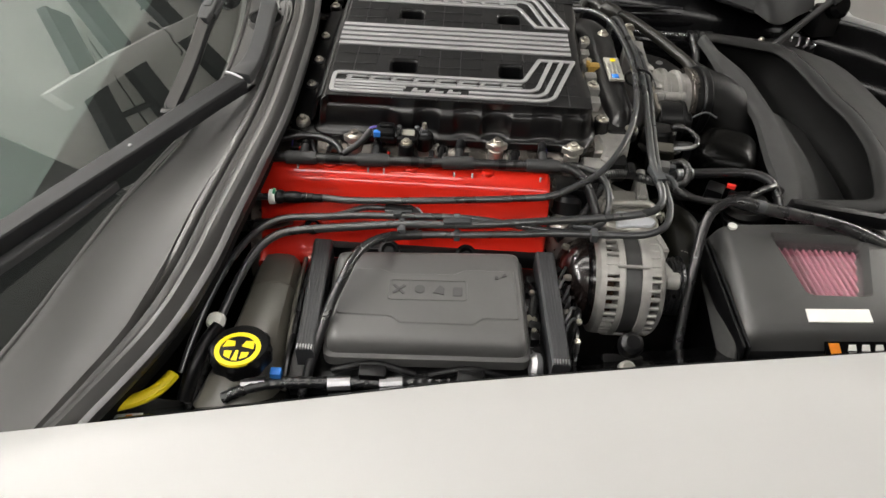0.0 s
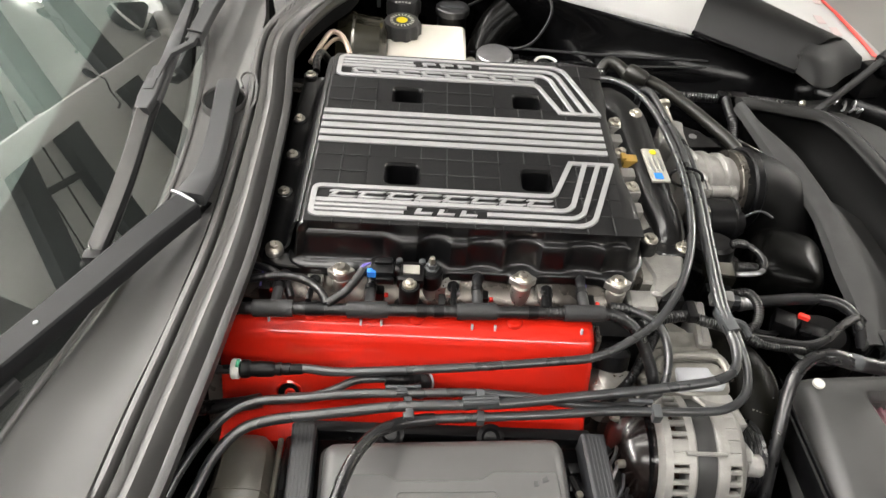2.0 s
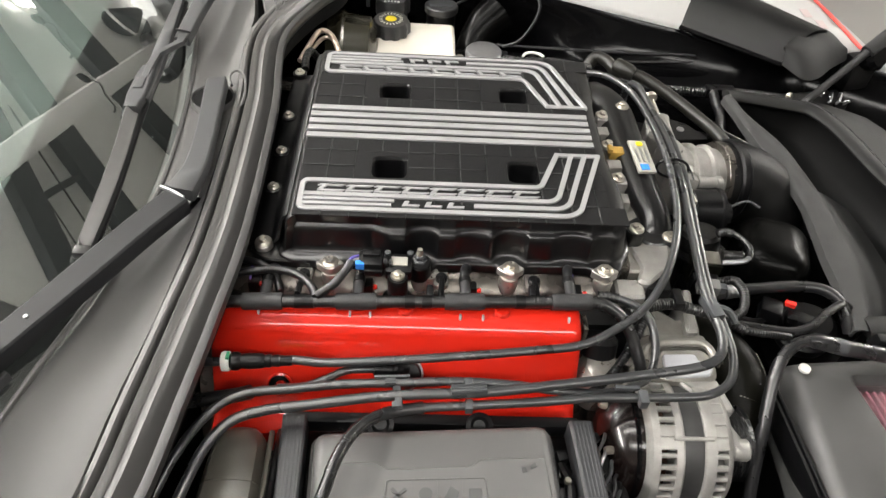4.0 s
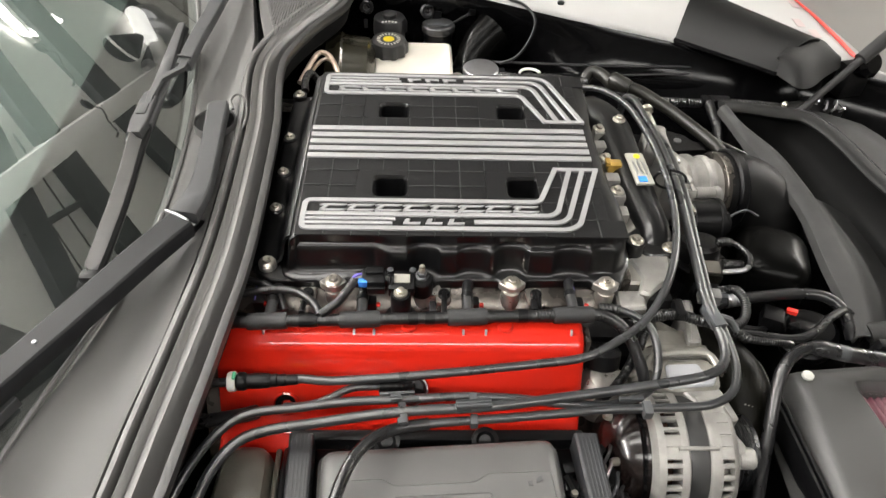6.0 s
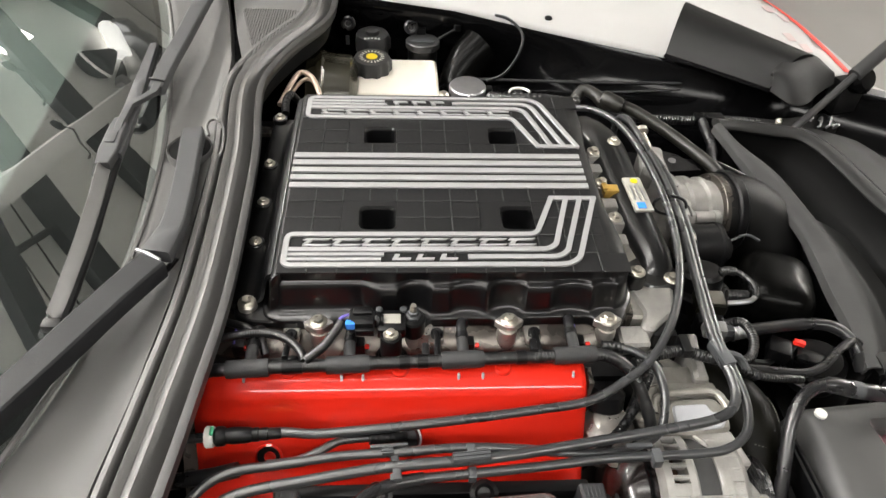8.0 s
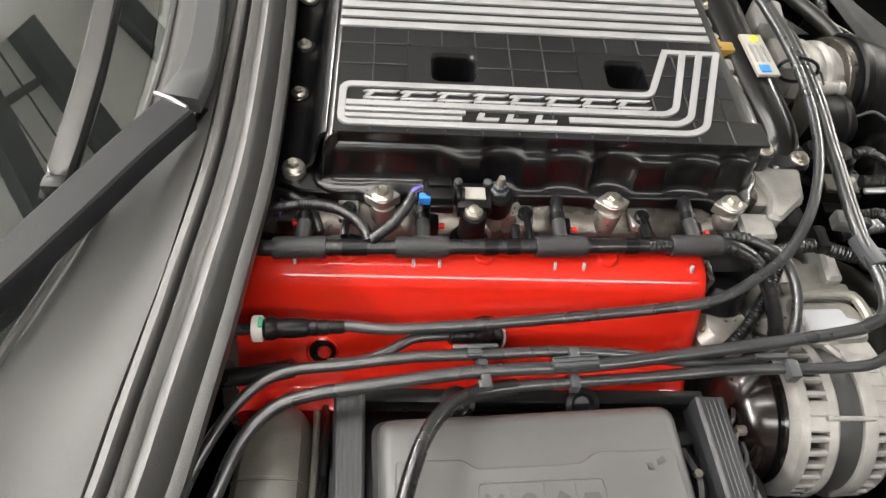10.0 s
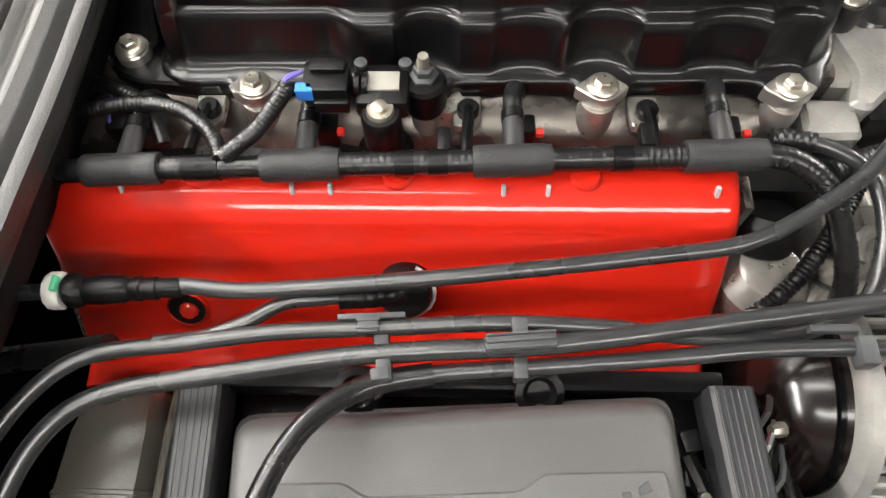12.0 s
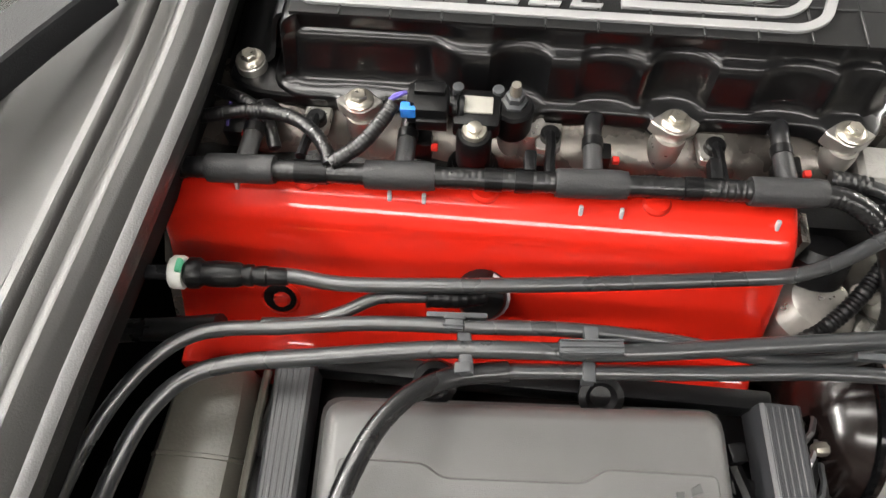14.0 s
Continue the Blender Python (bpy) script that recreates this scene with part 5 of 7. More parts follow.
part("handle", tube([(-0.280, 0.408, 0.773), (-0.262, 0.413, 0.776), (-0.247, 0.422, 0.777), (-0.237, 0.434, 0.778), (-0.232, 0.446, 0.778)], 0.0075, n=10, flat=0.8), M_YELLOW, ear)
part("sticker", box(-0.268, 0.397, 0.762, 0.03, 0.014, 0.003, 0.0005, (20, 0, 8)), M_PAPER, ear, "white printed sticker")
part("sticker_bar", box(-0.266, 0.397, 0.7645, 0.006, 0.010, 0.001, 0, (20, 0, 8)), M_ORANGE, ear)
part("foot", box(-0.255, 0.415, 0.73, 0.07, 0.03, 0.05, 0.004), M_BLACK, ear)

# ---------------------------------------------------------------- alternator
AX, AY, AZ, AR = 0.245, 0.645, 0.747, 0.067
alt = thing("alternator", (0.29, AY, AZ - AR), "cast aluminium alternator with a ribbed belt pulley", "alternator")
turn = pose(0, AY, AZ, 0, 90, 0)


def ring_at(x0, prof, n=48):
    return lathe([(r, x0 + h) for r, h in prof], turn, n)


part("stator", ring_at(0, [(0.063, 0.262), (0.064, 0.266), (0.064, 0.292), (0.063, 0.294)]), M_STATOR, alt, "dark laminated steel band")
for xa, xb, s0, s1 in ((0.236, 0.269, 0.246, 0.261), (0.289, 0.319, 0.300, 0.311)):
    rear = xa < 0.25
    part("end_frame", ring_at(0, [(0.045, xa - 0.004), (0.060, xa - 0.001), (AR - 0.001, xa + 0.003), (AR, s0), (0.055, s0)] if rear else [(0.055, s1), (AR, s1), (AR - 0.002, xb - 0.004), (0.060, xb), (0.035, xb + 0.008)]), M_CASE, alt, "cast aluminium end frame")
    part("rim", ring_at(0, [(0.055, s1), (AR, s1), (AR + 0.001, xb - 0.002), (AR, xb), (0.060, xb)] if rear else [(0.060, xa), (AR, xa), (AR + 0.001, xa + 0.002), (AR, s0), (0.055, s0)]), M_CASE, alt)
    part("winding", ring_at(0, [(0.040, s0 - 0.001), (0.050, s0 + 0.003), (0.050, s1 - 0.003), (0.040, s1 + 0.001)]), M_COPPER, alt, "copper winding")
    for k in range(36):
        deg = 10.0 * k
        solid = 106 < deg < 127 or 225 < deg < 260 or 330 < deg < 350 if rear else 40 < deg < 127 or 225 < deg < 260
        a = radians(deg)
        part("fin", box((s0 + s1) / 2, AY + 0.0635 * math.cos(a), AZ + 0.0635 * math.sin(a), s1 - s0 + 0.003, 0.0066, 0.0122 if solid else 0.0046, 0.0012, (deg, 0, 0), seg=1), M_CASE, alt)
for deg in (116, 232, 340):
    a = radians(deg)
    y, z = AY + 0.0685 * math.cos(a), AZ + 0.0685 * math.sin(a)
    part("through_bolt", tube([(0.258, y, z), (0.277, y, z), (0.296, y, z)], 0.0022, n=8, step=0.03), M_CASE, alt)
rows = []
for x, g in ((0.289, 0.9), (0.291, 1.0), (0.315, 1.0), (0.319, 0.9)):
    rows.append([(x - 0.012 * u, AY + (0.050 - 0.036 * u) * g * s + 0.022 * u, AZ + 0.035 + 0.018 * u) for u, s in ((0, -1), (0.35, -1), (0.7, -1), (1.0, -0.9), (1.0, 0.9), (0.7, 1), (0.35, 1), (0, 1))])
b = loft(rows, close=True)
b.faces.new([b.verts.new(q) for q in rows[0]])
b.faces.new([b.verts.new(q) for q in rows[-1]])
part("mount_ear", b, M_CASE, alt, "cast mounting ear")
part("mount_lug", lathe([(0.009, 0), (0.0108, 0.002), (0.0108, 0.016), (0.009, 0.018)], along((0.320, 0.617, 0.786), (0.342, 0.616, 0.786)), 20), M_CASE, alt, "cast mounting lug")
part("lug_web", slab(rounded([(0.300, 0.652), (0.320, 0.650), (0.331, 0.624), (0.328, 0.612), (0.316, 0.612), (0.300, 0.630)], 0.004), 0.776, 0.797, 0.003), M_CASE, alt)
part("rear_cover", ring_at(0.183, [(0.02, 0.012), (0.034, 0.015), (0.048, 0.024), (0.056, 0.038), (0.058, 0.053), (0.05, 0.055)]), M_BROWN, alt, "glossy brown-black rear cover")
part("cover_ridge", ring_at(0.183, [(0.057, 0.043), (0.0592, 0.044), (0.0592, 0.047), (0.057, 0.048)]), M_GLOSS, alt)
for deg in (70, 130, 200):
    a = radians(deg)
    part("cover_nut", lathe([(0.0042, 0), (0.0042, 0.005), (0.003, 0.008)], along((0.205, AY + 0.045 * math.cos(a), AZ + 0.045 * math.sin(a)), (0.19, AY + 0.05 * math.cos(a), AZ + 0.05 * math.sin(a))), 8), M_BOLT, alt, "bright zinc nut")
part("pulley", ring_at(0.322, [(0.014, 0.0), (0.030, 0.002)] + [q for k in range(6) for q in ((0.034, 0.004 + 0.0042 * k), (0.030, 0.0061 + 0.0042 * k))] + [(0.034, 0.030), (0.024, 0.033), (0.012, 0.030)]), M_BLACK, alt, "black ribbed pulley")
part("belt", ring_at(0.324, [(0.034, 0.0)] + [q for k in range(6) for q in ((0.0385, 0.001 + 0.0042 * k), (0.0368, 0.003 + 0.0042 * k))] + [(0.0385, 0.027), (0.034, 0.028)]), M_RUBBER, alt, "ribbed black belt")
part("lead", tube([(0.21, 0.625, 0.77), (0.20, 0.60, 0.765), (0.195, 0.56, 0.755), (0.20, 0.52, 0.73)], 0.006, n=8), M_BLACK, alt)
wires = thing("alternator_wiring", (0.19, 0.58, 0.72), "tangle of black leads and bright nuts beside the alternator", "cable")
rng = random.Random(11)
for k in range(9):
    x, y, z = 0.196 + 0.012 * rng.random(), 0.52 + 0.014 * k, 0.735 + 0.03 * rng.random()
    part("lead", tube([(x - 0.004, y - 0.03, z - 0.03), (x + 0.004 * rng.random(), y - 0.012, z), (x + 0.008, y + 0.01, z + 0.008), (x + 0.012, y + 0.035, z - 0.01)], 0.0028 + 0.0015 * rng.random(), n=8), M_CONDUIT, wires)
    if k % 2:
        part("nut", lathe([(0.0042, 0), (0.0045, 0.002), (0.0045, 0.005), (0.003, 0.0065)], pose(x + 0.006, y, z + 0.006, 20 * rng.random(), 30, 0), 6), M_BOLT, wires, "bright zinc nut")
for k in range(6):
    y = 0.545 + 0.017 * k
    part("pale_lead", tube([(0.188, y - 0.02, 0.768), (0.194 + 0.006 * rng.random(), y - 0.006, 0.782 + 0.006 * rng.random()), (0.203, y + 0.008, 0.778), (0.212, y + 0.022, 0.762)], 0.0018, n=6), (M_CLIP, M_STEEL, M_CAP)[k % 3], wires, "thin grey lead")
    part("plug", box(0.190 + 0.008 * rng.random(), y, 0.772 + 0.006 * rng.random(), 0.009, 0.008, 0.009, 0.0015, (20 * rng.random(), 0, 60 * rng.random())), (M_BLACK, M_TANK, M_BLACK)[k % 3], wires)
part("bracket", box(0.192, 0.575, 0.70, 0.02, 0.13, 0.05, 0.004), M_BLACK, wires)
tens = thing("bypass_fitting", (0.30, 0.52, 0.74), "black rubber elbow on a pale metal stub", "fitting")
part("stub", lathe([(0.010, 0), (0.010, 0.03), (0.007, 0.034)], pose(0.262, 0.508, 0.74, 25), 14), M_ALU, tens)
part("elbow", lathe([(0.013, 0), (0.015, 0.008), (0.013, 0.018), (0.008, 0.022)], pose(0.268, 0.527, 0.765, 20), 16), M_BLACK, tens)
part("body", box(0.265, 0.51, 0.70, 0.05, 0.04, 0.10, 0.006), M_BLACK, tens)

# ---------------------------------------------------------------- water pump side of the engine front
pump = thing("water_pump_housing", (0.29, 0.70, 0.70), "pale cast aluminium pump housing with bolted cover", "pump")
part("body", box(0.280, 0.722, 0.762, 0.080, 0.080, 0.09, 0.01), M_ALU, pump)
part("tray", slab(rounded([(0.250, 0.684), (0.270, 0.677), (0.318, 0.680), (0.322, 0.704), (0.312, 0.718), (0.266, 0.716)], 0.007), 0.79, 0.8125, 0.003), M_ALU, pump)
part("tray_rim", tube([(0.246, 0.698, 0.815), (0.250, 0.712, 0.817), (0.268, 0.7185, 0.818), (0.306, 0.7205, 0.818), (0.316, 0.714, 0.818), (0.3195, 0.698, 0.817)], 0.0042, n=10), M_ALU, pump)
part("cover_plate", slab(rounded([(0.263, 0.679), (0.310, 0.682), (0.316, 0.692), (0.312, 0.699), (0.303, 0.699), (0.301, 0.7085), (0.266, 0.707)], 0.004), 0.81, 0.8155, 0.0015), M_PALE, pump, "smooth pale blue-white plate")
part("back_step", box(0.290, 0.728, 0.795, 0.062, 0.02, 0.03, 0.005), M_ALU, pump)
part("gusset", slab(rounded([(0.277, 0.680), (0.318, 0.683), (0.323, 0.664), (0.327, 0.646), (0.309, 0.644), (0.296, 0.655)], 0.004), 0.785, 0.809, 0.002), M_CASE, pump, "pale cast gusset")
part("knob", lathe([(0.010, 0), (0.013, 0.004), (0.013, 0.016), (0.009, 0.020), (0.0055, 0.0205), (0.0055, 0.032), (0.004, 0.033)], pose(0.254, 0.703, 0.800, 0, -72, 0), 16), M_ALU, pump)
part("hook", tube([(0.236, 0.692, 0.79), (0.230, 0.684, 0.79), (0.234, 0.674, 0.788), (0.245, 0.672, 0.786)], 0.004, n=8), M_ALU, pump)
place("bolt", BOLT, pose(0.3225, 0.704, 0.812, 0, 70, 0), pump)
part("arm", tube([(0.262, 0.735, 0.80), (0.258, 0.765, 0.80), (0.262, 0.79, 0.805)], 0.012, n=12), M_ALU, pump)
part("upright", slab(rounded([(0.298, 0.735), (0.313, 0.735), (0.314, 0.765), (0.318, 0.795), (0.306, 0.795)], 0.004), 0.76, 0.8185, 0.003), M_CASE, pump)
part("web", slab(rounded([(0.262, 0.735), (0.300, 0.735), (0.306, 0.775), (0.270, 0.80)], 0.006), 0.74, 0.790, 0.004), M_ALU, pump)

stat = thing("thermostat_neck", (0.22, 0.70, 0.74), "dull silver cast outlet with a black hose boot", "fitting")
part("outlet", lathe([(0.02, 0), (0.026, 0.01), (0.026, 0.045), (0.018, 0.056), (0.012, 0.058)], along((0.205, 0.70, 0.745), (0.207, 0.70, 0.80)), 24), M_WASH, stat)
part("boot", lathe([(0.014, 0), (0.02, 0.006), (0.02, 0.022), (0.015, 0.028)], along((0.204, 0.718, 0.79), (0.206, 0.735, 0.82)), 18), M_BLACK, stat)
part("gasket_edge", box(0.184, 0.728, 0.82, 0.005, 0.02, 0.036, 0.001), M_ALUDARK, stat)
part("lead", tube([(0.19, 0.672, 0.79), (0.215, 0.69, 0.806), (0.235, 0.715, 0.82), (0.25, 0.74, 0.83)], 0.005, n=10, step=0.0013, ring=ribbed(0.003, 0.06)), M_BLACK, stat)
lm = thing("front_wiring_loom", (0.28, 0.75, 0.82), "black corrugated wiring sheath across the pump", "cable")
part("sheath", tube([(0.232, 0.742, 0.835), (0.26, 0.752, 0.838), (0.285, 0.757, 0.836), (0.305, 0.752, 0.834), (0.33, 0.745, 0.832), (0.36, 0.735, 0.822)], 0.006, n=10, step=0.0013, ring=ribbed(0.0032, 0.065)), M_CONDUIT, lm)
part("clip", box(0.287, 0.760, 0.84, 0.010, 0.022, 0.012, 0.002), M_BLACK, lm)
part("connector", box(0.275, 0.79, 0.82, 0.026, 0.026, 0.03, 0.004), M_BLACK, lm)
part("sheath", tube([(0.352, 0.805, 0.82), (0.366, 0.80, 0.828), (0.370, 0.78, 0.83), (0.362, 0.758, 0.828), (0.345, 0.745, 0.83)], 0.005, n=10, step=0.0013, ring=ribbed(0.0032, 0.065)), M_CONDUIT, lm)
part("sheath", tube([(0.345, 0.738, 0.826), (0.37, 0.735, 0.82), (0.40, 0.738, 0.812), (0.42, 0.745, 0.80)], 0.0042, n=10, step=0.0013, ring=ribbed(0.0032, 0.065)), M_CONDUIT, lm)
part("plug", box(0.3375, 0.797, 0.820, 0.024, 0.015, 0.014, 0.002, (0, 0, -8)), M_BLADE, lm, "pale grey plug")
part("plug_pins", box(0.353, 0.7955, 0.820, 0.010, 0.009, 0.009, 0.0015, (0, 0, -8)), M_CLIP, lm)

# ---------------------------------------------------------------- charge-air pipe in front of the cover
brick = thing("charge_cooler_pipe", (0.28, 0.98, 0.83), "gloss black curved coolant pipe with bolted foot", "pipe")
part("pipe", tube([(0.262, 1.165, 0.825), (0.268, 1.13, 0.838), (0.2765, 1.088, 0.844), (0.279, 1.02, 0.845), (0.2825, 0.94, 0.845), (0.290, 0.89, 0.840), (0.289, 0.868, 0.832), (0.283, 0.853, 0.818)], 0.0245, n=20, flat=0.74, ring=lambda s: float(np.interp(s, (0, 0.08, 0.23, 0.29, 0.33), (1.1, 1.12, 0.92, 0.80, 0.80)))), M_LID, brick)
part("foot", slab(rounded([(0.252, 0.876), (0.255, 0.858), (0.276, 0.838), (0.308, 0.842), (0.314, 0.858), (0.306, 0.884), (0.275, 0.892)], 0.008), 0.826, 0.841, 0.003), M_LID, brick)
part("bolt_post", lathe([(0.011, 0), (0.011, 0.03)], pose(0.256, 0.846, 0.829), 16), M_LID, brick)
place("bolt", BOLT, pose(0.256, 0.846, 0.859), brick)
place("bolt", BOLT, pose(0.301, 0.853, 0.841), brick)
place("bolt", BOLT, pose(0.266, 1.005, 0.846, 0, 20), brick)
place("bolt", BOLT, pose(0.283, 1.08, 0.864), brick)
part("label", box(0.2855, 0.968, 0.8665, 0.0225, 0.062, 0.0036, 0.0008, (0, 0, 2)), M_TAG, brick, "dull foil printed label")
part("label_mark", box(0.2845, 0.9455, 0.8688, 0.010, 0.010, 0.001, 0, (0, 0, 2)), M_BLUE, brick)
part("label_mark", lathe([(0.0045, 0), (0.0045, 0.001)], pose(0.2865, 0.9915, 0.868), 14), M_YELLOW, brick)
for k in range(3):
    part("label_bar", box(0.2795 + 0.006 * k, 0.969, 0.8687, 0.0022, 0.026, 0.0008, 0, (0, 0, 2)), M_STEEL, brick)
for k, y in enumerate((0.905, 0.935, 0.962, 1.005, 1.035, 1.062)):
    part("spacer", box(0.2525 + 0.002 * (k % 2), y, 0.842 + 0.003 * (k % 3), 0.018, 0.018, 0.022, 0.003), M_CASE, brick, "bright cast spacer")
    if k % 2:
        place("bolt", BOLT, pose(0.253, y + 0.002, 0.853 + 0.003 * (k % 3), 0, 10), brick)
tie = thing("cable_tie", (0.32, 0.951, 0.86), "black cable tie round the upright pipes", "cable tie")
part("band", tube([(0.321 + 0.019 * math.cos(a), 0.951 - 0.003 * math.cos(a), 0.864 + 0.014 * math.sin(a)) for a in (2 * math.pi * k / 20 for k in range(21))], 0.0018, n=8), M_BLACK, tie)
part("tail", tube([(0.338, 0.949, 0.868), (0.342, 0.945, 0.866), (0.345, 0.935, 0.86)], 0.0012, n=6), M_BLACK, tie)
tapc = thing("amber_plug", (0.262, 0.985, 0.84), "small amber plastic electrical plug", "connector")
part("plug", box(0.259, 0.987, 0.856, 0.018, 0.014, 0.012, 0.002), M_AMBER, tapc)
part("pins", box(0.250, 0.987, 0.862, 0.006, 0.012, 0.006, 0.001), M_AMBER, tapc)

# ---------------------------------------------------------------- throttle body, intake tube, resonator
tb = thing("throttle_body", (0.40, 1.05, 0.74), "bright cast aluminium throttle body with clamp", "throttle body")
part("snout", lathe([(0.05, 0), (0.055, 0.01), (0.054, 0.024), (0.047, 0.028), (0.046, 0.038), (0.050, 0.042), (0.050, 0.048), (0.045, 0.051), (0.044, 0.064), (0.0485, 0.067), (0.0485, 0.072), (0.044, 0.075), (0.043, 0.09)], along((0.345, 1.045, 0.772), (0.46, 1.055, 0.765)), 32), M_CASE, tb)
part("flange", box(0.345, 1.045, 0.79, 0.03, 0.12, 0.10, 0.012), M_CASE, tb)
part("upper_block", box(0.333, 1.062, 0.835, 0.032, 0.05, 0.04, 0.008, (0, 0, -10)), M_CASE, tb)
for x, y, z in ((0.352, 1.03, 0.835), (0.368, 1.012, 0.815), (0.398, 1.0, 0.80)):
    part("lug", lathe([(0.010, 0), (0.010, 0.012), (0.007, 0.014)], pose(x, y, z - 0.008, 0, 15, 0), 14), M_CASE, tb)
part("pipe_stub", lathe([(0.007, 0), (0.007, 0.03), (0.012, 0.032), (0.012, 0.038), (0.007, 0.04)], along((0.336, 1.083, 0.845), (0.326, 1.13, 0.86)), 14), M_BOLT, tb)
part("clamp", lathe([(0.052, 0), (0.053, 0.001), (0.053, 0.010), (0.052, 0.011)], along((0.430, 1.053, 0.767), (0.53, 1.063, 0.76)), 32), M_ALUDARK, tb, "steel hose clamp")
motor = part("motor_housing", lathe([(0.024, 0), (0.030, 0.002), (0.0305, 0.004), (0.0285, 0.006), (0.0285, 0.040), (0.0305, 0.042), (0.0305, 0.046), (0.022, 0.049)], along((0.360, 0.957, 0.790), (0.42, 0.961, 0.788)), 32), M_BLACK, tb, "black motor housing")
part("cap", lathe([(0.015, 0), (0.0165, 0.002), (0.0165, 0.010), (0.013, 0.012)], along((0.406, 0.953, 0.790), (0.44, 0.955, 0.788)), 20, ripple=lambda a, zz: 1 + 0.04 * math.cos(12 * a)), M_BLACK, motor)
for y, z in ((0.988, 0.812),):
    part("bolt_barrel", lathe([(0.006, 0), (0.0078, 0.001), (0.0078, 0.026), (0.0088, 0.027), (0.0088, 0.034), (0.006, 0.036)], along((0.378, y, z), (0.42, y + 0.004, z - 0.002)), 14), M_CASE, tb)
part("cast_web", box(0.366, 1.002, 0.805, 0.03, 0.045, 0.02, 0.004, (-18, 0, -8)), M_CASE, tb)
part("face_plate", box(0.362, 0.975, 0.79, 0.006, 0.07, 0.06, 0.002), M_BOLT, tb)
intake = thing("intake_tube", (0.50, 1.05, 0.70), "matt black intake tube", "intake tube")
part("tube", tube([(0.436, 1.053, 0.765), (0.47, 1.056, 0.762), (0.495, 1.052, 0.752), (0.515, 1.04, 0.73), (0.525, 1.025, 0.69), (0.525, 1.02, 0.63)], 0.054, n=28), M_FLAP, intake)
part("cuff", lathe([(0.057, 0), (0.0595, 0.003), (0.0595, 0.012), (0.057, 0.015)], along((0.446, 1.054, 0.764), (0.55, 1.064, 0.755)), 32), M_BLACK, intake)
reso = thing("resonator_box", (0.49, 0.90, 0.64), "rounded black plastic resonator box", "resonator")
part("body", box(0.474, 0.910, 0.728, 0.096, 0.116, 0.125, 0.044, (-6, 0, -20), seg=8), M_RESO, reso)
act = thing("bypass_actuator", (0.36, 0.88, 0.78), "black vacuum actuator with a wire loop", "actuator")
part("body", lathe([(0.020, 0), (0.025, 0.004), (0.025, 0.040), (0.0245, 0.052), (0.021, 0.0565), (0.012, 0.058)], along((0.353, 0.868, 0.772), (0.350, 0.882, 0.828)), 28), M_BLACK, act)
part("collar", lathe([(0.027, 0), (0.031, 0.001), (0.032, 0.004), (0.030, 0.007), (0.026, 0.008)], along((0.354, 0.866, 0.800), (0.3525, 0.873, 0.828)), 32), M_BLACK, act, "black clamping collar")
part("block", box(0.349, 0.842, 0.803, 0.034, 0.026, 0.034, 0.002, (0, 0, -6)), M_OLIVE, act, "dark olive valve block")
part("block_face", box(0.349, 0.843, 0.8205, 0.031, 0.020, 0.0016, 0.0005, (0, 0, -6)), M_TANK, act, "pale olive block face")
part("lower_block", box(0.347, 0.824, 0.795, 0.030, 0.016, 0.026, 0.003, (0, 0, -6)), M_BLACK, act)
part("loop", tube([(0.362, 0.866, 0.836), (0.372, 0.867, 0.839), (0.384, 0.862, 0.839), (0.391, 0.850, 0.839), (0.3925, 0.838, 0.839), (0.388, 0.827, 0.838)], 0.0034, n=10), M_RUBBER, act, "black rubber hose loop")
part("loop_sleeve", tube([(0.363, 0.8662, 0.8365), (0.371, 0.867, 0.8388), (0.379, 0.8645, 0.839)], 0.0052, n=12, step=0.001, ring=ribbed(0.003, 0.04)), M_CONDUIT, act)
part("loop_pipe", tube([(0.389, 0.829, 0.838), (0.383, 0.8235, 0.837), (0.372, 0.8225, 0.835), (0.358, 0.824, 0.832)], 0.0030, n=10), M_STEEL, act, "bright metal pipe end")
part("sleeve", tube([(0.366, 0.842, 0.825), (0.376, 0.841, 0.826), (0.388, 0.840, 0.826)], 0.0062, n=12, step=0.001, ring=ribbed(0.004, 0.03)), M_CONDUIT, act)
part("rod", tube([(0.425, 0.966, 0.79), (0.445, 0.968, 0.80), (0.462, 0.962, 0.795)], 0.0018, n=8), M_CLIP, act)

# ---------------------------------------------------------------- far hoses
hose = thing("heater_hose", (0.4, 1.2, 0.75), "thick greyish black rubber heater hose", "hose")
part("hose", tube([(0.262, 1.235, 0.79), (0.266, 1.24, 0.82), (0.28, 1.255, 0.836), (0.297, 1.245, 0.836), (0.31, 1.225, 0.83), (0.325, 1.222, 0.832), (0.352, 1.212, 0.828), (0.39, 1.180, 0.818), (0.420, 1.145, 0.810), (0.448, 1.105, 0.802), (0.466, 1.078, 0.785), (0.474, 1.062, 0.745)], 0.0090, n=14), M_HOSE, hose)
part("thin_lead", tube([(0.425, 1.14, 0.806), (0.458, 1.124, 0.797), (0.48, 1.117, 0.79), (0.505, 1.11, 0.78), (0.53, 1.10, 0.765)], 0.0045, n=10), M_BLACK, hose, "thin black line")
part("joint", lathe([(0.010, 0), (0.0125, 0.005), (0.0125, 0.026), (0.010, 0.034)], along((0.306, 1.232, 0.838), (0.345, 1.205, 0.832)), 16), M_HOSE, hose)
vac = thing("brake_vacuum_hose", (0.2, 1.2, 0.80), "black hose along the far side of the cover", "hose")
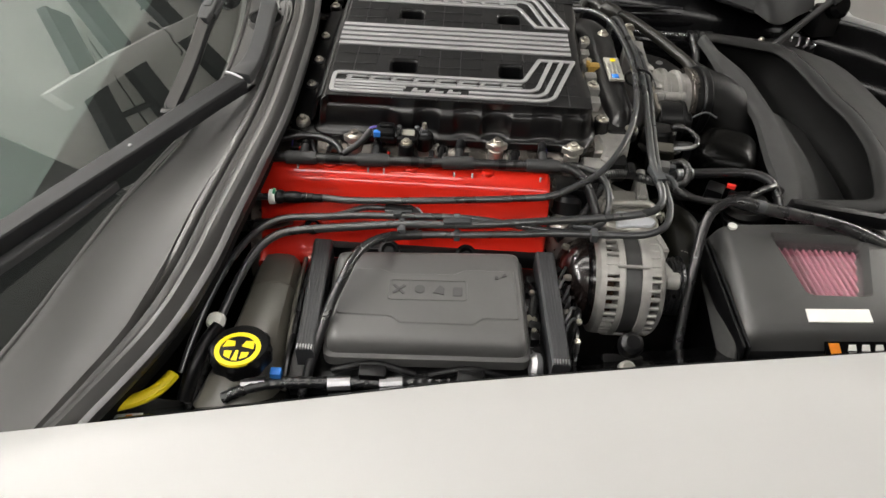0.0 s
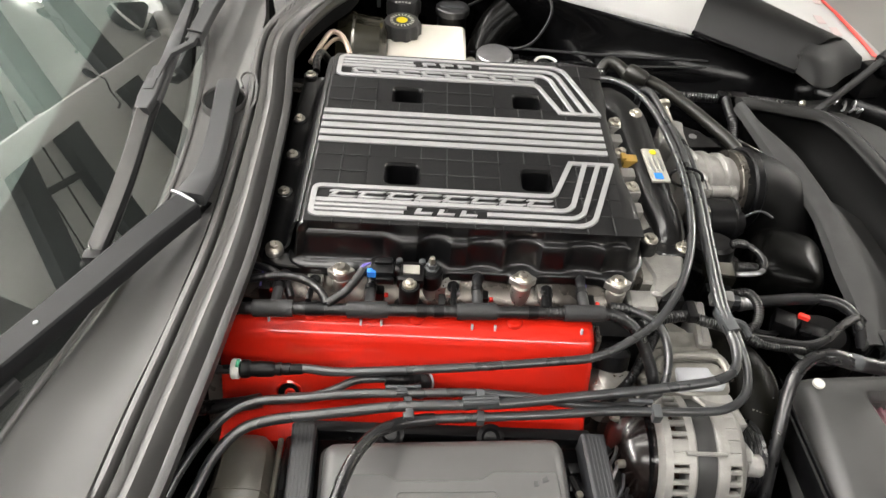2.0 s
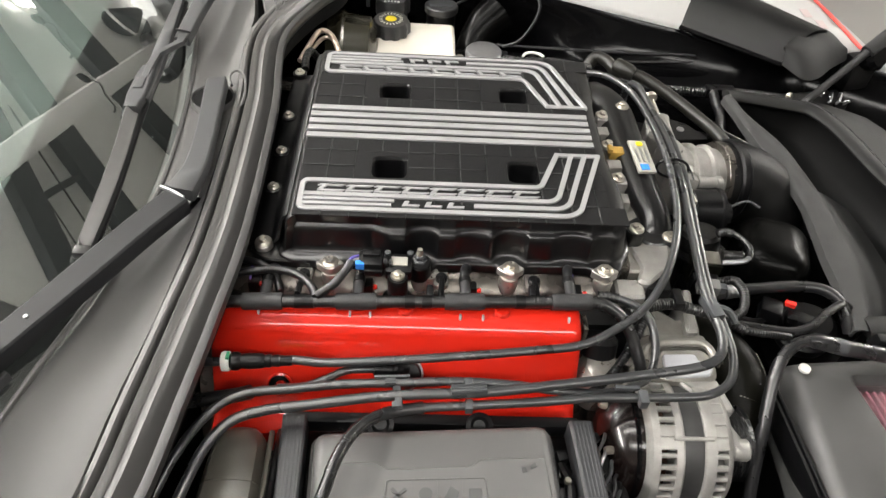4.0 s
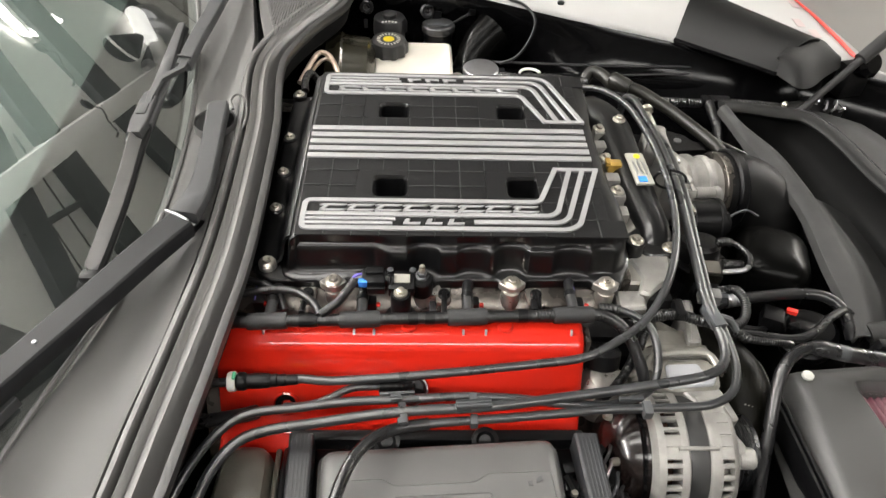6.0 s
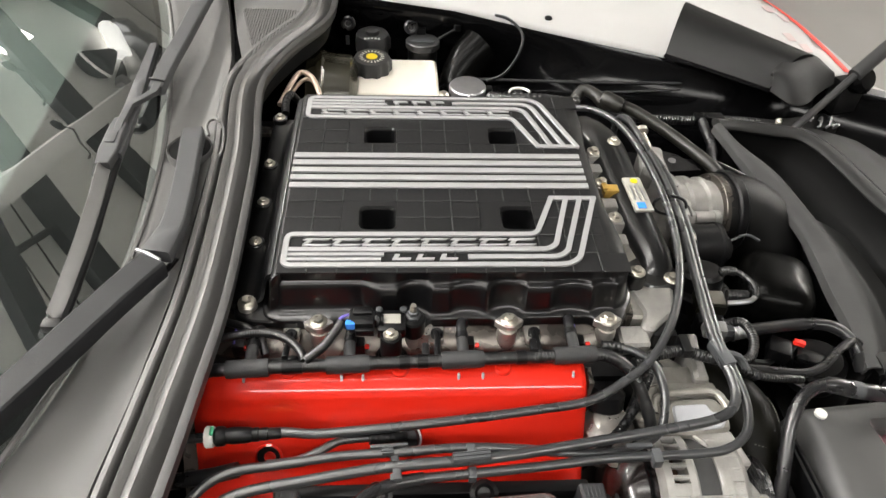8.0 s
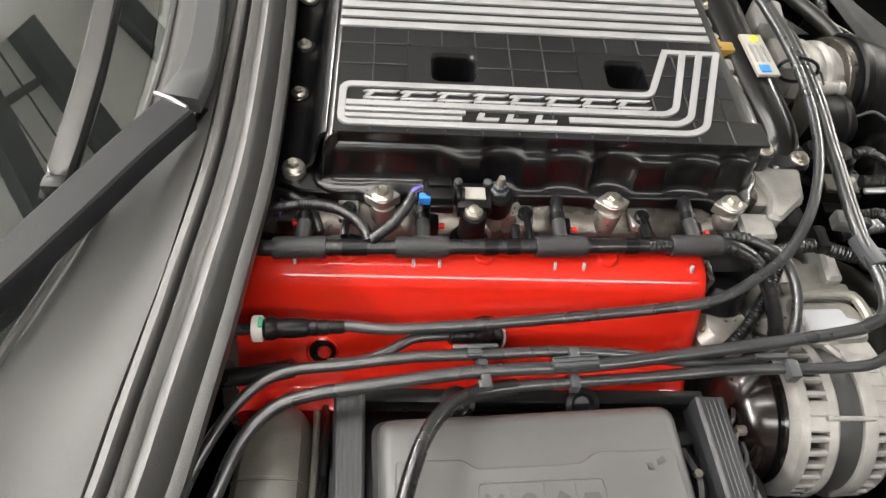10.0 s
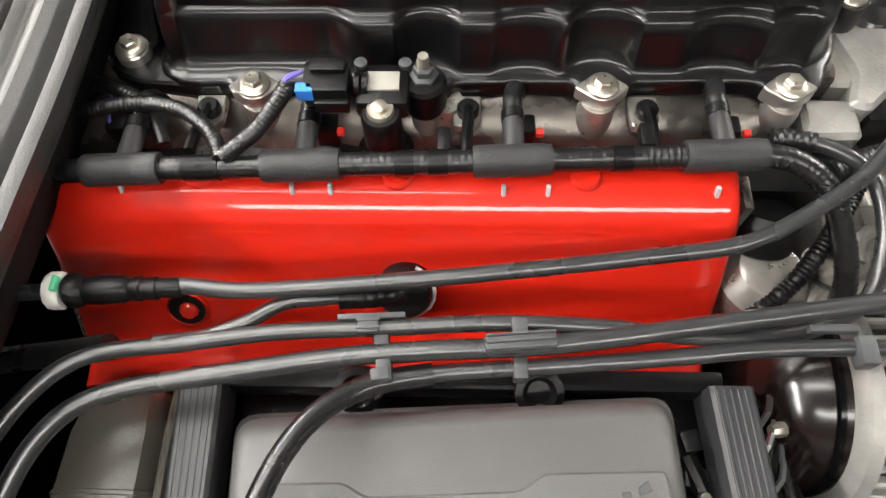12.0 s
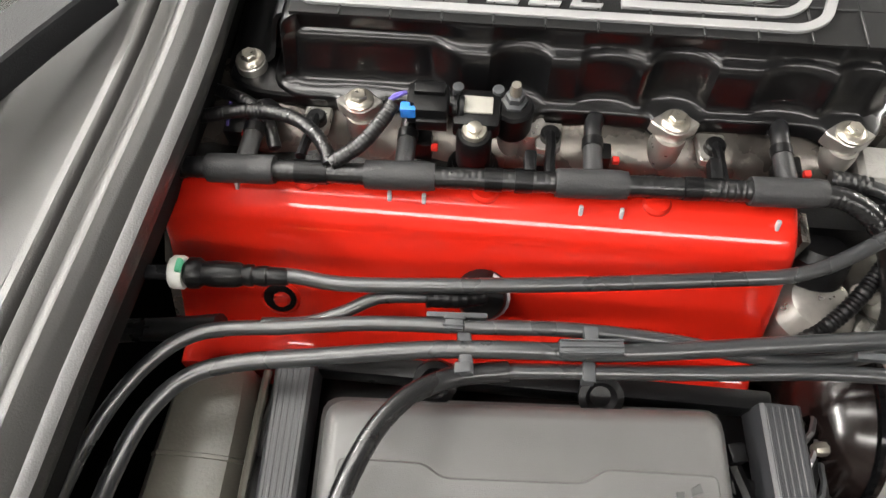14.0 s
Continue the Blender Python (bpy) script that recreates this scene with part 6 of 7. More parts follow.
part("hose", tube([(0.135, 1.225, 0.84), (0.16, 1.20, 0.852), (0.20, 1.195, 0.856), (0.235, 1.195, 0.852), (0.26, 1.21, 0.842)], 0.0085, n=12, step=0.002, ring=ribbed(0.008, 0.05)), M_RUBBER, vac)
part("white_ring", tube([(0.178 + 0.016 * math.cos(a), 1.225 + 0.014 * math.sin(a), 0.848) for a in (0.2, 0.9, 1.6, 2.3, 3.0)], 0.0021, n=8), M_PAPER, vac)
cond = thing("wiring_conduit", (0.5, 1.33, 0.74), "black corrugated conduit along the inner wing", "cable")
part("conduit", tube([(0.38, 1.312, 0.750), (0.443, 1.308, 0.750), (0.497, 1.306, 0.750), (0.549, 1.308, 0.750), (0.60, 1.303, 0.750), (0.662, 1.290, 0.750)], 0.0075, n=10, step=0.0016, ring=ribbed(0.005, 0.09)), M_CONDUIT, cond)
part("junction", box(0.523, 1.307, 0.752, 0.05, 0.018, 0.018, 0.003), M_BLACK, cond)
part("drop", tube([(0.512, 1.30, 0.752), (0.498, 1.27, 0.768), (0.491, 1.235, 0.772), (0.488, 1.205, 0.772), (0.480, 1.165, 0.765)], 0.007, n=10, step=0.0016, ring=ribbed(0.005, 0.1)), M_CONDUIT, cond)
part("support", slab([(0.395, 1.20), (0.43, 1.185), (0.455, 1.145), (0.40, 1.14)], 0.74, 0.768, 0.002), M_BLACK, cond)
part("support_hole", lathe([(0.006, 0), (0.006, 0.002), (0.004, 0.002)], pose(0.415, 1.168, 0.7675), 14), M_STEEL, cond)
rear_hose = thing("radiator_hose", (0.45, 0.80, 0.72), "black coolant hose to the radiator", "hose")
part("hose", tube([(0.345, 0.80, 0.795), (0.37, 0.808, 0.80), (0.412, 0.815, 0.80), (0.455, 0.820, 0.80), (0.482, 0.818, 0.80), (0.498, 0.809, 0.798), (0.508, 0.794, 0.79), (0.515, 0.775, 0.772)], 0.0068, n=12), M_RUBBER, rear_hose)
part("bright_end", tube([(0.366, 0.807, 0.80), (0.378, 0.8095, 0.80), (0.39, 0.8118, 0.80)], 0.0080, n=12, step=0.002, ring=ribbed(0.006, 0.06)), M_STEEL, rear_hose)
low_r = thing("lower_radiator_hose", (0.36, 0.70, 0.66), "fat black lower radiator hose with printed dashes", "hose")
part("hose", tube([(0.350, 0.790, 0.730), (0.368, 0.752, 0.748), (0.373, 0.715, 0.746), (0.369, 0.682, 0.722), (0.366, 0.662, 0.68)], 0.031, n=24), M_OLIVE, low_r)
for k in range(14):
    t = k / 13
    part("dash", box(0.396 + 0.004 * math.sin(math.pi * t), 0.744 - 0.040 * t, 0.768 - 0.008 * t, 0.0011, 0.0016, 0.0012, 0, (0, 0, 0)), M_TAG, low_r)
for k in range(11):
    t = k / 10
    part("dash", box(0.362 + 0.034 * t, 0.690 - 0.004 * math.sin(math.pi * t), 0.7665 - 0.011 * t * t, 0.0016, 0.0011, 0.0012, 0, (0, 0, 0)), M_TAG, low_r)
for k in range(4):
    part("printed_bar", box(0.378 + 0.002 * k, 0.728 - 0.008 * k, 0.7775 - 0.0022 * k, 0.004, 0.0045, 0.0012, 0, (0, 0, 15)), M_CLIP, low_r, "grey printed bar")
cc = thing("purge_hose", (0.40, 0.72, 0.78), "black hose curving beside the air filter box", "hose")
part("hose", tube([(0.347, 0.56, 0.70), (0.352, 0.60, 0.745), (0.360, 0.64, 0.79), (0.370, 0.675, 0.82), (0.382, 0.695, 0.833), (0.40, 0.708, 0.838), (0.42, 0.712, 0.838), (0.45, 0.708, 0.833), (0.50, 0.705, 0.826), (0.56, 0.70, 0.815), (0.62, 0.68, 0.80)], 0.0062, n=12, ring=lambda s: 1 if s < 0.235 else 1.35), M_RUBBER, cc)
part("clip", tube([(0.441, 0.7095, 0.8345), (0.446, 0.7088, 0.834), (0.451, 0.708, 0.833)], 0.0088, n=12, step=0.003), M_CLIP, cc)
cn = thing("red_lock_connector", (0.455, 0.81, 0.75), "black electrical connector with a red lock", "connector")
part("body", box(0.424, 0.797, 0.782, 0.024, 0.024, 0.02, 0.003, (0, 0, -25)), M_BLACK, cn)
part("body_end", box(0.456, 0.786, 0.778, 0.03, 0.018, 0.016, 0.003, (0, 0, -25)), M_BLACK, cn)
part("lock", box(0.446, 0.800, 0.791, 0.012, 0.006, 0.006, 0.001, (0, 0, -25)), M_ORRED, cn, "red lock")
part("stub", lathe([(0.03, 0), (0.034, 0.01), (0.034, 0.016), (0.03, 0.02), (0.034, 0.024), (0.034, 0.03), (0.028, 0.036)], along((0.487, 0.800, 0.725), (0.478, 0.803, 0.775)), 28), M_BLACK, cn)
part("lead", tube([(0.43, 0.80, 0.77), (0.41, 0.785, 0.776), (0.385, 0.775, 0.79), (0.35, 0.757, 0.82), (0.33, 0.745, 0.835)], 0.004, n=8), M_BLACK, cn)
part("lead", tube([(0.335, 0.752, 0.822), (0.355, 0.761, 0.802), (0.386, 0.758, 0.80), (0.425, 0.753, 0.80), (0.451, 0.761, 0.80), (0.479, 0.782, 0.80), (0.503, 0.797, 0.797), (0.52, 0.803, 0.785)], 0.0048, n=10), M_RUBBER, cn)

# ---------------------------------------------------------------- air filter box
ab = thing("air_filter_box", (0.52, 0.60, 0.50), "charcoal plastic air filter box with a clear window", "air filter box")
Zb = 0.806
WIN = [(0.469, 0.688), (0.582, 0.688), (0.553, 0.597), (0.484, 0.595)]
OUT = [(0.405, 0.712), (0.52, 0.722), (0.66, 0.70), (0.66, 0.552), (0.394, 0.530)]
b = bmesh.new()
rows = []
for inset, z in ((-0.012, 0.74), (-0.008, 0.765), (-0.002, 0.790), (0.003, 0.800), (0.012, Zb)):
    rows.append([(p.x, p.y, z) for p in rounded([(x + (inset if x < 0.6 else -inset), y + (inset if y < 0.6 else -inset)) for x, y in OUT], 0.015, 4)])
grid = [[b.verts.new(p) for p in r] for r in rows]
for p, q in zip(grid, grid[1:]):
    for k in range(len(p)):
        b.faces.new((p[k], p[(k + 1) % len(p)], q[(k + 1) % len(p)], q[k]))
edges = [b.edges.get((grid[-1][k], grid[-1][(k + 1) % len(p)])) for k in range(len(p))]
wn = [Vector(q) for q in rounded(WIN, 0.008, 4)]
ctr = sum(wn, Vector((0, 0))) / len(wn)
rims = [[b.verts.new((*(ctr + (q - ctr) * g), z)) for q in wn] for g, z in ((1.13, Zb), (1.04, Zb - 0.006), (1.0, Zb - 0.012), (0.98, Zb - 0.03))]
for p, q in zip(rims, rims[1:]):
    for k in range(len(p)):
        b.faces.new((p[k], p[(k + 1) % len(p)], q[(k + 1) % len(p)], q[k]))
edges += [b.edges.get((rims[0][k], rims[0][(k + 1) % len(wn)])) for k in range(len(wn))]
bmesh.ops.triangle_fill(b, use_beauty=True, use_dissolve=False, edges=edges)
part("lid", b, M_AIRBOX, ab, "charcoal moulded lid", 40)
part("lower_case", box(0.53, 0.62, 0.62, 0.26, 0.15, 0.25, 0.012), M_BLACK, ab)
rows = []
for k in range(8):
    x = 0.39 + 0.27 * k / 7
    y = 0.536 + 0.08 * (x - 0.408)
    rows.append([(x, y + 0.016, 0.77), (x, y + 0.010, 0.788), (x, y + 0.006, 0.789), (x, y - 0.034, 0.752), (x, y - 0.04, 0.745), (x, y - 0.045, 0.56)])
part("front_case", loft(rows, solid=0.003), M_BLACK, ab, "", 50)
flt = part("filter", box(0.526, 0.645, 0.770, 0.125, 0.105, 0.004), M_PINK, ab, "pink pleated filter paper")
for k in range(15):
    part("pleat", box(0.471 + 0.0079 * k, 0.643, 0.778, 0.0032, 0.098, 0.012, 0.001, (0, 0, 6), seg=1), M_PINK, flt)
pane = part("window_pane", slab(rounded(WIN, 0.008, 4), Zb - 0.014, Zb - 0.011, 0.0003), M_PANE, ab, "clear plastic window")
pane.visible_shadow = False
part("label", slab([(0.468, 0.566), (0.543, 0.571), (0.541, 0.552), (0.466, 0.547)], Zb - 0.001, Zb + 0.001, 0.0002), M_PAPER, ab, "blank white label")
SLOPE = pose(0.51, 0.528, 0.7795, 43, 0, 4)
stk = part("warning_sticker", slab([(-0.022, -0.016), (0.11, -0.016), (0.11, 0.012), (-0.022, 0.012)], 0.0, 0.0012, 0.0002, m=SLOPE), M_GLOSS, ab, "black warning sticker")
part("orange_flag", slab([(-0.018, 0.010), (-0.006, 0.010), (0.001, -0.014), (-0.011, -0.014)], 0.0012, 0.0022, 0.0002, m=SLOPE), M_ORANGE, stk, "orange flag")
for x, y in ((0.010, 0.005), (0.026, 0.005), (0.042, 0.005), (0.014, -0.007), (0.030, -0.007)):
    part("pictogram", slab([(x - 0.005, y - 0.0035), (x + 0.005, y - 0.0035), (x + 0.004, y + 0.0035), (x - 0.004, y + 0.0035)], 0.0012, 0.0020, 0.0001, m=SLOPE), M_PAPER, stk)
for x in (0.388, 0.394):
    part("side_rib", box(x, 0.60, 0.775, 0.003, 0.17, 0.04, 0.001, (0, -8, 3)), M_BLACK, ab)
part("screw", lathe([(0.006, 0), (0.006, 0.003), (0.003, 0.004)], pose(0.417, 0.699, 0.806), 12), M_PAPER, ab)
part("front_lobe", lathe([(0.05, 0), (0.052, 0.004), (0.052, 0.03), (0.045, 0.036)], pose(0.37, 0.50, 0.70), 24), M_BLACK, ab)

# ---------------------------------------------------------------- radiator air duct with its foam rim
duct = thing("radiator_duct", (0.65, 0.95, 0.45), "matt black radiator duct with a rolled rim", "air duct")
RIMN = [(0.496, 1.232, 0.790), (0.503, 1.186, 0.790), (0.511, 1.113, 0.790), (0.527, 1.047, 0.789), (0.534, 0.987, 0.788), (0.529, 0.931, 0.788), (0.524, 0.881, 0.787), (0.522, 0.834, 0.786), (0.514, 0.770, 0.784)]
RIMW = [(0.512, 1.240, 0.788), (0.520, 1.186, 0.789), (0.547, 1.114, 0.790), (0.556, 1.048, 0.791), (0.562, 0.987, 0.790), (0.565, 0.932, 0.788), (0.566, 0.881, 0.784), (0.560, 0.834, 0.778), (0.545, 0.775, 0.772)]
near_rim, wide_rim = curve(RIMN, 0.012), curve(RIMW, 0.012)
rows = []
for k in range(44):
    p, q = near_rim[int(k / 43 * (len(near_rim) - 1))], wide_rim[int(k / 43 * (len(wide_rim) - 1))]
    rows.append([p + Vector((-0.002, 0, -0.012)), p + Vector((-0.001, 0, -0.003)), p, p.lerp(q, 0.3) + Vector((0, 0, 0.003)), p.lerp(q, 0.7) + Vector((0, 0, 0.003)), q, q + Vector((0.002, 0, -0.004)), q + Vector((0.0025, 0, -0.016))])
part("near_rim", loft(rows, solid=0.003), M_LIP, duct, "dark grey flexible lip", 50)
RIMF = [(0.506, 1.244, 0.784), (0.545, 1.25, 0.778), (0.60, 1.241, 0.775), (0.640, 1.232, 0.774), (0.662, 1.200, 0.774), (0.676, 1.15, 0.774), (0.688, 1.07, 0.775), (0.704, 1.01, 0.775), (0.706, 0.93, 0.775), (0.692, 0.865, 0.775), (0.674, 0.812, 0.775), (0.650, 0.792, 0.775), (0.598, 0.786, 0.775), (0.535, 0.782, 0.775)]
part("far_rim", tube(RIMF, 0.0145, n=16, flat=0.5), M_PAD, duct, "rolled black rim")
part("rim_bead", tube([(x + 0.012, y + 0.010, z + 0.001) for x, y, z in RIMF[1:9]], 0.0035, n=8), M_EDGE, duct, "shiny folded edge")
rows = []
nr, fr_ = curve(RIMW, 0.01), curve(RIMF, 0.01)
for k in range(24):
    t = k / 23
    a, c = nr[int(t * (len(nr) - 1))], fr_[int(t * (len(fr_) - 1))]
    rows.append([a + Vector((0.0, 0, -0.006)), a + Vector((0.02, 0, -0.05)), a.lerp(c, 0.35) + Vector((0.02, 0, -0.12)), a.lerp(c, 0.7) + Vector((0, 0, -0.12)), c + Vector((0, 0, -0.06)), c + Vector((0.0, 0, -0.004))])
part("basin", loft(rows, solid=0.003), M_FLAP, duct, "matt black basin", 60)
rows = []
for k in range(22):
    t = k / 21
    p = curve(RIMW[3:9], 0.01)
    q = p[int(t * (len(p) - 1))]
    rows.append([q + Vector((0.004, 0, -0.012)), q + Vector((0.03, 0.004 * (1 - t), -0.035)), q + Vector((0.06, 0.008 * (1 - t), -0.050)), q + Vector((0.09, -0.01 * (1 - t), -0.060)), q + Vector((0.115, -0.02 * (1 - t), -0.085))])
part("side_pad", loft(rows, solid=0.004), M_PAD, duct, "matt dark grey lining", 60)
part("rim_joint", box(0.597, 1.243, 0.7755, 0.022, 0.020, 0.003, 0.001, (0, 0, -8)), M_PAD, duct)
part("bridge", box(0.60, 0.718, 0.815, 0.23, 0.012, 0.02, 0.004, (0, 8, 0)), M_BLACK, duct)
shroud = []
for k in range(20):
    t = 0.66 * k / 19
    c = fr_[int(t * (len(fr_) - 1))]
    shroud.append([c + Vector((0.006, 0.006, -0.003)), c + Vector((0.06, 0.03, -0.012)), c + Vector((0.13, 0.05, -0.04)), c + Vector((0.20, 0.06, -0.11))])
part("front_apron", loft(shroud, solid=0.003), M_PAD, duct, "", 60)
part("leg", box(0.65, 0.95, 0.50, 0.30, 0.40, 0.24, 0.02), M_BLACK, duct)

# ---------------------------------------------------------------- brake and fluid reservoirs
def screw_cap(name, x, y, z, r, h, lobes, parent, label, tilt=0):
    return part(name, lathe([(r * 0.9, 0), (r, 0.003), (r, h * 0.75), (r * 0.9, h), (r * 0.6, h + 0.001)], pose(x, y, z, tilt), 48, ripple=lambda a, zz: 1 + (0.06 if zz < h * 0.9 else 0.01) * math.cos(lobes * a)), M_CAP, parent, label)


brake = thing("brake_fluid_reservoir", (0.0, 1.40, 0.66), "milky white brake fluid reservoir with black cap", "reservoir")
part("tank", box(-0.003, 1.405, 0.725, 0.142, 0.125, 0.09, 0.012, seg=3), M_TRANSL, brake, "milky white plastic tank")
part("mid_seam", box(-0.003, 1.405, 0.742, 0.146, 0.129, 0.006, 0.002), M_TRANSL, brake)
cp = screw_cap("cap", -0.047, 1.425, 0.768, 0.033, 0.026, 10, brake, "black fluted screw cap")
part("cap_disc", lathe([(0.010, 0), (0.010, 0.0015)], pose(-0.047, 1.425, 0.794), 20), M_YELLOW, cp, "yellow centre disc")
for k in range(20):
    a = 2 * math.pi * k / 20
    part("cap_mark", box(-0.047 + 0.0185 * math.cos(a), 1.425 + 0.0185 * math.sin(a), 0.7948, 0.006, 0.0022, 0.0008, 0, (0, 0, math.degrees(a))), M_PAPER, cp)
boost = thing("brake_booster", (-0.11, 1.35, 0.62), "olive-gold metal brake booster drum", "brake booster")
part("drum", lathe([(0.05, 0), (0.07, 0.004), (0.078, 0.02), (0.08, 0.024), (0.08, 0.03), (0.076, 0.034), (0.072, 0.075), (0.05, 0.085)], along((-0.155, 1.37, 0.745), (-0.06, 1.37, 0.745)), 40), M_BRAKE, boost)
# Metal clip with braid, simplified to bent tan tubes.
part("rope_lead", tube([(-0.170, 1.195, 0.842), (-0.157, 1.243, 0.85), (-0.147, 1.268, 0.852), (-0.131, 1.258, 0.852), (-0.118, 1.225, 0.85), (-0.112, 1.205, 0.84)], 0.0038, n=10, step=0.0016, ring=ribbed(0.005, 0.08)), M_BRAID, boost, "tan braided metal clip")
part("rope_lead", tube([(-0.166, 1.21, 0.835), (-0.150, 1.25, 0.842), (-0.138, 1.262, 0.845), (-0.122, 1.25, 0.845)], 0.003, n=10), M_BRAID, boost)
part("lead", tube([(-0.155, 1.15, 0.856), (-0.158, 1.18, 0.856), (-0.155, 1.21, 0.85), (-0.150, 1.24, 0.82)], 0.005, n=10, step=0.0015, ring=ribbed(0.004, 0.1)), M_BLACK, boost)
part("foot", box(-0.11, 1.36, 0.655, 0.09, 0.10, 0.09, 0.01), M_BLACK, boost)
steer = thing("clutch_fluid_reservoir", (-0.05, 1.50, 0.68), "small black reservoir with a fluted cap", "reservoir")
part("neck", lathe([(0.026, 0), (0.028, 0.01), (0.028, 0.06)], pose(-0.048, 1.503, 0.71), 20), M_BLACK, steer)
screw_cap("cap", -0.048, 1.503, 0.768, 0.031, 0.03, 7, steer, "black fluted cap")
part("cap_knob", lathe([(0.013, 0), (0.013, 0.008), (0.009, 0.010)], pose(-0.048, 1.503, 0.798), 20), M_CAP, steer)
for k in range(5):
    part("cap_mark", box(-0.060 + 0.006 * k, 1.484 - 0.001 * abs(k - 2), 0.7985, 0.004, 0.005, 0.001), M_PAPER, steer)
wash = thing("washer_fluid_neck", (0.043, 1.495, 0.66), "black washer filler neck with a printed cap", "filler neck")
part("neck", lathe([(0.026, 0), (0.027, 0.01), (0.027, 0.10)], pose(0.043, 1.495, 0.68), 22), M_BLACK, wash)
cp = part("cap", lathe([(0.029, 0), (0.031, 0.002), (0.031, 0.012), (0.029, 0.014)], pose(0.043, 1.495, 0.777, -4), 30), M_CAP, wash, "flat black cap")
part("cap_mark", slab([(-0.018, -0.008), (0.018, -0.008), (0.022, 0.0), (0.0, 0.006), (-0.022, 0.0)], 0.0, 0.0012, 0.0003, m=pose(0.043, 1.492, 0.7915, -4)), M_CLIP, cp, "grey printed mark")
part("cap_hinge", box(0.040, 1.526, 0.792, 0.018, 0.014, 0.02, 0.003), M_BLACK, cp)
part("tether", tube([(0.070, 1.497, 0.792), (0.10, 1.508, 0.805), (0.138, 1.518, 0.826), (0.186, 1.495, 0.838), (0.212, 1.450, 0.832), (0.209, 1.425, 0.81), (0.184, 1.405, 0.778), (0.154, 1.409, 0.76)], 0.0026, n=8), M_BLACK, wash, "thin black tether")
part("tie", box(0.106, 1.5095, 0.8085, 0.012, 0.009, 0.012, 0.002, (0, 0, 20)), M_BLACK, wash)
part("funnel", tube([(0.090, 1.42, 0.70), (0.105, 1.448, 0.738), (0.125, 1.472, 0.765), (0.148, 1.490, 0.78)], 0.036, n=28, ring=lambda s: 0.72 + 3.2 * s), M_RESO, wash, "gloss black moulded neck")
part("neck_marks", box(0.045, 1.4675, 0.757, 0.022, 0.001, 0.006), M_CLIP, wash, "grey printed bar")
oil = thing("oil_tank_cap", (0.118, 1.385, 0.68), "dull silver round metal cap", "cap")
part("cap", lathe([(0.030, 0), (0.032, 0.002), (0.032, 0.012), (0.030, 0.0145), (0.024, 0.0155)], pose(0.118, 1.383, 0.752), 36), M_STEEL, oil)
part("neck", lathe([(0.028, 0), (0.028, 0.075)], pose(0.118, 1.383, 0.68), 24), M_BLACK, oil)
part("side_clip", box(0.155, 1.383, 0.757, 0.012, 0.014, 0.012, 0.002), M_BLACK, oil)
for x, y, z in ((0.075, 1.36, 0.75), (0.185, 1.36, 0.75), (0.20, 1.35, 0.76)):
    part("fitting", lathe([(0.008, 0), (0.010, 0.003), (0.010, 0.012), (0.006, 0.016)], pose(x, y, z), 14), M_BLACK if x > 0.1 else M_BOLT, oil)
wall_fix = thing("bulkhead_grommets", (-0.05, 1.54, 0.80), "black rubber grommets on the inner wing", "grommet")
for x, z in ((-0.092, 0.805), (0.022, 0.80)):
    part("grommet", lathe([(0.013, 0), (0.013, 0.010), (0.0095, 0.012), (0.006, 0.009), (0.005, 0.002)], pose(x, 1.527, z, 65), 20), M_RUBBER, wall_fix)
part("plate", box(-0.04, 1.548, 0.78, 0.18, 0.01, 0.11, 0.003), M_GLOSS, wall_fix)
part("bracket_bar", box(-0.055, 1.541, 0.812, 0.055, 0.006, 0.010, 0.002, (0, 8, 0)), M_GLOSS, wall_fix)
part("printed_bar", box(-0.095, 1.528, 0.772, 0.007, 0.001, 0.018), M_CLIP, wall_fix, "grey printed bar")
liner = thing("inner_wing_liner", (0.3, 1.40, 0.60), "gloss black liner panel along the far inner wing", "panel")
rows = []
for k in range(20):
    x = 0.05 + 0.80 * k / 19
    rows.append([(x, 1.405 - 0.02 * k / 19, 0.60), (x, 1.402 - 0.02 * k / 19, 0.742 - 0.001 * k), (x, 1.407 - 0.02 * k / 19, 0.75 - 0.001 * k), (x, 1.42 - 0.03 * k / 19, 0.748 - 0.001 * k), (x, 1.45 - 0.06 * k / 19, 0.735 - 0.001 * k)])
part("panel", loft(rows, solid=0.003), M_GLOSS, liner, "", 40)
# Ledge edges as paler tubes, their colour carrying the thin highlights.
part("upper_edge", tube([(0.108, 1.425, 0.755), (0.243, 1.420, 0.755), (0.39, 1.418, 0.755), (0.593, 1.419, 0.755), (0.664, 1.409, 0.755)], 0.0028, n=10), M_EDGE, liner)
part("lower_edge", tube([(0.346, 1.399, 0.746), (0.421, 1.404, 0.746), (0.53, 1.413, 0.746), (0.618, 1.420, 0.746)], 0.0022, n=8), M_EDGE, liner)
part("tray", box(0.3, 1.33, 0.62, 0.9, 0.16, 0.05, 0.01), M_BLACK, liner)

# ---------------------------------------------------------------- lamp cover at the front corner, hood strut
flap = thing("lamp_cover", (0.6, 1.40, 0.74), "matt black plastic cover over the headlamp corner", "cover")
rows = []
for k in range(26):
    t = k / 25
    low = Vector((0.474, 1.440, 0.812)).lerp(Vector((0.615, 1.322, 0.812)), t)
    high = Vector((0.532, 1.552, 0.848)).lerp(Vector((0.694, 1.362, 0.845)), t)
    rows.append([low.lerp(high, u) + Vector((0, 0, 0.020 * math.sin(math.pi * u) - 0.012 * (1 - u) ** 6)) for u in (j / 13 for j in range(14))])
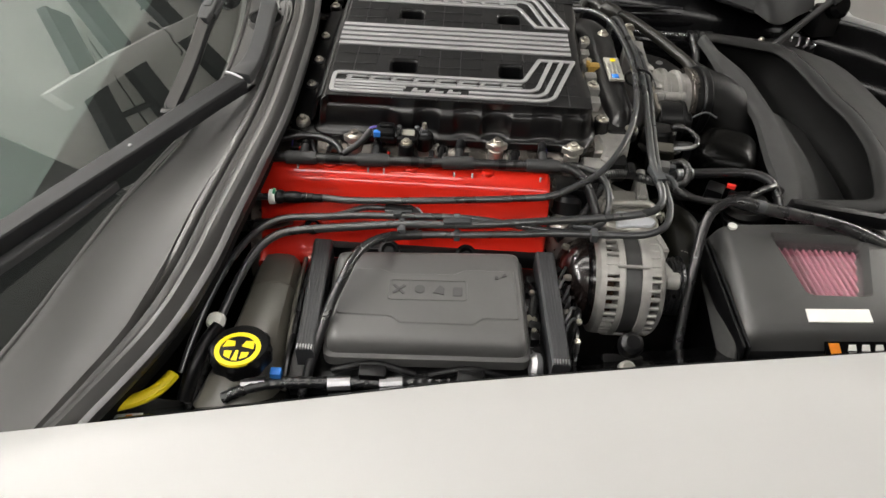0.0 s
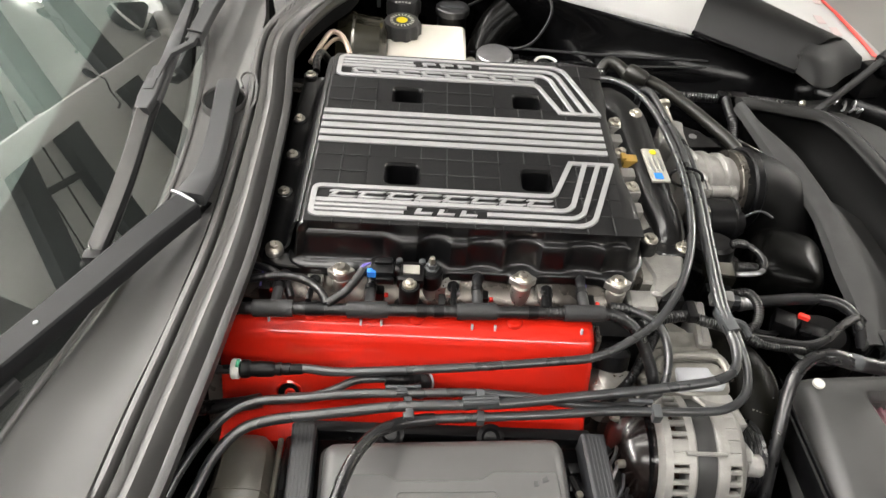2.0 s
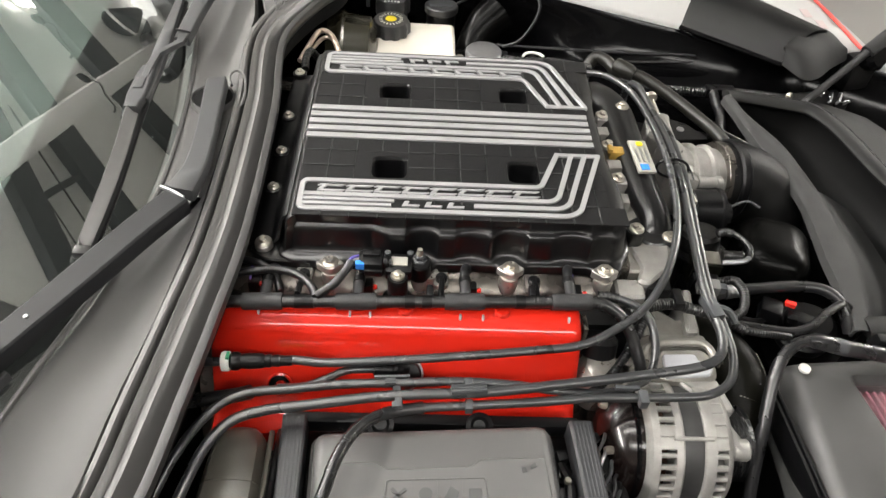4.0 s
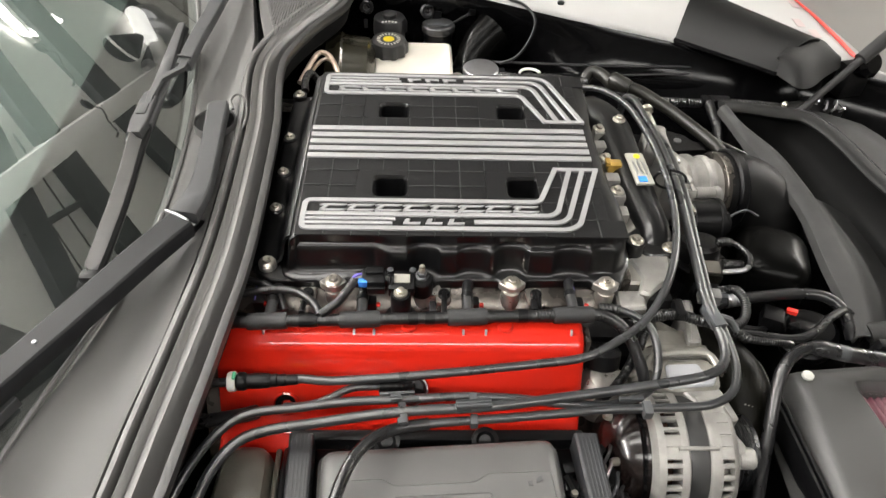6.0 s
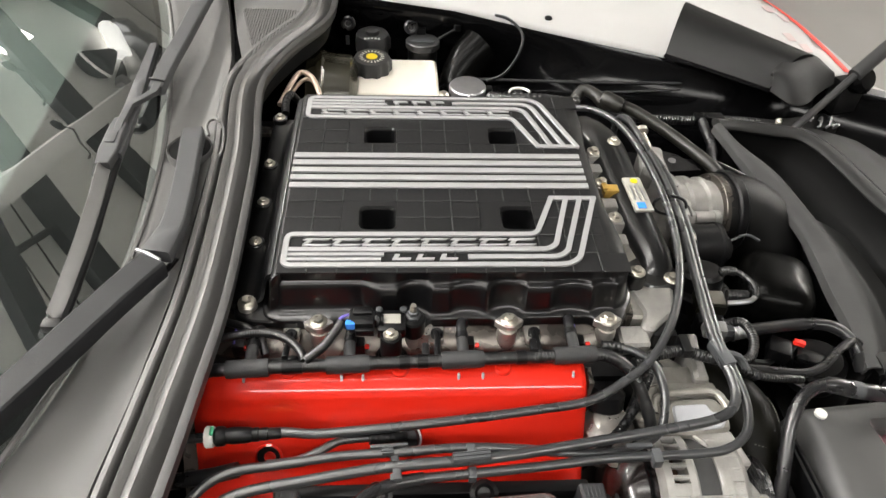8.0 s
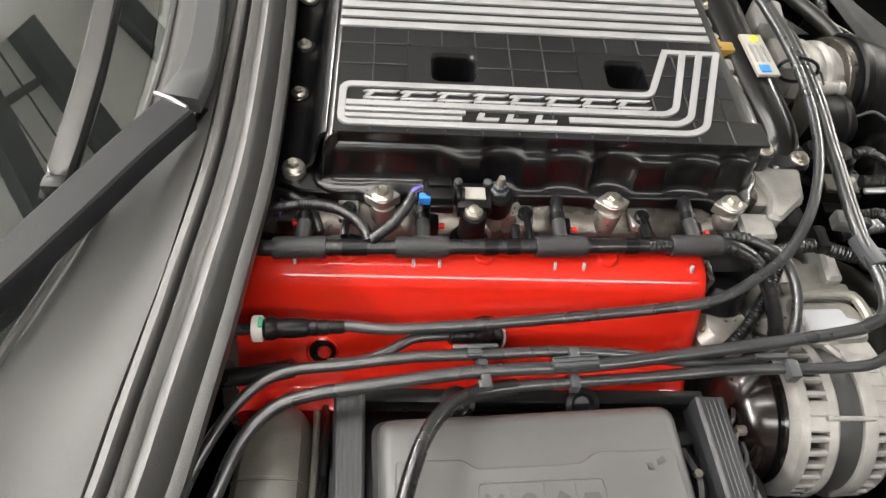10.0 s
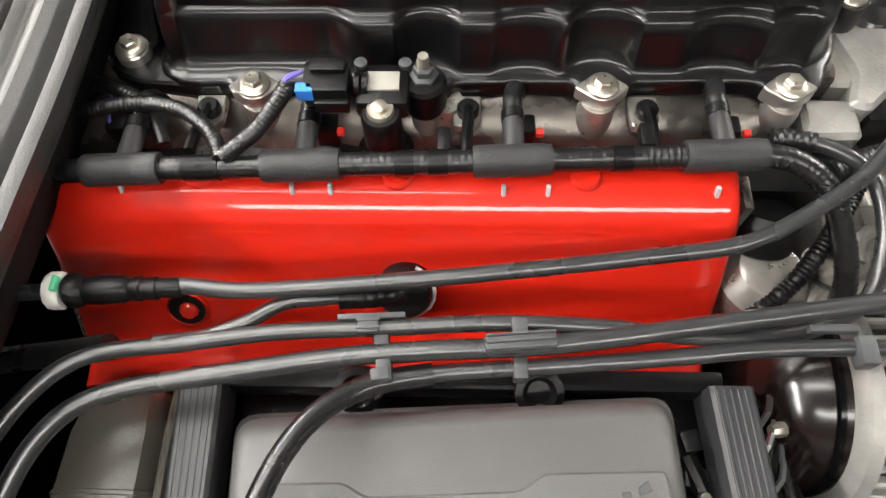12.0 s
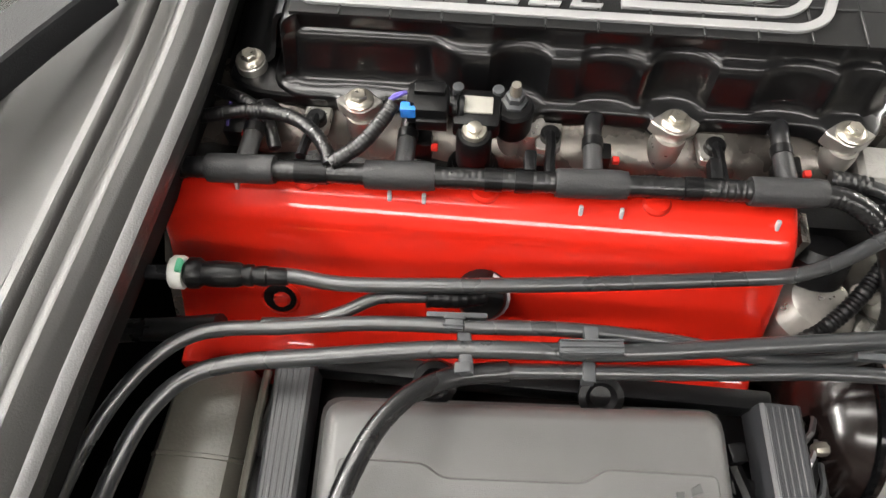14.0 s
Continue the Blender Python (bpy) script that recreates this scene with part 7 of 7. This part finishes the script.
part("shell", loft(rows, solid=0.004), M_FLAP, flap, "matt black plastic shell", 50)
LOW = curve([(0.606, 1.300, 0.812), (0.629, 1.268, 0.808), (0.658, 1.272, 0.806), (0.690, 1.300, 0.808), (0.730, 1.330, 0.810)], 0.006)
TOP = curve([(0.606, 1.318, 0.832), (0.640, 1.352, 0.842), (0.672, 1.372, 0.845), (0.704, 1.368, 0.840), (0.726, 1.345, 0.825)], 0.006)
rows = []
for k in range(24):
    a, c = LOW[int(k / 23 * (len(LOW) - 1))], TOP[int(k / 23 * (len(TOP) - 1))]
    rows.append([a.lerp(c, u) + Vector((0, 0, 0.016 * math.sin(math.pi * u) * (1 - 0.5 * k / 23))) for u in (0, 0.1, 0.25, 0.4, 0.55, 0.7, 0.85, 0.95, 1.0)])
part("bulge", loft(rows, solid=0.004), M_PAD, flap, "rounded black corner moulding", 50)
part("lip", tube([(0.470, 1.433, 0.802), (0.543, 1.374, 0.803), (0.615, 1.316, 0.803)], 0.004, n=8), M_GLOSS, flap)
strut = thing("hood_strut", (0.66, 1.27, 0.75), "black gas strut holding up the hood", "gas strut")
part("rod", tube([(0.635, 1.255, 0.755), (0.69, 1.284, 0.793), (0.75, 1.317, 0.835)], 0.0062, n=12, step=0.05), M_CAP, strut, "dark steel rod")
part("cylinder", tube([(0.748, 1.316, 0.834), (0.86, 1.376, 0.91), (1.1, 1.505, 1.075)], 0.0115, n=16, step=0.05), M_CAP, strut, "dark grey gas cylinder")
part("pivot", lathe([(0.018, 0), (0.024, 0.006), (0.024, 0.02), (0.016, 0.028)], pose(0.765, 1.335, 0.815, 60, 0, 20), 24), M_GLOSS, strut)
part("bracket", box(0.765, 1.34, 0.785, 0.05, 0.03, 0.06, 0.004, (0, 0, 15)), M_BLACK, strut)
part("ball", lathe([(0.004, 0), (0.0055, 0.002), (0.0055, 0.007), (0.003, 0.010)], pose(0.633, 1.283, 0.76), 12), M_BOLT, strut)
part("spring", tube([(0.69 + 0.004 * k, 1.285 + 0.01 * math.sin(1.6 * k), 0.762 + 0.01 * math.cos(1.6 * k)) for k in range(12)], 0.0022, n=6), M_STEEL, strut)
part("foot", box(0.66, 1.285, 0.74, 0.16, 0.04, 0.04, 0.006, (0, 0, 12)), M_BLACK, strut)

# ---------------------------------------------------------------- wipers on the screen
def wiper_arm(pts, widths, thick, name, parent, mat=M_WIPER, label="", sharp=False):
    path = [Vector(q) for q in pts] if sharp else curve(pts, 0.02)
    rows = []
    for k, p in enumerate(path):
        t = (path[min(k + 1, len(path) - 1)] - path[max(k - 1, 0)]).normalized()
        n = t.cross(Vector((0, 0, 1))).normalized()
        u = n.cross(t)
        w = float(np.interp(k / (len(path) - 1), np.linspace(0, 1, len(widths)), widths)) / 2
        rows.append([p + n * a * w + u * h * thick for a, h in ((-0.96, -1), (-1, 0.55), (-0.93, 0.85), (-0.8, 1), (0.8, 1), (0.93, 0.85), (1, 0.55), (0.96, -1))])
    b = loft(rows, close=True)
    b.faces.new([b.verts.new(q) for q in rows[0]])
    b.faces.new([b.verts.new(q) for q in rows[-1]])
    return part(name, b, mat, parent, label, 30)


wp = thing("windscreen_wiper", (-0.25, 1.03, 0.88), "matt black wiper arm folded low across the screen", "wiper", "wipers")
wiper_arm([(-0.246, 1.043, 0.897), (-0.244, 1.034, 0.902), (-0.239, 0.985, 0.902), (-0.234, 0.94, 0.902), (-0.231, 0.90, 0.902), (-0.230, 0.864, 0.903), (-0.236, 0.826, 0.905)], (0.018, 0.026, 0.024, 0.0235, 0.0235, 0.025, 0.031), 0.007, "arm_base", wp)
part("hinge_pin", tube([(-0.254, 0.830, 0.910), (-0.240, 0.822, 0.912), (-0.228, 0.815, 0.910)], 0.0022, n=8), M_STEEL, wp, "bright hinge pin")
wiper_arm([(-0.236, 0.817, 0.903), (-0.259, 0.77, 0.906), (-0.291, 0.70, 0.909), (-0.330, 0.62, 0.911), (-0.392, 0.50, 0.912), (-0.47, 0.355, 0.905)], (0.032, 0.030, 0.028, 0.026, 0.023, 0.018), 0.009, "arm", wp, M_ARM)
part("rivet", lathe([(0.0024, 0), (0.0020, 0.0016)], pose(-0.313, 0.652, 0.919), 12), M_STEEL, wp)
wiper_arm([(-0.322, 0.612, 0.896), (-0.36, 0.53, 0.897), (-0.43, 0.40, 0.90), (-0.50, 0.27, 0.90)], (0.012, 0.018, 0.02, 0.014), 0.005, "blade", wp)
wp2 = thing("windscreen_wiper", (-0.32, 1.2, 0.89), "matt black wiper blade with spoiler along the screen", "wiper", "wipers")
b = bmesh.new()
rows = []
for x, y, z, w in ((-0.3059, 0.750, 0.902, 0.003), (-0.3063, 0.7545, 0.9025, 0.0058), (-0.3069, 0.788, 0.905, 0.0062), (-0.3088, 0.8336, 0.9075, 0.0062), (-0.3135, 0.89, 0.9103, 0.0060), (-0.3216, 0.9572, 0.9127, 0.0060)):
    rows.append([(x - w, y, z - 0.006), (x - w, y, z + 0.004), (x - 0.7 * w, y, z + 0.0065), (x - 0.35 * w, y, z + 0.005), (x + 0.2 * w, y, z - 0.001), (x + w, y, z - 0.004), (x + w, y, z - 0.008)])
part("blade", loft(rows, solid=0.0012), M_BLADE, wp2, "grey spoiler blade", 50)
part("tip", box(-0.3052, 0.7446, 0.900, 0.017, 0.012, 0.010, 0.003), M_BLACK, wp2)
part("rubber", tube([(-0.300, 0.750, 0.8955), (-0.303, 0.8475, 0.901), (-0.313, 0.9596, 0.9045), (-0.326, 1.10, 0.900), (-0.333, 1.235, 0.903)], 0.004, n=8), M_BLACK, wp2)
wiper_arm([(-0.322, 0.956, 0.9124), (-0.3236, 0.982, 0.912), (-0.326, 1.03, 0.912), (-0.3275, 1.045, 0.912)], (0.015, 0.022, 0.020, 0.014), 0.006, "adapter", wp2, M_WIPER, "", True)
part("adapter_window", box(-0.3255, 1.005, 0.9185, 0.011, 0.022, 0.0015, 0.0005, (0, 0, 3)), M_WIPER, wp2)
wiper_arm([(-0.3195, 0.98, 0.909), (-0.323, 1.04, 0.908), (-0.328, 1.11, 0.909), (-0.338, 1.235, 0.909)], (0.020, 0.019, 0.015, 0.010), 0.004, "blade_upper", wp2, M_WIPER)
wiper_arm([(-0.323, 1.012, 0.914), (-0.324, 1.034, 0.917), (-0.3225, 1.070, 0.918), (-0.310, 1.086, 0.919), (-0.302, 1.098, 0.919), (-0.302, 1.125, 0.917)], (0.008, 0.009, 0.009, 0.009, 0.010, 0.012), 0.003, "hook", wp2, M_WIPER, "", True)
wiper_arm([(-0.3035, 1.110, 0.914), (-0.304, 1.185, 0.914), (-0.301, 1.253, 0.914), (-0.2985, 1.353, 0.914), (-0.295, 1.45, 0.914)], (0.019, 0.0215, 0.022, 0.024, 0.026), 0.006, "arm", wp2, M_WIPER)
part("arm_pin", tube([(-0.314, 1.128, 0.921), (-0.304, 1.124, 0.922), (-0.294, 1.122, 0.921)], 0.0015, n=8), M_BLACK, wp2)
part("arm_screw", lathe([(0.0022, 0), (0.0018, 0.0012)], pose(-0.299, 1.205, 0.919), 10), M_BLACK, wp2)
part("arm_knuckle", lathe([(0.020, 0), (0.022, 0.004), (0.022, 0.012), (0.017, 0.016)], pose(-0.293, 1.452, 0.902), 20), M_BLACK, wp2)
pivot = thing("wiper_pivot_collar", (-0.25, 1.05, 0.88), "black wiper pivot opening with a thin raised rim", "collar")
part("well", lathe([(0.0255, 0.0105), (0.025, 0.0068), (0.0005, 0.0066)], Matrix.Translation((-0.249, 1.024, 0.8785)) @ Matrix.Diagonal((0.93, 1.0, 1, 1)), 28), M_DASH, pivot)
part("cup", lathe([(0.029, 0), (0.0285, 0.011), (0.0275, 0.0125), (0.0262, 0.011), (0.0258, 0.007)], Matrix.Translation((-0.249, 1.024, 0.8785)) @ Matrix.Diagonal((0.93, 1.0, 1, 1)), 32), M_SEAL, pivot, "raised grey rim")
part("washer_jet_loop", tube([(-0.230, 1.045, 0.893), (-0.237, 1.065, 0.893), (-0.233, 1.078, 0.894), (-0.222, 1.074, 0.895), (-0.213, 1.049, 0.894), (-0.210, 1.016, 0.892), (-0.216, 0.999, 0.886)], 0.0019, n=8), M_SEAL, pivot, "thin washer hose loop")
